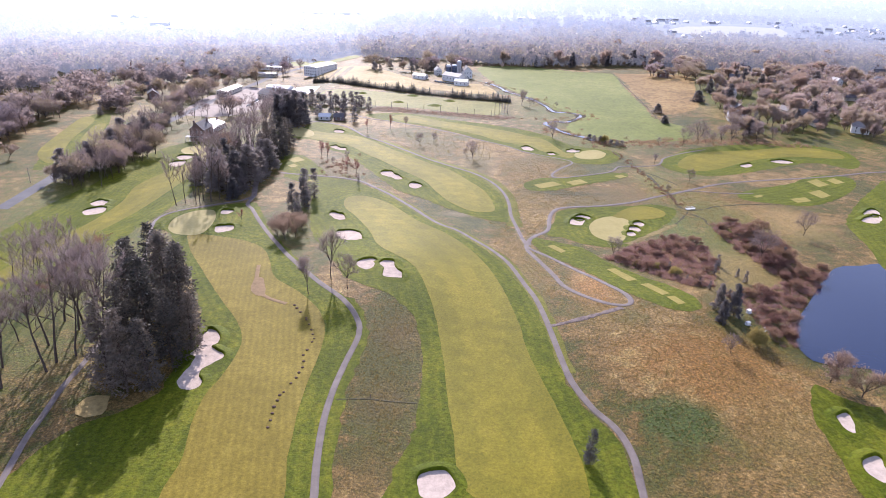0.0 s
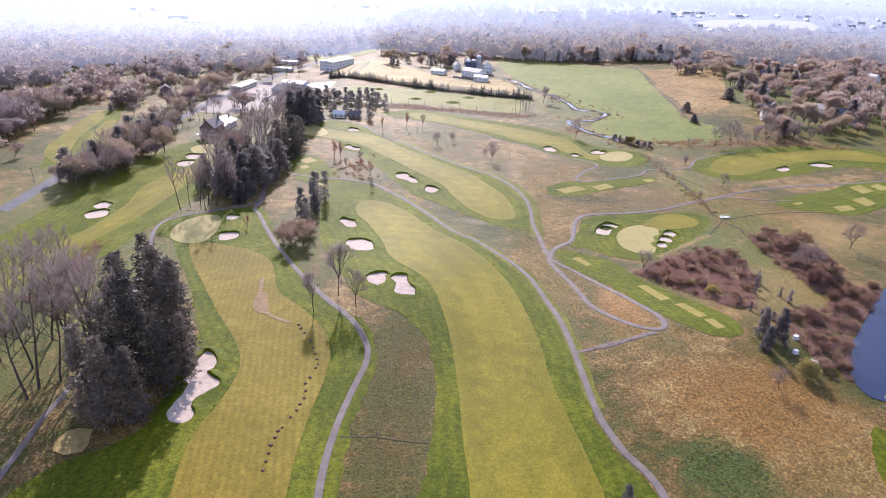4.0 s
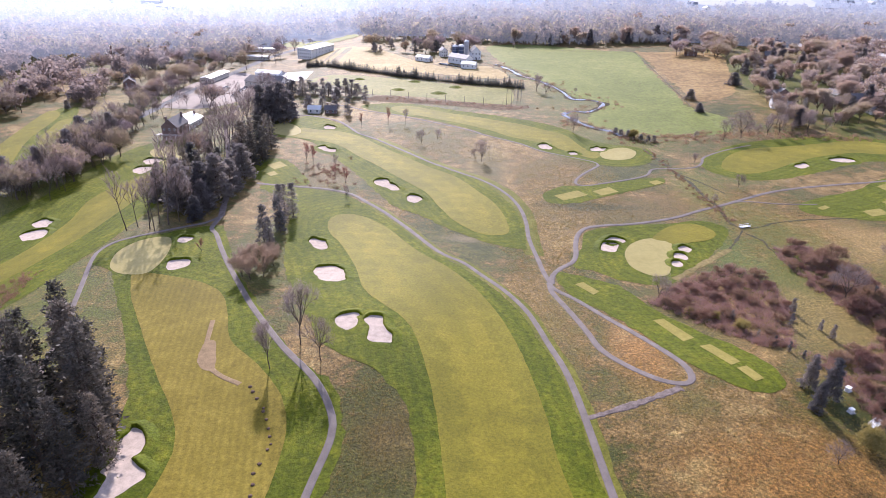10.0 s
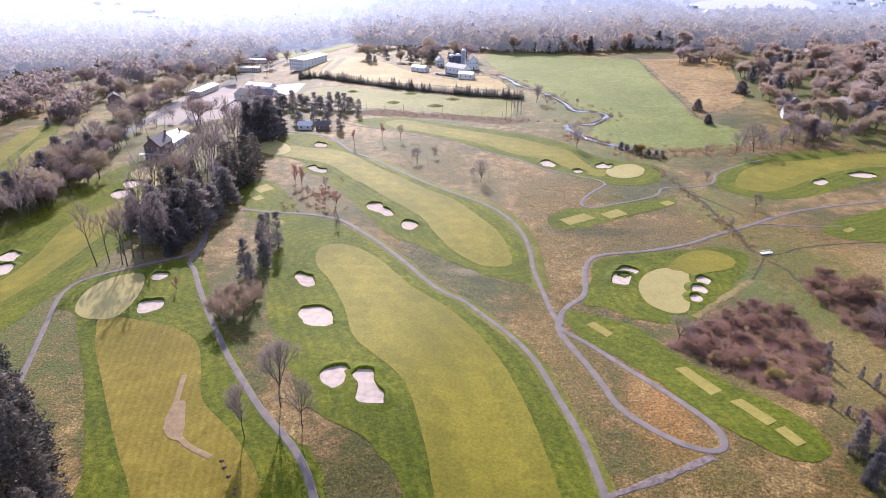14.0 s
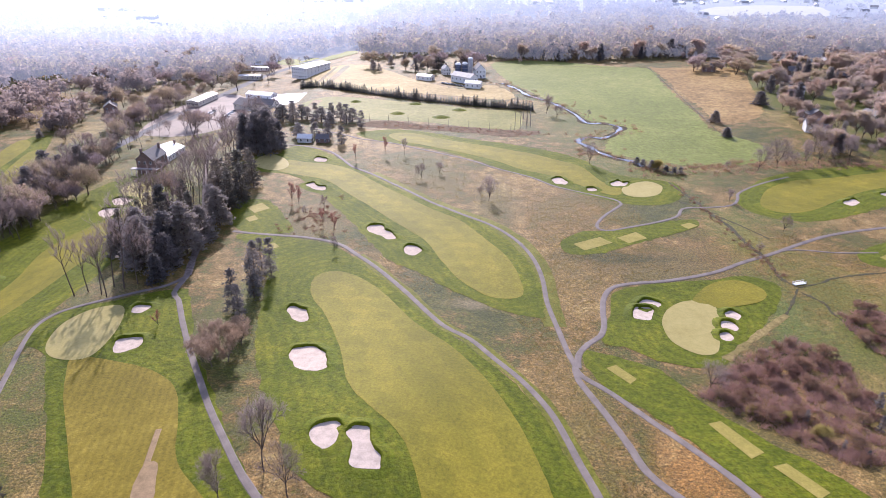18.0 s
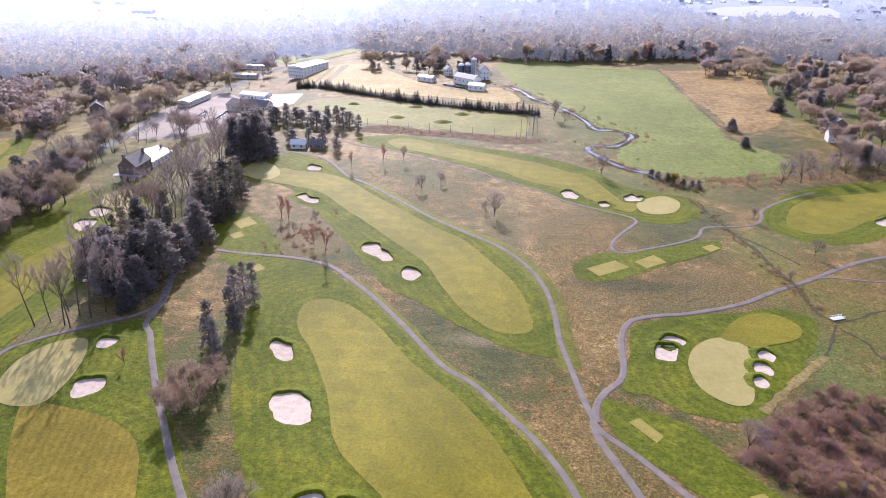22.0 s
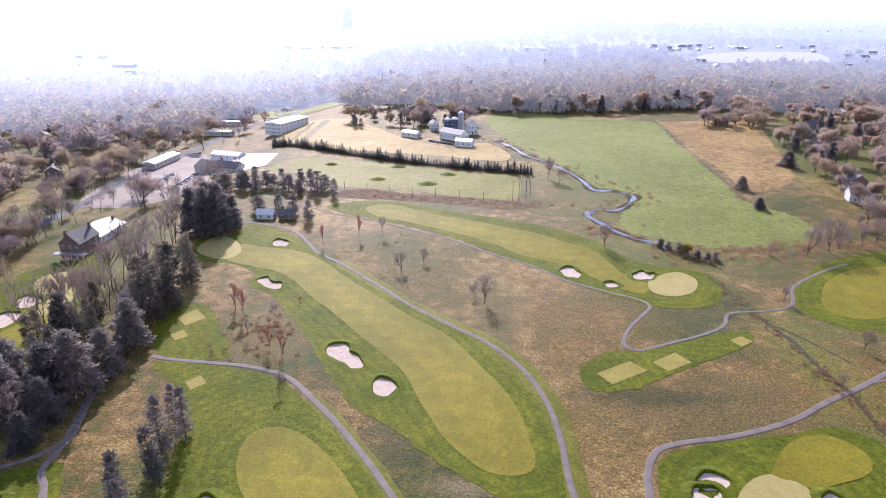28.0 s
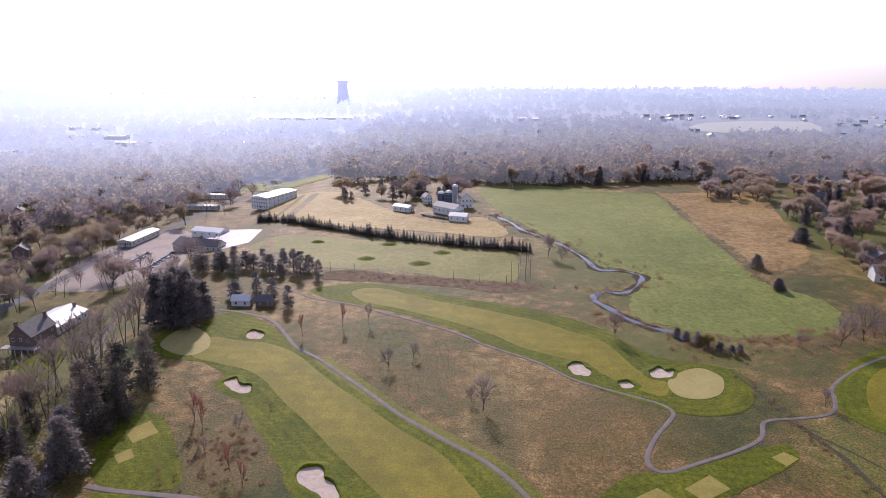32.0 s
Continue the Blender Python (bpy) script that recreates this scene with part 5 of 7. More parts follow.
for x, y, h in ((70, 145, 6), (54, 210, 9), (106, 213, 13), (105, 219, 11), (131, 237, 9), (-22, 351, 9), (-15, 359, 7), (6, 326, 9), (3, 331, 6), (52.5, 377.5, 19), (66, 472, 8), (42, 476, 15), (47, 468, 10),
                (126, 373, 15), (136, 377, 13), (141, 380, 14), (146, 382, 12), (151, 383, 14), (158, 386, 15), (166, 389, 13), (175, 392, 15), (99.4, 331.7, 7), (93.5, 285.2, 7), (108.5, 303.3, 8), (112, 372, 9), (185, 394, 11), (36, 655, 12)):
    plant(BARE, x, y, h, rng, 0.85, group="scattered bare trees")
for x, y, h in ((91, 137, 9), (96, 132, 9)):
    plant(RUST, x, y, h, rng, 1.0, "pinkish budding tree on the pond bank", "pond trees")
for x, y, h in ((-69, 318, 11), (-47, 289, 8), (-55, 311, 7), (-65, 313, 9), (-33, 386, 9), (-42, 383, 9), (-54, 374, 8), (-60, 302, 6), (-52, 296, 7), (-44, 276, 6)):
    plant(REDBUD + REDBUD + VASE[:1], x, y, h * 0.85, rng, 0.6, group="saplings in the long grass")
plant(REDBUD, -80, 228, 3.5, rng, 1.2, "small red-leaved shrub by the bunkers")
# evergreens in the rough
for x, y, h in ((-63, 236, 13), (-59.5, 231, 12), (-60, 244, 13), (-62, 252, 14), (-59, 257, 13), (-63, 261, 11)):
    plant(CEDAR, x, y, h, rng, 1.0, group="narrow evergreens")
for x, y, h in ((-59, 210, 9), (-56, 212, 9), (-62, 212, 8), (-60, 217, 9), (-55, 219, 7), (-63, 220, 8), (-57, 224, 6)):
    plant(RUST, x, y, h, rng, 0.85, "bushy brown budding tree in the rough", "small trees in the rough")
plant(CEDAR, 28.5, 105, 9.5, rng, 0.9, "small dark evergreen beside the cart path")
# the wooded ridge
for x, y, h in ((-102, 381, 20), (-97, 384, 19), (-108, 385, 17), (-95, 391, 15), (-104, 391, 18)):
    plant(YEW, x, y, h, rng, 1.0, group="broad spruces by the green")
for x, y, h in ((-96, 322, 20), (-91, 326, 20), (-89, 335, 17), (-95, 315, 20), (-94, 346, 16), (-88, 318, 19), (-98, 334, 18), (-90, 309, 17)):
    plant(YEW + YEW + SPRUCE, x, y, h * rng.uniform(0.9, 1.05), rng, 1.2, group="ridge conifers")
for x, y, h in ((-109, 287, 15), (-116, 293, 13), (-99, 278, 17), (-90, 271, 16), (-89, 281, 15), (-88, 294, 13), (-97, 291, 14), (-103, 268, 17), (-112, 271, 16), (-99, 259, 17), (-92, 261, 16), (-104, 301, 13), (-93, 302, 13), (-108, 312, 13), (-118, 283, 13), (-91, 252, 12), (-105, 280, 15), (-95, 269, 16), (-112, 302, 13), (-100, 322, 15)):
    plant(SPRUCE + YEW + YEW, x, y, h * rng.uniform(0.85, 1.02), rng, 1.12, group="ridge conifers")
for i in range(38):
    u = rng.random()
    x, y = -108 - 14 * u + rng.uniform(-9, 8), 300 + 120 * u + rng.uniform(-8, 8)
    if not (x < -117 and 318 < y < 440):
        plant(TALLBARE, x, y, rng.uniform(11, 17), rng, 0.85, group="ridge trees")
for i in range(30):
    u = rng.random()
    plant(TALLBARE * 3 + RUST, -121 + 10 * u + rng.uniform(-3, 3), 300 + 76 * u + rng.uniform(-6, 6), rng.uniform(12, 18), rng, 0.95, "tall budding brown tree on the ridge", "ridge trees")
for i in range(36):
    plant(TALLBARE + BUD[:3], rng.uniform(-182, -166), rng.uniform(288, 350), rng.uniform(9, 15), rng, 1.0, group="trees west of the fairway")
for x, y, h in ((-75, 411, 9), (-66, 401, 10), (-82, 454, 9), (-76, 449, 10), (-71, 442, 11), (-69, 449, 9), (-62, 436, 10), (-91, 453, 9), (-95, 451, 10), (-99, 453, 11), (-104, 453, 10), (-108, 447, 11), (-112, 455, 12), (-86, 446, 10), (-118, 450, 11), (-124, 458, 10), (-101, 443, 11), (-80, 441, 9), (-84, 420, 9), (-90, 412, 10)):
    plant(PINE + CEDAR, x, y, h * 1.05, rng, 1.5, group="pines by the clubhouse")
# west of the left fairway
for i in range(110):
    u = rng.random()
    x, y = -182 - 8 * u + rng.uniform(-9, 8), 285 + 130 * u + rng.uniform(-14, 14)
    if abs(x + 195) < 5:
        x += 9
    plant(TALLBARE * 2 + BUD[:2] + YEW[:1], x, y, rng.uniform(8, 16), rng, 1.0, group="trees west of the fairway")
# thickets by the pond
THICKET_MOUND = [(51, 207), (66, 224), (83, 234), (90, 222), (89, 210), (80, 186), (72, 185), (62, 193)]
THICKET_RIDGE = [(99, 246), (111, 252), (120, 222), (114, 200), (105, 199), (100, 220)]
THICKET_BANK = [(110, 203), (125, 207), (120, 197), (103, 177), (97, 166), (90, 152), (86, 150), (84, 158), (84, 173), (80, 184), (90, 184), (102, 190)]


def within(outline, count):
    """Random dry places inside an outline of the plan."""
    out = []
    while len(out) < count:
        x = rng.uniform(min(p[0] for p in outline), max(p[0] for p in outline))
        y = rng.uniform(min(p[1] for p in outline), max(p[1] for p in outline))
        odd = sum((a[1] > y) != (b[1] > y) and x < (b[0] - a[0]) * (y - a[1]) / (b[1] - a[1]) + a[0] for a, b in zip(outline, outline[1:] + outline[:1]))
        if odd % 2 and not mown(PLAN * x, PLAN * y):
            out.append((x, y))
    return out


for x, y in within(THICKET_MOUND, 110):
    plant(BRUSH, x, y, rng.uniform(1.2, 2.8) + 1.8 * (rng.random() < 0.12), rng, 1.15, group="thicket")
for x, y in within(THICKET_RIDGE, 80):
    plant(BRUSH, x, y, rng.uniform(2, 4.8), rng, 1.05, "tall tangled grey-brown shrub in a thicket", "thicket")
for x, y in within(THICKET_BANK, 75):
    plant(BRUSH, x, y, rng.uniform(1.3, 3.4), rng, 1.05, "leafless shrub on the pond bank", "pond bank shrubs")
for x, y, h in ((73, 160, 8), (78, 165, 8.5), (75, 168, 7)):
    plant(YEW, x, y, h * 1.05, rng, 0.75, "dark pine at the end of the tees", "pines by the pond")
for x, y, h in ((76, 187, 2.8), (78, 184, 3), (80, 181, 2.6), (82, 179, 3), (73, 190, 2.6), (91, 196, 3.5), (88, 205, 5), (84, 197, 4), (92, 192, 4.5), (113, 213, 5), (70, 199, 3.5)):
    plant(CEDAR, x, y, h, rng, 1.2, "small dark cedar in the thicket", "thicket cedars")
for x, y, h in ((78.5, 152, 5), (70, 192, 3.5), (66, 199, 2.6), (60, 201, 2.2), (82, 370, 5)):
    plant(YELLOW, x, y, h, rng, 0.9)
# evergreens and brush along the creek
for x, y, h in ((133, 455, 5.5), (130, 427, 6), (173, 497, 10)):
    plant(YEW, x, y, h, rng, 1.8, "round dark evergreen at the pasture edge")
for x, y, h in ((79, 372, 5), (76, 376, 4.5), (84, 367, 5), (87, 365, 5), (74, 379, 4), (90, 366, 4), (80, 376, 4.5)):
    plant(PINE, x, y, h, rng, 1.5, "bushy dark evergreen at the field edge")
def brush_mass(name, spots, label, mat=None, high=(0.8, 2.6)):
    """Low brush along a line, too thick to count: upright twigs in tufts, as one mass."""
    verts, faces = [], []
    for x, y in spots:
        x, y = PLAN * x, PLAN * y
        z, h = land(x, y), rng.uniform(*high)
        for _ in range(46):
            a = Vector((x + rng.gauss(0, 0.45) * h, y + rng.gauss(0, 0.45) * h, z))
            sliver(verts, faces, a, a + Vector((rng.gauss(0, 0.35), rng.gauss(0, 0.35), rng.uniform(0.4, 1.0))) * h, 0.05, rng)
            p = a + Vector((rng.gauss(0, 0.25), rng.gauss(0, 0.25), rng.uniform(0.3, 0.9))) * h
            blob_tris(verts, faces, p, 0.22 * h, 1, rng)
    return tagged(mesh_ob(name, verts, faces, mat or M_BRUSH), label, "brush", "", "stuff")


creek_line = [(22, 565), (31, 545), (42, 520), (53, 500), (60, 480), (66, 462), (80, 452), (78, 436), (66, 428), (52, 422), (55, 405), (61, 393), (70, 384), (76, 375)]
spots = []
for x0, y0 in creek_line:
    spots += [(x0 + rng.gauss(0, 5), y0 + rng.gauss(0, 8)) for _ in range(9)]
for i in range(230):
    u = rng.random()
    spots.append((76 + 125 * u + rng.gauss(0, 3), 366 + 20 * math.sin(u * 2.2) + rng.gauss(0, 4)))
green = [(51 + 8.5 * d * math.cos(a), 119 + 7 * d * math.sin(a)) for a, d in ((rng.uniform(0, 6.283), math.sqrt(rng.random())) for _ in range(150))]
brush_mass("ground_ivy", green, "dense patch of low dark green growth in dry grass", M_IVY, (0.12, 0.26))
brush_mass("creekside_brush", spots, "low leafless brush along the creek")
spots = [(83 + 11 * u + rng.gauss(0, 1.3), 352 - 84 * u) for u in (rng.random() for _ in range(90))]
thick = within(THICKET_MOUND, 760) + within(THICKET_RIDGE, 420) + within(THICKET_BANK, 380)
brush_mass("thicket_undergrowth", thick, "dense russet undergrowth of the thicket", None, (0.9, 2.1))
brush_mass("lane_brush", [(-123 - 5 * u + rng.gauss(0, 2.5), 172 + 46 * u) for u in (rng.random() for _ in range(130))], "low leafless saplings and weeds beside the lane", None, (0.7, 2.0))
brush_mass("bank_brush", [(-50 + 84 * u + rng.gauss(0, 2), 443 - 14 * u + rng.gauss(0, 3)) for u in (rng.random() for _ in range(150))], "dead weeds on the bank below the range", None, (0.3, 1.0))
brush_mass("sapling_brush", [(-57 + rng.gauss(0, 5.5), 303 + rng.gauss(0, 9)) for _ in range(70)], "reddish low brush among the saplings", None, (0.5, 1.6))
brush_mass("ditch_brush", spots, "dead weeds along the drainage ditch", None, (0.5, 1.3))
for i in range(92):
    u = i / 91
    plant(HEDGE, -126 + 160 * u, 560 - 74 * u - 10 * math.sin(u * 3.14) + rng.uniform(-0.7, 0.7), rng.uniform(4.2, 8.2), rng, 1.1, group="conifer row")
# conifers and bare trees round the far left fairway
for i in range(60):
    x, y = rng.uniform(-300, -258), rng.uniform(300, 450)
    plant(PINE + BUD + TALLBARE, x, y, rng.uniform(9, 16), rng, 1.1, group="trees of the far fairway")
for i in range(26):
    x, y = rng.uniform(-270, -234), rng.uniform(290, 330)
    plant(YEW + PINE + BUD, x, y, rng.uniform(8, 14), rng, 1.1, group="trees of the far fairway")
# suburb trees
for i in range(270):
    while True:
        x, y = rng.uniform(160, 330), 396 + 250 * rng.random()
        if x > 162 + 0.32 * max(0, y - 440) + 12 * noise.noise(Vector((y / 30, 0, 0))) and x < 0.75 * y - 20 and rng.random() < 0.7 + 1.6 * noise.noise(Vector((x / 26, y / 26, 2))):
            break
    plant(GARDEN * 2 + BUD[:2] + RUST + CEDAR[:1] + YEW[:1], x, y, rng.uniform(6.5, 14), rng, rng.uniform(0.8, 1.05), group="suburban trees")
for i in range(110):
    while True:
        x, y = rng.uniform(165, 460), rng.uniform(600, 800)
        if x > 130 + 0.3 * (800 - y) and rng.random() < 0.75 + 1.4 * noise.noise(Vector((x / 30, y / 30, 2))):
            break
    plant(GARDEN * 3 + RUST + YEW[:1], x, y, rng.uniform(9, 15), rng, 1.1, group="suburban trees")
for x, y in ((174, 612), (182, 611), (190, 615), (173, 624), (186, 628), (209, 646), (222, 646), (214, 662), (225, 658), (203, 655), (198, 632), (168, 617), (180, 634), (196, 604), (206, 624), (215, 630)):
    plant(BUD + RUST, x, y, rng.uniform(7, 12), rng, 1.2, group="trees by the field houses")
for i in range(70):
    plant(GARDEN * 2 + YEW[:1] + CEDAR[:1], 38 + 175 * rng.random(), 678 + rng.uniform(0, 22), rng.uniform(9, 14), rng, 0.85, group="field edge trees")
for i in range(34):
    plant(PINE + PINE + BUD, rng.uniform(-85, -2), rng.uniform(612, 660), rng.uniform(8, 13), rng, 1.1, group="farm trees")
# trees round the car park and the road
for i in range(34):
    plant(TALLBARE + BARE, rng.uniform(-188, -118), rng.uniform(428, 476), rng.uniform(8, 14), rng, 1.0, group="yard trees")
for i in range(46):
    plant(RUST + BARE * 2 + BUD, rng.uniform(-222, -196), rng.uniform(455, 600), rng.uniform(7, 12), rng, 1.0, group="yard trees")
for i in range(150):
    x, y = rng.uniform(-300, -160), rng.uniform(420, 720)
    if -200 < x < -120 and 470 < y < 570:
        continue
    plant(BUD + BARE + TALLBARE + PINE[:1], x, y, rng.uniform(7, 13), rng, 1.1, group="roadside trees")


# ---- far woods ----

def woods(name, count, where, seed, label, size=(4, 8), mat=M_FARBUD, bits=30, bit=0.16, lumps=7, fine=1.0):
    """Far woods: many crowns of twig clumps with loose twigs round them, as one mass."""
    r = random.Random(seed)
    verts, faces = [], []
    for _ in range(count):
        x, y = (PLAN * v for v in where(r))
        z, s = land(x, y), PLAN * r.uniform(*size)
        tall = r.uniform(0.85, 1.35)
        limb(verts, faces, Vector((x, y, z - 0.5)), Vector((x, y, z + s)), 0.3, 0.1, 3)
        for k in range(lumps + bits):
            w, e = r.uniform(0, 6.283), r.uniform(-0.75, 1)
            c = math.sqrt(max(0, 1 - e * e)) * s * (0.55 if k < lumps else r.uniform(0.6, 0.98))
            p = Vector((x + c * math.cos(w), y + c * math.sin(w), z + (s * 1.05 + e * s * (0.55 if k < lumps else 0.8)) * tall))
            n = len(verts)
            if k < lumps:
                g = s * r.uniform(0.34, 0.58)
                for i in range(round(5 / fine ** 1.6)):
                    q = p + Vector((r.gauss(0, 0.4), r.gauss(0, 0.4), r.gauss(0, 0.4))) * g
                    u = Vector((r.uniform(-1, 1), r.uniform(-1, 1), r.uniform(-1, 1))).normalized() * g * 0.8 * fine
                    v = u.orthogonal().normalized() * g * 0.7 * fine
                    verts += [q - u, q + u * 0.8 - v, q + v]
                    faces.append((n + 3 * i, n + 3 * i + 1, n + 3 * i + 2))
            else:
                u = Vector((r.uniform(-1, 1), r.uniform(-1, 1), r.uniform(-1, 1))).normalized() * s * bit
                v = u.orthogonal().normalized() * s * bit * 0.75
                verts += [p - u, p + u * 0.8 - v, p + v]
                faces.append((n, n + 1, n + 2))
    return tagged(mesh_ob(name, verts, faces, mat), label, "woods", "", "stuff")


# open lots in the far woods: place and radius
LOTS = [(-535, 1128, 62), (-440, 1030, 46), (-550, 945, 46), (-300, 1505, 110), (-330, 1150, 40), (-150, 722, 34), (330, 1420, 90), (120, 1340, 60), (-640, 1300, 60), (-90, 900, 34), (60, 1060, 40), (455, 1215, 92), (-372, 2150, 150)]


def ring(near, far, power=1.3):
    def where(r):
        while True:
            y = near + (far - near) * r.random() ** power
            x = r.uniform(-0.95, 0.95) * (y + 100)
            gap = noise.noise(Vector((x / 130, y / 90, 7)))
            if gap > (-0.5 if y < 1000 else -0.3) and not (-140 < x < 40 and y < 665) and (r.random() < 0.3 or not (290 < x < 800 and 1060 < y < 1430)) and not any(abs(x - a) < 1.2 * c and abs(y - b) < c for a, b, c in LOTS):
                return x, y
    return where


def west(r):
    while True:
        x, y = r.uniform(-480, -215), r.uniform(300, 600)
        if noise.noise(Vector((x / 45, y / 45, 7))) > (0.08 if x > -340 and y > 430 else -0.2) and not (x > -264 and y < 450) and not (x > -232 and y < 560):
            return x, y


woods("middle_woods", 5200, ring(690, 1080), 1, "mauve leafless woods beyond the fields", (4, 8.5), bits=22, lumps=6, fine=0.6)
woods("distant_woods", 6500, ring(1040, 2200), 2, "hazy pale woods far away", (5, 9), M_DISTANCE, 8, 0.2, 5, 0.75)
woods("horizon_woods", 4200, ring(1900, 3500, 1.0), 3, "woods on the horizon, pale with painted haze", (8, 15), M_HORIZON, 4, 0.2, 4)
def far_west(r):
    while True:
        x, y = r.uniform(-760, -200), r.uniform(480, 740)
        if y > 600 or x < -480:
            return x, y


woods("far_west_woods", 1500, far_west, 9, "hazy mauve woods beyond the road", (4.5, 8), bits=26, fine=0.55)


def suburb(r):
    while True:
        x, y = r.uniform(200, 560), r.uniform(440, 720)
        if x > 225 + 0.3 * max(0, y - 450) and noise.noise(Vector((x / 45, y / 45, 2))) > -0.3:
            return x, y


def pasture_edge(r):
    while True:
        x, y = r.uniform(18, 600), r.uniform(676, 790)
        if y > 676 + 0.02 * x + 6 * noise.noise(Vector((x / 20, 0, 4))) and noise.noise(Vector((x / 40, y / 30, 2))) > -0.28 and not (130 < x < 215 and y < 668):
            return x, y


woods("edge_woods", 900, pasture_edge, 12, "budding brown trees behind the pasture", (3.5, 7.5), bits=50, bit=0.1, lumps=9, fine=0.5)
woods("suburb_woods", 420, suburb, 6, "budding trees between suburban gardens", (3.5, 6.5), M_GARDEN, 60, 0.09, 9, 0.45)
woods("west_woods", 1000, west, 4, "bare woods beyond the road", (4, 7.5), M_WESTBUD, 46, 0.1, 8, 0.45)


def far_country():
    """The land behind the woods, as a low backdrop sheet with glowing painted haze."""
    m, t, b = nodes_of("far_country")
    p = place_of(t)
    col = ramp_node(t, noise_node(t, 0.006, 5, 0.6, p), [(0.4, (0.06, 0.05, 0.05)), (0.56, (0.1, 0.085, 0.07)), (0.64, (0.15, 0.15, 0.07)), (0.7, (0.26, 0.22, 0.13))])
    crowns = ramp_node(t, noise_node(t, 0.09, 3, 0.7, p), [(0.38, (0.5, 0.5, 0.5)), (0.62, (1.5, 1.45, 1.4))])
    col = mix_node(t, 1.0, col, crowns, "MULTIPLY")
    col, air = haze_glow(t, col)
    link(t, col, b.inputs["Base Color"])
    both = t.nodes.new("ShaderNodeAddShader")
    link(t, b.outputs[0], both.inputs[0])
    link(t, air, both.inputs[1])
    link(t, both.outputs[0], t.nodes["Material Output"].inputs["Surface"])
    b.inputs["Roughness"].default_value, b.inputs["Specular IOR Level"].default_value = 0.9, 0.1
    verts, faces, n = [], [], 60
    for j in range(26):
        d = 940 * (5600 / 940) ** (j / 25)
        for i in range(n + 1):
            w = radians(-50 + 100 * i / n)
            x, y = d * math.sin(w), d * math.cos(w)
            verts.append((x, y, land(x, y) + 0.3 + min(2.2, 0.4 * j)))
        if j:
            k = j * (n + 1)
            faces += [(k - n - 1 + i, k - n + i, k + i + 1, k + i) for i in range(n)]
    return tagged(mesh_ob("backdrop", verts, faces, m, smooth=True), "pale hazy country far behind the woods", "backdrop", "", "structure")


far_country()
drape("town_field", [(345, 1150), (410, 1120), (490, 1125), (545, 1190), (570, 1290), (500, 1310), (400, 1275), (350, 1210)], 4.5, M_TOWN, "pale open field before a distant housing estate", "field", step=30, cell=50, ragged=12)


def tall_grass():
    """Unmown tufts in the rough ground that the camera passes nearest."""
    r = random.Random(21)
    verts, faces = [], []
    beds = [(-26, 95, -8, 165, 2600), (28, 92, 88, 178, 9000), (14, 176, 36, 262, 3600), (-58, 212, -46, 290, 1500), (20, 262, 60, 330, 4200), (-40, 250, 4, 300, 2200), (-46, 325, 30, 385, 3600), (84, 225, 125, 300, 3600)]
    for x0, y0, x1, y1, count in beds:
        for _ in range(count):
            u, v = r.uniform(-1, 1), r.uniform(-1, 1)
            x, y = PLAN * (x0 + x1 + (x1 - x0) * u * 1.15) / 2, PLAN * (y0 + y1 + (y1 - y0) * v * 1.15) / 2
            lush = 1.1 - u ** 4 - v ** 4 + 0.7 * noise.noise(Vector((x / 9, y / 9, 5)))
            if r.random() > lush or mown(x, y):
                continue
            z, h = land(x, y), r.uniform(0.2, 0.48)
            for _ in range(4):
                a = Vector((x + r.gauss(0, 0.22), y + r.gauss(0, 0.22), z))
                sliver(verts, faces, a, a + Vector((r.gauss(0, 0.25), r.gauss(0, 0.25), h)), 0.07, r)
    return tagged(mesh_ob("tall_grass", verts, faces, M_TUFT), "tufts of dry unmown grass", "grass", "", "stuff")


M_TUFT = leafy("dry_tufts", [(0.14, 0.145, 0.035), (0.2, 0.18, 0.055), (0.28, 0.215, 0.08), (0.34, 0.235, 0.09), (0.17, 0.165, 0.045)], 0.8, 0.5, 0.1)
tall_grass()


# ---- buildings ----
def slab(bm, x0, y0, z0, x1, y1, z1):
    m = Matrix.Translation(((x0 + x1) / 2, (y0 + y1) / 2, (z0 + z1) / 2)) @ Matrix.Diagonal((x1 - x0, y1 - y0, z1 - z0, 1))
    return bmesh.ops.create_cube(bm, size=1, matrix=m)["verts"]


M_DRYBANK = plain("dry_bank", (0.16, 0.115, 0.075), 0.95, 0.55, 0.25, 0, 0.8, 1.5, 0.1)
M_WHITE = plain("white_siding", (0.72, 0.71, 0.69), 0.6, 0.1, 0.4)
M_CREAM = plain("cream_siding", (0.55, 0.5, 0.42), 0.7, 0.12, 0.4)
M_BRICK = plain("brick_wall", (0.2, 0.13, 0.11), 0.85, 0.3, 0.5, 0, 0.4, 7.0)
M_SHINGLE = plain("dark_shingle", (0.13, 0.12, 0.125), 0.7, 0.3, 0.8)
M_GREYROOF = plain("grey_roof", (0.32, 0.31, 0.31), 0.6, 0.25, 0.6)
M_TIN = plain("pale_metal_roof", (0.68, 0.68, 0.69), 0.5, 0.1, 0.5, 0.0, 0.05)
M_GLASS = plain("window_glass", (0.05, 0.06, 0.075), 0.08, 0.2, 0.5, 0, 0.0, 2.0, 0.8)
M_TRIM = plain("white_trim", (0.75, 0.74, 0.72), 0.5, 0.08, 0.8)
M_POLE = plain("weathered_pole", (0.2, 0.17, 0.15), 0.8, 0.25, 2.0)
M_SILO = plain("silo_concrete", (0.42, 0.41, 0.42), 0.8, 0.2, 0.4)
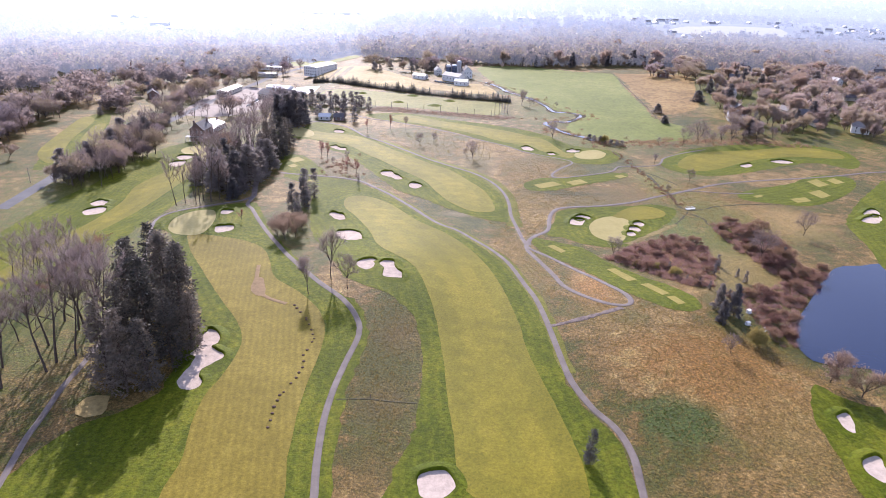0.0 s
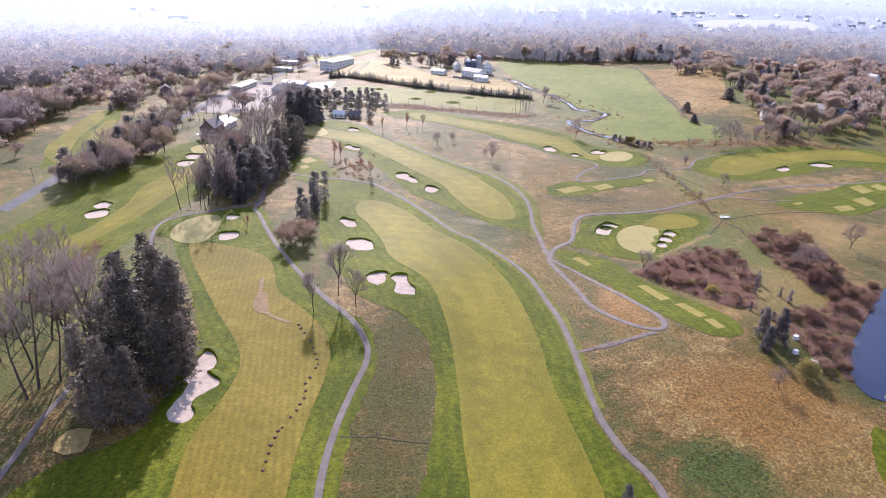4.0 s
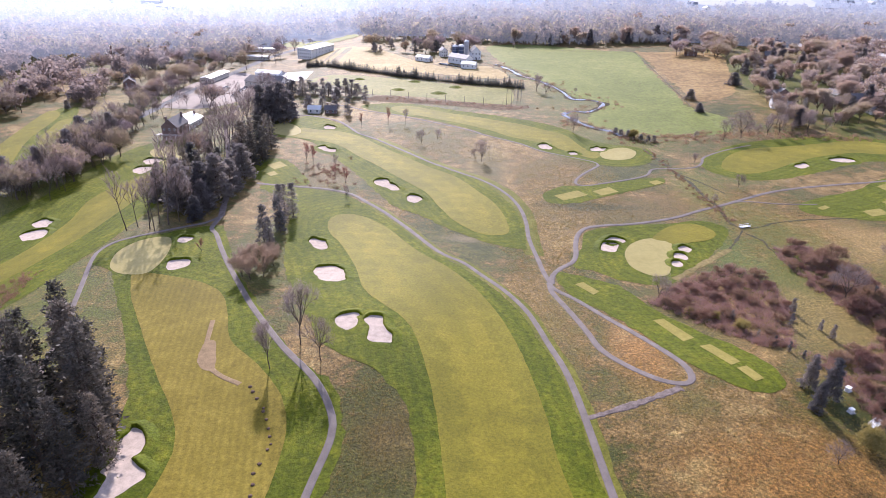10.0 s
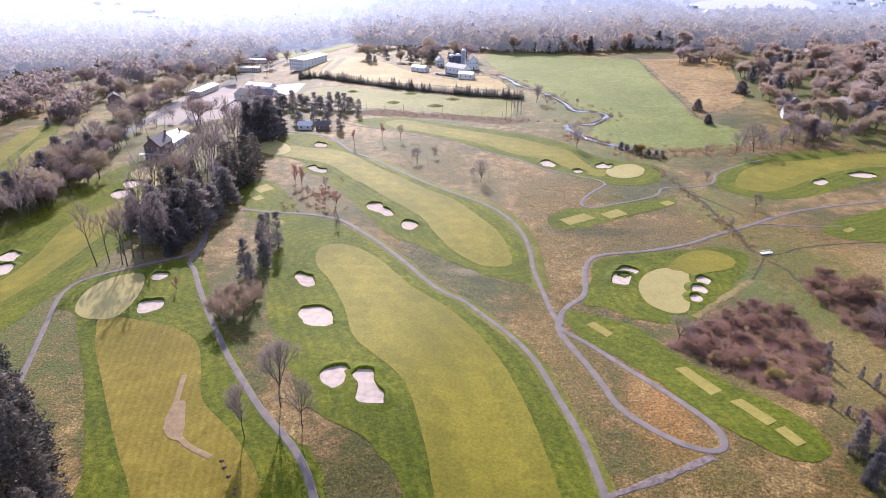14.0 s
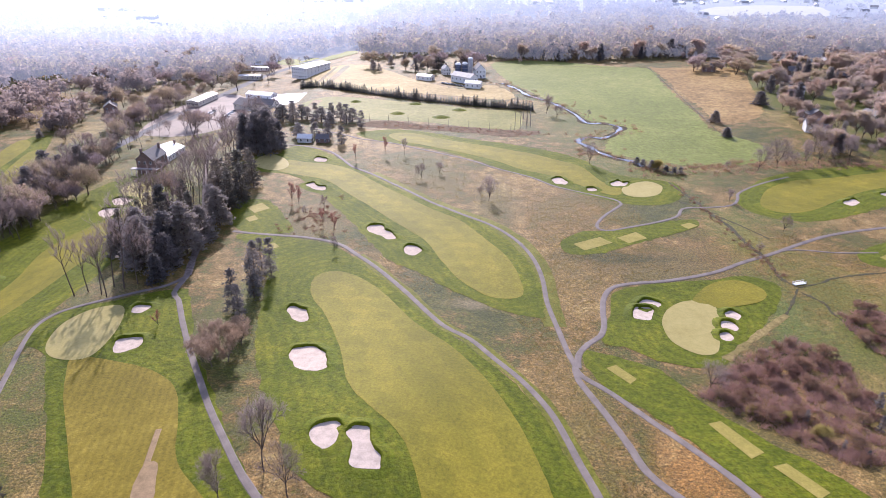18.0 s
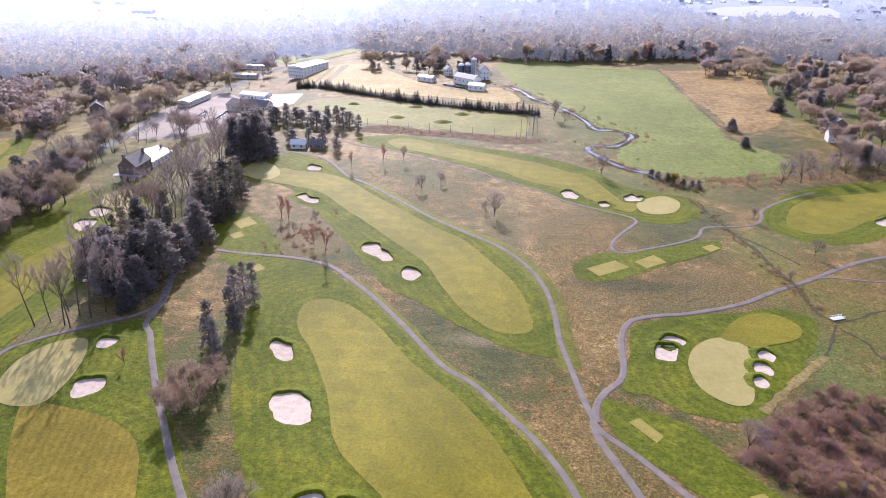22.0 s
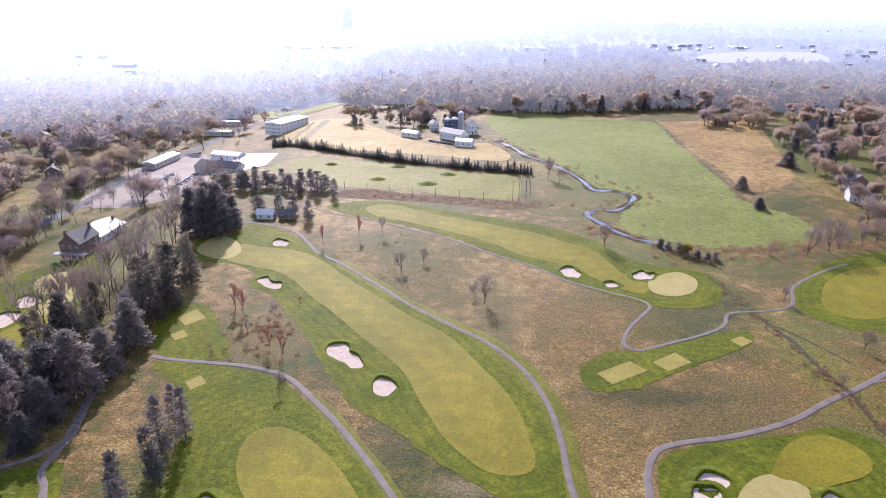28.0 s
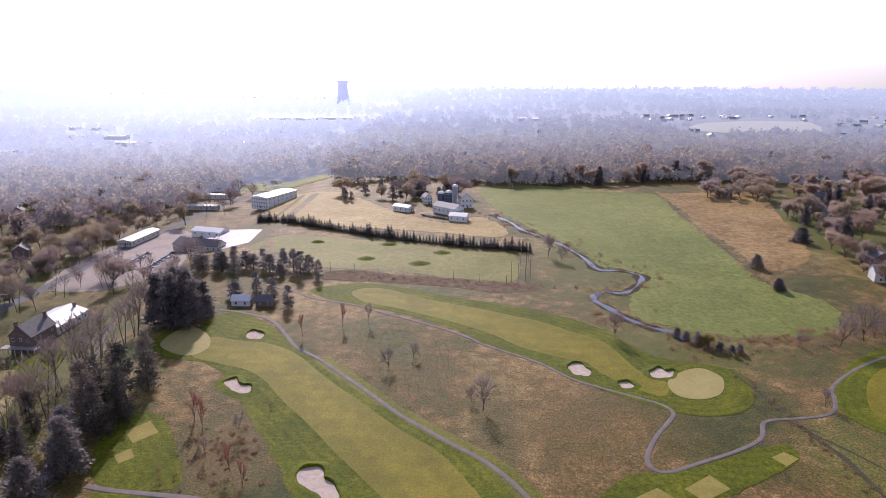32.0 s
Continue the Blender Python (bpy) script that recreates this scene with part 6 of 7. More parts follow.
M_DARKSILO = plain("blue_steel", (0.06, 0.08, 0.14), 0.35, 0.2, 0.5, 0.4)


def gabled(name, w, d, h, rise, wall, roof, label, floors=2, chimneys=1, cols=3, category="house", porch=False, panes=True):
    """A house with its ridge along y: walls, two roof slopes, windows with panes, door, chimneys."""
    base = new(name)
    x, y = w / 2, d / 2
    v = [(-x, -y, -1), (x, -y, -1), (x, y, -1), (-x, y, -1), (-x, -y, h), (x, -y, h), (x, y, h), (-x, y, h), (0, -y, h + rise), (0, y, h + rise)]
    f = [(0, 1, 5, 8, 4), (1, 2, 6, 5), (2, 3, 7, 9, 6), (3, 0, 4, 7)]
    mesh_ob("wall", v, f, wall, base)
    over, th = 0.45, 0.22
    k = rise / x
    for s in (-1, 1):
        xe = s * (x + over)
        ze = h - over * k
        rv = [(0, -y - over, h + rise + 0.02), (xe, -y - over, ze), (xe, y + over, ze), (0, y + over, h + rise + 0.02)]
        rv += [(a, b, c + th) for a, b, c in rv]
        rf = [(0, 1, 2, 3), (7, 6, 5, 4), (0, 4, 5, 1), (1, 5, 6, 2), (2, 6, 7, 3), (3, 7, 4, 0)]
        mesh_ob("roof", rv, rf, roof, base)
    frame_me, pane_me = None, None
    step = h / floors
    spots = []
    for fl in range(floors):
        z = fl * step + step * 0.55
        for c in range(cols):
            u = (c + 0.5) / cols
            spots += [(-x + w * u, -y, z, 0), (-x, -y + d * u, z, 1), (x, -y + d * u, z, 2)] if panes else [(-x + w * u, -y, z, 0)]
    for px, py, z, side in spots:
        bm = bmesh.new()
        slab(bm, -0.62, -0.07, -0.85, 0.62, 0.05, 0.85)
        bmesh.ops.bevel(bm, geom=bm.edges[:], offset=0.03, segments=1)
        turn = {0: 0, 1: -90, 2: 90}[side]
        if frame_me is None:
            fr = part("window", bm, M_TRIM if panes else M_GLASS, base)
            frame_me = fr.data
        else:
            bm.free()
            fr = new("window", frame_me)
            fr.parent = base
        fr.matrix_basis = pose(px, py, z, 0, 0, turn)
        if not panes:
            continue
        if pane_me is None:
            bm = bmesh.new()
            for a in (-1, 1):
                slab(bm, -0.5, -0.1, 0.36 * a - 0.33, 0.5, -0.075, 0.36 * a + 0.33)
            pn = part("pane", bm, M_GLASS, fr)
            pane_me = pn.data
        else:
            pn = new("pane", pane_me)
            pn.parent = fr
    bm = bmesh.new()
    slab(bm, -0.55, -0.1, 0, 0.55, 0.05, 2.1)
    part("door", bm, M_SHINGLE, base).matrix_basis = pose(x * 0.1, -y, 0)
    for c in range(chimneys):
        bm = bmesh.new()
        slab(bm, -0.5, -0.7, h * 0.6, 0.5, 0.7, h + rise + 1.4)
        slab(bm, -0.6, -0.8, h + rise + 1.4, 0.6, 0.8, h + rise + 1.65)
        part("chimney", bm, M_BRICK, base).matrix_basis = pose(x * 0.35 * (-1) ** c, (-y + 1.2 if c else y - 1.5), 0)
    if porch:
        bm = bmesh.new()
        slab(bm, -x - 3, -y - 3, 2.7, x + 3, -y + 1, 3.0)
        part("porch_roof", bm, M_GREYROOF, base)
        for i in range(6):
            bm = bmesh.new()
            bmesh.ops.create_cone(bm, cap_ends=True, segments=8, radius1=0.16, radius2=0.13, depth=3.7, matrix=Matrix.Translation((-x - 2.6 + (w + 5.2) * i / 5, -y - 2.7, 0.85)))
            part("porch_post", bm, M_TRIM, base)
    return tagged(base, label, category)


def put(ob, x, y, turn=0.0, lift=0.0):
    x, y = PLAN * x, PLAN * y
    ob.matrix_basis = Matrix.Translation((x, y, land(x, y) + lift)) @ Matrix.Rotation(radians(turn), 4, "Z")
    return ob


# clubhouse on the ridge
put(gabled("clubhouse", 11, 17, 8, 5, M_BRICK, M_SHINGLE, "old dark brick clubhouse with white windows and twin chimneys", 2, 2, 3, "house", True), -155, 384, -3, 0.3)
put(gabled("clubhouse_wing", 18, 24, 5, 2.8, M_WHITE, M_TIN, "broad clubhouse wing under a bright metal roof", 1, 1, 5, "building"), -158, 402.5, -3, 0.3)
put(gabled("cottage", 6, 9, 3, 2, M_WHITE, M_TIN, "small white cottage beside the cart path", 1, 0, 2), -85, 405, 90)
put(gabled("cottage", 6, 8, 3, 2.2, M_BRICK, M_SHINGLE, "small dark starter hut by the pines", 1, 1, 2), -76, 405, 90)
drape("embankment", [(-58, 449.5), (-45, 451), (-29, 445), (-4, 441), (20, 436), (34, 434), (31, 427), (14, 423), (-4, 429), (-28, 433), (-48, 435), (-63, 440)], 0.1, M_DRYBANK, "bare brown bank below the practice range", "bank", step=2, cell=5, ragged=2.0)
# clubhouse yard
put(gabled("pro_shop", 16, 22, 4, 4, M_CREAM, M_SHINGLE, "low club building with a broad dark roof", 1, 0, 4, "building"), -150, 515, 60)
put(gabled("pro_shop", 11, 18, 4, 3.5, M_CREAM, M_SHINGLE, "smaller club building with a dark roof", 1, 1, 4, "building"), -135, 503, 75)
put(gabled("clubhouse_wing", 12, 26, 4, 2, M_WHITE, M_TIN, "flat pale-roofed hall by the car park", 1, 0, 4, "building"), -152, 548, 75)
put(gabled("long_shed", 11, 38, 4.5, 1.2, M_CREAM, M_TIN, "long low shed with a pale roof", 1, 0, 6, "building"), -190, 536, -6)
# school
put(gabled("school", 18, 44, 10, 1.0, M_WHITE, M_TIN, "long white three-storey school building", 3, 0, 7, "building"), -134, 625, -22)
put(gabled("long_shed", 9, 32, 4, 0.8, M_WHITE, M_TIN, "long low white-roofed building by the school", 1, 0, 6, "building"), -194, 668, 88)
put(gabled("long_shed", 9, 34, 4, 0.8, M_CREAM, M_TIN, "long low building with a pale flat roof", 1, 0, 6, "building"), -189, 626, 88)
# farm
put(gabled("farm_shed", 8, 16, 4, 1.6, M_WHITE, M_TIN, "low white farm shed with a metal roof", 1, 0, 3, "barn"), -38, 581, 60)
put(gabled("barn", 11, 24, 6, 3, M_WHITE, M_GREYROOF, "long white barn with a grey roof", 1, 0, 5, "barn"), -9, 574, 50)
put(gabled("farm_shed", 9, 14, 4.5, 1.8, M_WHITE, M_TIN, "white shed with a bright metal roof", 1, 0, 3, "barn"), -2, 554, 75)
put(gabled("barn", 10, 14, 8, 5, M_WHITE, M_SHINGLE, "tall white barn beside the silos", 2, 0, 3, "barn"), 2, 596, 10)
put(gabled("farmhouse", 7, 9, 6, 3, M_WHITE, M_GREYROOF, "white two-storey farmhouse beside the barns", 2, 1, 3), -24, 606, 20)


def silo(x, y, r, h, mat, label):
    base = new("silo")
    bm = bmesh.new()
    bmesh.ops.create_cone(bm, cap_ends=True, segments=24, radius1=r, radius2=r, depth=h + 1, matrix=Matrix.Translation((0, 0, h / 2 - 0.5)))
    part("barrel", bm, mat, base, smooth=False)
    bm = bmesh.new()
    bmesh.ops.create_uvsphere(bm, u_segments=24, v_segments=10, radius=r * 1.02, matrix=Matrix.Translation((0, 0, h)) @ Matrix.Diagonal((1, 1, 0.7, 1)))
    bmesh.ops.delete(bm, geom=[v for v in bm.verts if v.co.z < h - 0.02], context="VERTS")
    part("dome", bm, M_TIN, base, "pale metal dome", True)
    for i in range(5):
        bm = bmesh.new()
        bmesh.ops.create_cone(bm, cap_ends=True, segments=24, radius1=r * 1.025, radius2=r * 1.025, depth=0.2, matrix=Matrix.Translation((0, 0, h * (i + 0.6) / 5)))
        part("hoop", bm, M_GREYROOF, base)
    put(base, x, y)
    return tagged(base, label, "silo", "farm silos")


silo(-14, 590, 3, 13, M_DARKSILO, "dark blue steel silo beside the barn")
silo(-9, 588, 3, 14, M_DARKSILO, "dark blue steel silo beside the barn")
silo(-5, 603, 2.6, 16, M_SILO, "pale concrete silo with a metal dome")

# sheds and stores on the far lots
for x, y, w, d, turn in ((-560, 1128, 26, 60, 86), (-510, 1120, 22, 50, 94), (-440, 1030, 24, 62, 80), (-556, 940, 24, 46, 88), (-340, 1500, 40, 120, 90), (-262, 1512, 34, 110, 92), (-640, 1295, 30, 90, 88), (118, 1335, 26, 60, 84)):
    put(gabled("store", w, d, 9, 1.2, M_WHITE, M_TIN, "long flat white-roofed store far beyond the woods", 1, 0, 4, "building", panes=False), x, y, turn)
ribbon("far_road", [(-300, 1062), (-335, 1120), (-372, 1190), (-405, 1262), (-420, 1330)], 9, 2.6, M_GRAVEL, "pale road between far woods", "road", 20.0)
drape("far_field", [(-185, 702), (-178, 742), (-130, 748), (-112, 716), (-140, 700)], 0.4, M_PASTURE, "small green field behind the school", "field", cell=20, ragged=2)
# houses among the trees and in the new estate
HOUSES = [
    gabled("house", 9, 13, 5.5, 3.2, M_WHITE, M_GREYROOF, "white two-storey house with a grey roof", 2, 1, 2),
    gabled("house", 9, 14, 3.2, 2.6, M_CREAM, M_SHINGLE, "cream bungalow with a dark roof", 1, 1, 2),
    gabled("house", 10, 12, 5.5, 3.4, M_BRICK, M_SHINGLE, "brick two-storey house with a dark roof", 2, 1, 2),
    gabled("house", 10, 15, 6, 3.6, M_WHITE, M_GREYROOF, "large pale new house with a grey roof", 2, 0, 2, panes=False),
    gabled("house", 9, 13, 5.5, 3.2, M_WHITE, M_TIN, "white house with a pale roof among far trees", 2, 1, 2, panes=False),
]
hr = random.Random(8)
spots = [(206, 525), (280, 624), (187, 458), (179, 438), (180, 619), (218, 566), (217, 654), (292, 669), (227, 448), (229, 434), (301, 530), (224, 467), (350, 560), (260, 500), (330, 640), (265, 585), (390, 610), (250, 420), (300, 450), (430, 690)]
for i in range(105):
    x, y = hr.uniform(290, 790), hr.uniform(1050, 1420)
    if not (340 < x < 560 and 1110 < y < 1320):
        spots.append((x, y))
spots += [(230 + 34 * (i % 10) + hr.uniform(-14, 14), 600 + 68 * (i // 10) + hr.uniform(-24, 24)) for i in range(40)]
spots += [(-215 - 22 * i + hr.uniform(-5, 5), 470 + 34 * i + hr.uniform(-12, 12)) for i in range(8)] + [(hr.uniform(-420, 500), hr.uniform(720, 1300)) for i in range(50)]
for i, (x, y) in enumerate(spots):
    k = HOUSES[i] if i < 3 else hr.choice(HOUSES[:3]) if y < 700 else HOUSES[3 + (i % 3 == 0)]
    x, y = PLAN * x, PLAN * y
    m = Matrix.Translation((x, y, land(x, y))) @ Matrix.Rotation(radians(hr.choice((0, 90, 20, 70)) + hr.uniform(-12, 12)), 4, "Z")
    if k.name not in used:
        used.add(k.name)
        k.matrix_basis = m
        tagged(k, group="houses")
    else:
        tagged(copy_thing(k, m), group="houses")


def cooling_tower():
    base = new("cooling_tower")
    verts, faces, n = [], [], 48
    for i in range(15):
        u = i / 14
        r = 26 * math.sqrt(1 + ((u - 0.72) / 0.42) ** 2 * 0.55)
        verts += [(r * math.cos(6.2832 * k / n), r * math.sin(6.2832 * k / n), -10 + 130 * u) for k in range(n)]
        if i:
            faces += [((i - 1) * n + k, (i - 1) * n + (k + 1) % n, i * n + (k + 1) % n, i * n + k) for k in range(n)]
    m, t, b = nodes_of("hazed_concrete")
    stain = ramp_node(t, noise_node(t, 0.05, 4, 0.6, place_of(t)), [(0.3, (0.2, 0.2, 0.22)), (0.7, (0.3, 0.3, 0.32))])
    link(t, stain, b.inputs["Base Color"])
    # an even bluish emission paints the haze in front of the concrete
    b.inputs["Emission Color"].default_value, b.inputs["Emission Strength"].default_value = (0.6, 0.68, 0.95, 1), 0.62
    mesh_ob("shell", verts, faces, m, base, "", True)
    bm = bmesh.new()
    bmesh.ops.create_cone(bm, cap_ends=False, segments=48, radius1=30, radius2=30, depth=3, matrix=Matrix.Translation((0, 0, 119)))
    part("rim", bm, m, base)
    base.location, base.scale = (-491, 2949, -25), (0.75, 0.75, 0.75)
    return tagged(base, "concrete cooling tower on the horizon, pale with painted haze", "tower")


cooling_tower()


# ---- small things ----
def car(color, label):
    base = new("car")
    paint = plain("car_paint", color, 0.3, 0.05, 1.0, 0.2, 0.0)
    bm = bmesh.new()
    slab(bm, -0.9, -2.2, 0.35, 0.9, 2.2, 0.95)
    bmesh.ops.bevel(bm, geom=bm.edges[:], offset=0.15, segments=2)
    part("body", bm, paint, base)
    bm = bmesh.new()
    top = slab(bm, -0.8, -1.2, 0.9, 0.8, 1.3, 1.5)
    for v in top:
        if v.co.z > 1.2:
            v.co.x *= 0.82
            v.co.y *= 0.75
    part("cabin", bm, M_GLASS, base, "dark glass cabin")
    for x in (-0.82, 0.82):
        for y in (-1.35, 1.35):
            bm = bmesh.new()
            bmesh.ops.create_cone(bm, cap_ends=True, segments=14, radius1=0.34, radius2=0.34, depth=0.24, matrix=Matrix.Translation((x, y, 0.34)) @ Matrix.Rotation(radians(90), 4, "Y"))
            part("wheel", bm, M_SHINGLE, base)
    return tagged(base, label, "car")


CARS = [car((0.7, 0.7, 0.72), "white car in the car park"), car((0.1, 0.1, 0.11), "dark car in the car park"), car((0.35, 0.36, 0.38), "silver car in the car park")]
for i in range(18):
    row, k = divmod(i, 9)
    x, y = PLAN * (-172 + 14 * row) + hr.uniform(-0.3, 0.3), PLAN * 482 + 3.4 * k + 3.4 * (k * 7 % 3)
    m = Matrix.Translation((x, y, land(x, y) + 0.12)) @ Matrix.Rotation(radians(90 + hr.uniform(-4, 4)), 4, "Z")
    if i < 3:
        CARS[i].matrix_basis = m
        tagged(CARS[i], group="parked cars")
    else:
        tagged(copy_thing(hr.choice(CARS), m), group="parked cars")
for i in range(9):
    x, y = PLAN * -24 + 2.9 * i, PLAN * 566 - 1.9 * i
    tagged(copy_thing(hr.choice(CARS), Matrix.Translation((x, y, land(x, y) + 0.08)) @ Matrix.Rotation(radians(40), 4, "Z")), "car parked beside the farm", "", "farm cars")


def pole(x, y, h, arm, label, group):
    base = new("net_pole" if not arm else "utility_pole")
    bm = bmesh.new()
    bmesh.ops.create_cone(bm, cap_ends=True, segments=8, radius1=0.17, radius2=0.11, depth=h + 1, matrix=Matrix.Translation((0, 0, h / 2 - 0.5)))
    part("shaft", bm, M_POLE, base)
    if arm:
        bm = bmesh.new()
        slab(bm, -1.2, -0.07, h - 1.2, 1.2, 0.07, h - 1.0)
        part("crossarm", bm, M_POLE, base)
    put(base, x, y)
    return tagged(base, label, "pole", group)


for x, y in ((21.3, 436.6), (24, 434.4), (27.6, 439.2), (30.2, 445), (27.5, 462), (31.8, 468), (29, 452)):
    pole(x, y, 12, False, "tall slim net pole at the end of the range", "net poles")
for i in range(8):
    pole(-60 + 11.3 * i, 452 - 2.6 * i + 0.8 * (i % 2), 5, False, "slim post along the edge of the range", "range posts")
for i in range(7):
    pole(-201 - 0.5 * i, 290 + 45 * i, 10, True, "wooden utility pole beside the road", "utility poles")


def fence(a, b, count, label):
    base = new("fence")
    a, b = Vector(a) * PLAN, Vector(b) * PLAN
    post_me = None
    for i in range(count):
        p = a.lerp(b, i / (count - 1))
        z = land(p.x, p.y)
        if post_me is None:
            bm = bmesh.new()
            slab(bm, -0.09, -0.09, -0.3, 0.09, 0.09, 1.35)
            ob = part("post", bm, M_POLE, base)
            post_me = ob.data
        else:
            ob = new("post", post_me)
            ob.parent = base
        ob.location = (p.x, p.y, z)
        if i:
            q = a.lerp(b, (i - 1) / (count - 1))
            for h in (0.5, 1.1):
                v, f = [], []
                limb(v, f, Vector((q.x, q.y, land(q.x, q.y) + h)), Vector((p.x, p.y, z + h)), 0.05, 0.05, 4)
                mesh_ob("rail", v, f, M_POLE, base)
    return tagged(base, label, "fence")


fence((137, 632), (128, 438), 44, "weathered post-and-rail pasture fence")
fence((137, 634), (16, 668), 26, "weathered fence along the top of the pasture")


def footbridge(x, y, turn):
    base = new("footbridge")
    bm = bmesh.new()
    slab(bm, -2.6, -0.9, 0.25, 2.6, 0.9, 0.45)
    part("deck", bm, M_TRIM, base)
    for s in (-1, 1):
        bm = bmesh.new()
        slab(bm, -2.6, s * 0.85 - 0.05, 1.1, 2.6, s * 0.85 + 0.05, 1.2)
        for i in range(5):
            slab(bm, -2.5 + 1.22 * i, s * 0.85 - 0.05, 0.45, -2.4 + 1.22 * i, s * 0.85 + 0.05, 1.1)
        part("handrail", bm, M_TRIM, base)
    for s in (-2.3, 2.3):
        bm = bmesh.new()
        slab(bm, s - 0.2, -0.8, -0.4, s + 0.2, 0.8, 0.25)
        part("footing", bm, M_SILO, base)
    put(base, x, y, turn)
    return tagged(base, "small pale footbridge over a ditch", "bridge")


footbridge(97, 264, 20)
footbridge(84, 158, 35)

# dug soil on the striped fairway
M_SOIL = plain("dug_soil", (0.13, 0.085, 0.06), 0.95, 0.35, 0.8, 0, 0.6, 5.0, 0.1)
M_DRYSOIL = plain("dry_soil", (0.27, 0.19, 0.11), 0.95, 0.3, 0.5, 0, 0.6, 4.0, 0.1)
ribbon("soil_scar", [(-61.6, 188), (-60.5, 183), (-58.8, 176), (-56.2, 170), (-52, 165.5), (-46, 162)], 1.3, 0.24, M_DRYSOIL, "strip of bare brown soil across the fairway", "soil", 1.0)
drape("soil_patch", [(-59.8, 178), (-57.5, 178.5), (-54.5, 171), (-53.6, 167), (-56.6, 167.5), (-59.2, 172)], 0.27, M_DRYSOIL, "patch of bare brown soil on the fairway", "soil", step=1.0, cell=2, ragged=0.4)


def soil_mound(seed):
    r = random.Random(seed)
    base = new("soil_mound")
    bm = bmesh.new()
    bmesh.ops.create_icosphere(bm, subdivisions=2, radius=0.7)
    for v in bm.verts:
        v.co *= 1 + 0.35 * noise.noise(v.co * 1.7 + Vector((seed, 0, 0)))
        v.co.z *= 0.55
    part("mound", bm, M_SOIL, base, smooth=True)
    return tagged(base, "small mound of dark dug soil on the fairway", "soil mound")


HEAPS = [soil_mound(i) for i in range(3)]
trail = curve_points([(-43.5, 161), (-39.5, 155.5), (-38.3, 153.5), (-36.1, 148.8), (-34.7, 144.9), (-34.8, 142), (-35.5, 137.7), (-34.7, 132.7), (-35.3, 128.7), (-36.3, 124.4), (-37.1, 122), (-37.3, 117.9), (-36.8, 113.4), (-36.8, 109.2)], 1.9, False)
trail = [p * PLAN for p in trail]
for i, p in enumerate(trail):
    if i % 8 == 3:
        continue
    m = Matrix.Translation((p.x + hr.uniform(-0.25, 0.25), p.y, land(p.x, p.y) + 0.18)) @ Matrix.Rotation(hr.uniform(0, 6), 4, "Z") @ Matrix.Diagonal((hr.uniform(0.7, 1.05),) * 3 + (1,))
    if i < 3:
        HEAPS[i].matrix_basis = m
        tagged(HEAPS[i], group="soil mounds")
    else:
        tagged(copy_thing(hr.choice(HEAPS), m), group="soil mounds")
M_WORN = turf("worn_grass", (0.136, 0.109, 0.0372), (0.19, 0.145, 0.0527), (0.245, 0.185, 0.0744), 0.06, 1.6, 0.4, 0.03, None, 0.4)
M_DITCH = plain("ditch_mud", (0.055, 0.05, 0.025), 0.8, 0.35, 0.6, 0, 0.6, 3.0, 0.2)
DITCHES = (
    ([(82, 354), (84.5, 340), (86.8, 329.5), (88.4, 316), (90.8, 308), (91.7, 293), (93.2, 285), (93.4, 276), (93.2, 267), (96, 262)], 1.3),
    ([(96, 262), (104, 265), (109, 268), (124, 272), (140, 274)], 0.8),
    ([(95.3, 261), (89.2, 251), (83.5, 243.4), (76.8, 237.8), (72, 233.5)], 0.8),
    ([(95.4, 259), (99, 252.5), (98.7, 247), (101, 240)], 0.8),
    ([(79, 332), (84, 326), (87, 322), (91, 318)], 0.7),
    ([(88.6, 318), (95, 308), (101, 296)], 0.7),
)
for line, wide in DITCHES:
    ribbon("ditch", line, wide, 0.08, M_DITCH, "narrow muddy drainage ditch in the grass", "ditch", 1.2, 0.05, 1.2, 0.4)
ribbon("worn_track", [(86, 246), (80, 240.5), (74, 235), (68, 229), (62, 223)], 2.0, 0.1, M_WORN, "strip of pale worn grass beside the green", "path", 1.5, 0.05, 0.8, 0.3)
ribbon("ditch", [(-24.5, 121.5), (-17.6, 122.1), (-12.6, 121.7), (-6.5, 121.5)], 0.45, 0.09, M_DITCH, "narrow drain across the unmown strip", "ditch", 1.0, 0.05, 0.5, 0.5)
pole(-17.1, 122.6, 1.3, False, "short wooden marker post by a drain", "marker posts")


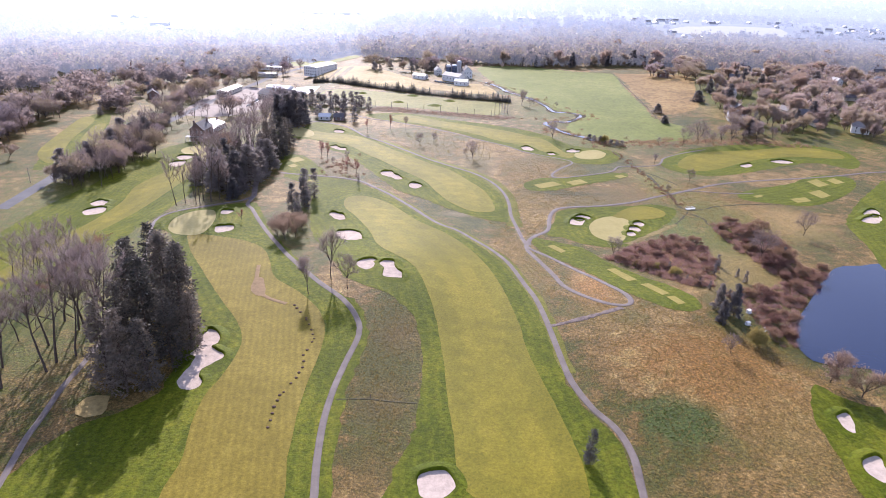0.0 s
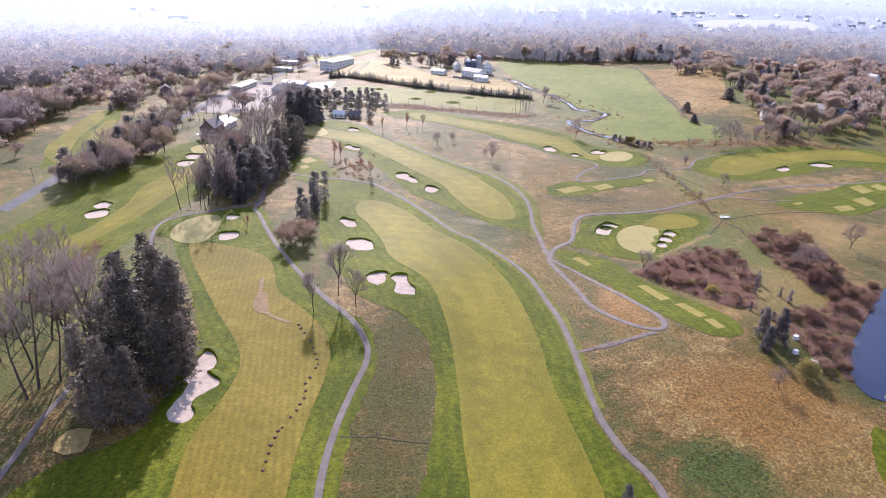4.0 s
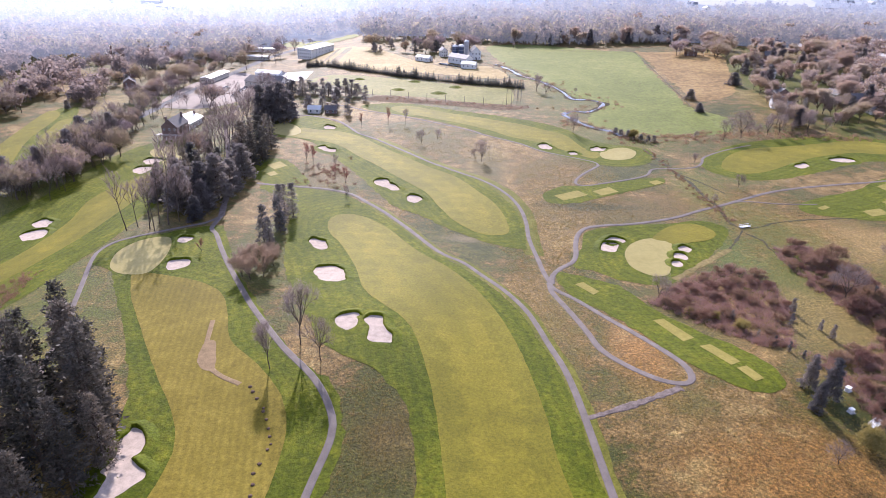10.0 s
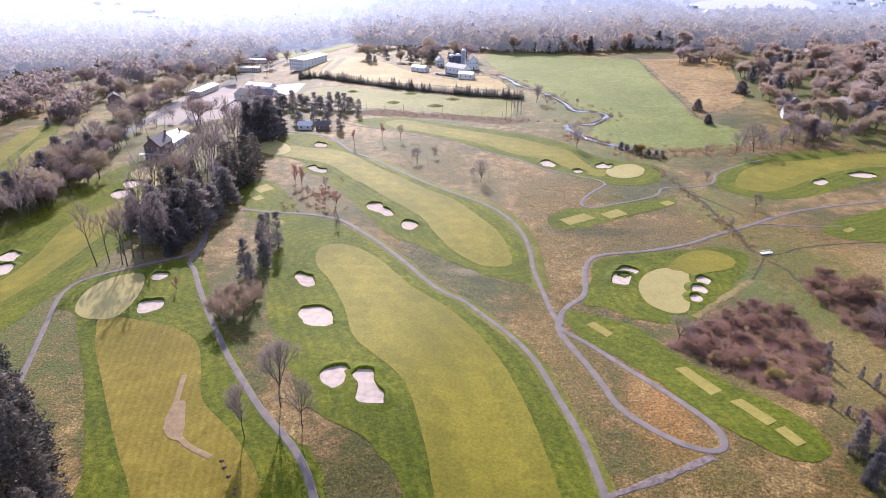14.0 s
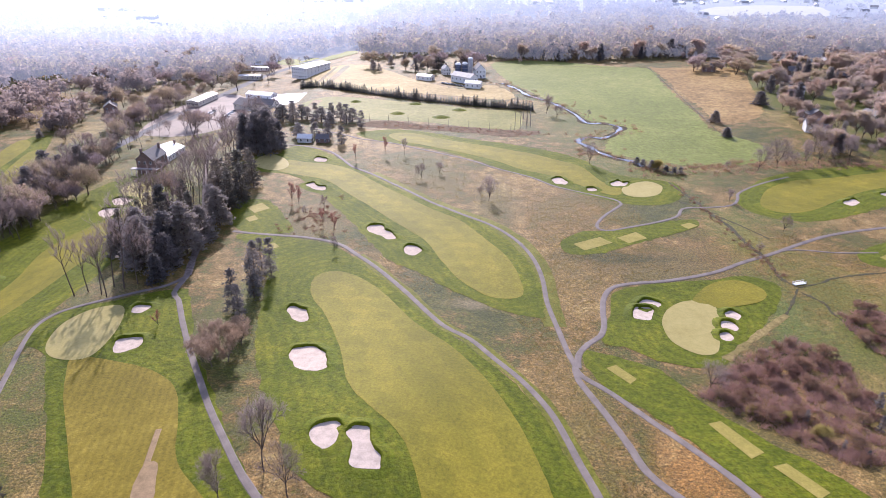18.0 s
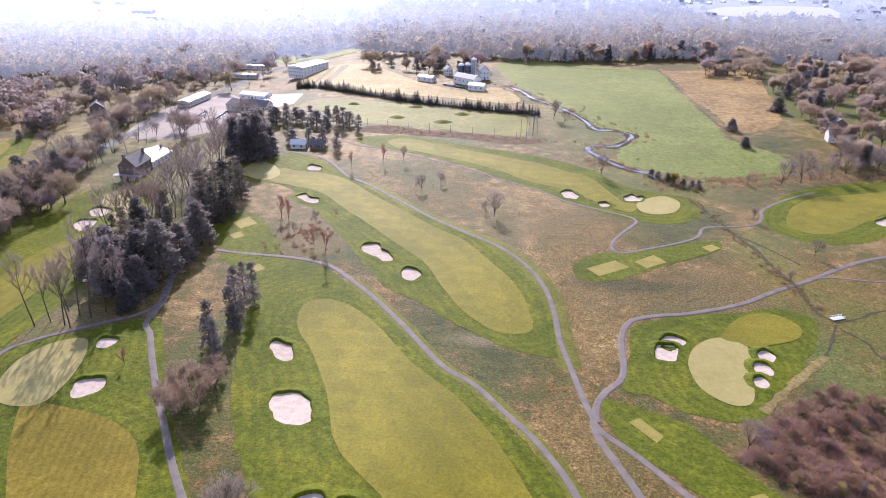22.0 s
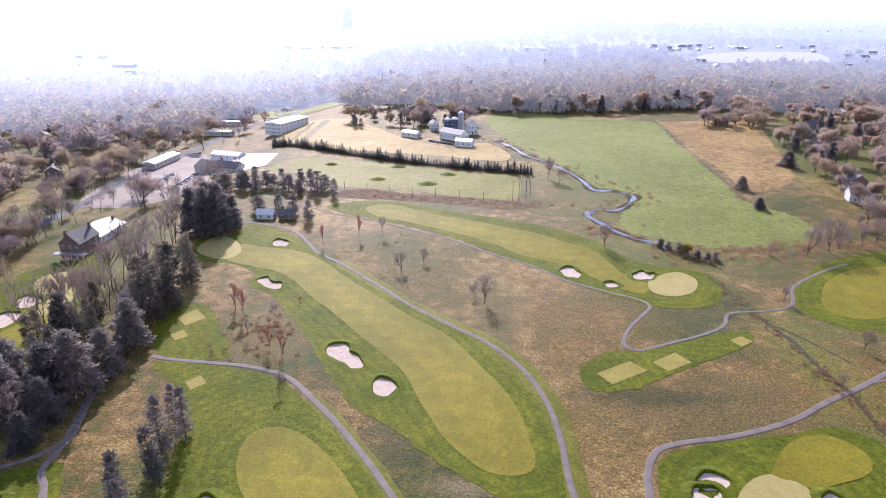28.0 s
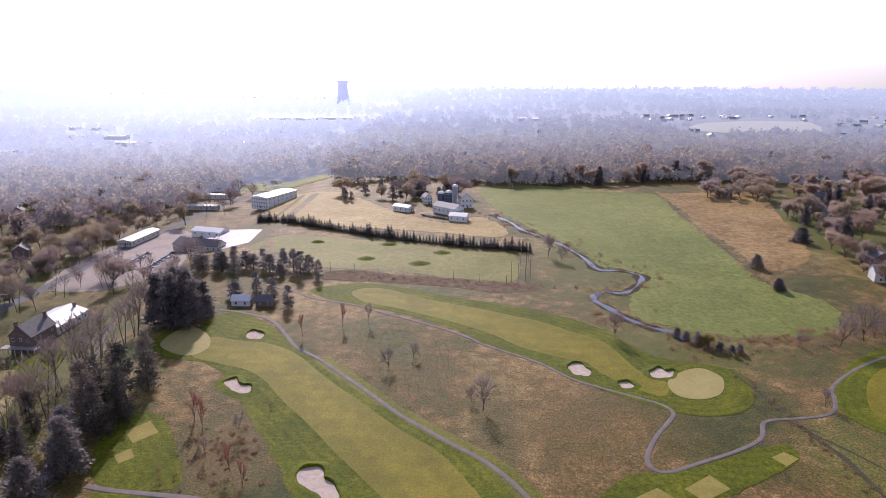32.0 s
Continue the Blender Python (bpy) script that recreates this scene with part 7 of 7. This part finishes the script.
def target_mound(x, y, w):
    base = new("target_mound")
    verts, faces, n = [], [], 28
    for j in range(6):
        u = j / 5
        for i in range(n):
            a = 6.2832 * i / n
            q = 1 + 0.15 * noise.noise(Vector((math.cos(a) * 2, math.sin(a) * 2, x)))
            verts.append((w * q * u * math.cos(a), w * 0.8 * q * u * math.sin(a), 1.5 * (1 - u * u) ** 1.5 - 0.05 * u))
        if j:
            faces += [((j - 1) * n + i, (j - 1) * n + (i + 1) % n, j * n + (i + 1) % n, j * n + i)[::-1] for i in range(n)]
    mesh_ob("turf", verts, faces, M_ROUGH, base, "", True)
    put(base, x, y, 0, 0.08)
    return tagged(base, "low dark green grass mound on the practice range", "mound", "range mounds")


for x, y, w in ((-76, 500, 5), (-46, 470, 6), (-20, 463, 7), (-10, 482, 6), (-38, 497, 6)):
    target_mound(x, y, w)


# ---- pump boxes by the pond ----
def pump_box(x, y, w, d, h, turn):
    """A white steel cabinet on a concrete pad, with a lid and a door."""
    base = new("pump_box")
    bm = bmesh.new()
    slab(bm, -w / 2 - 0.3, -d / 2 - 0.3, -0.3, w / 2 + 0.3, d / 2 + 0.3, 0.12)
    part("pad", bm, M_SILO, base, "concrete pad")
    bm = bmesh.new()
    slab(bm, -w / 2, -d / 2, 0.12, w / 2, d / 2, h)
    bmesh.ops.bevel(bm, geom=bm.edges[:], offset=0.05, segments=1)
    part("body", bm, M_WHITE, base)
    bm = bmesh.new()
    slab(bm, -w / 2 - 0.1, -d / 2 - 0.1, h, w / 2 + 0.1, d / 2 + 0.1, h + 0.1)
    bmesh.ops.bevel(bm, geom=bm.edges[:], offset=0.03, segments=1)
    part("lid", bm, M_TRIM, base)
    bm = bmesh.new()
    slab(bm, -w * 0.38, -d / 2 - 0.04, 0.25, w * 0.38, -d / 2 + 0.01, h - 0.15)
    door = part("door", bm, M_TRIM, base)
    bm = bmesh.new()
    slab(bm, w * 0.25, -d / 2 - 0.1, h * 0.5, w * 0.31, -d / 2 - 0.03, h * 0.62)
    part("handle", bm, M_POLE, door, "dark handle")
    tagged(base, "white steel pump cabinet among the pond shrubs", "cabinet", "pump boxes")
    put(base, x, y, turn)


pump_box(80.5, 161, 1.3, 1.0, 1.1, 20)
pump_box(84, 169, 1.5, 1.1, 1.2, 35)
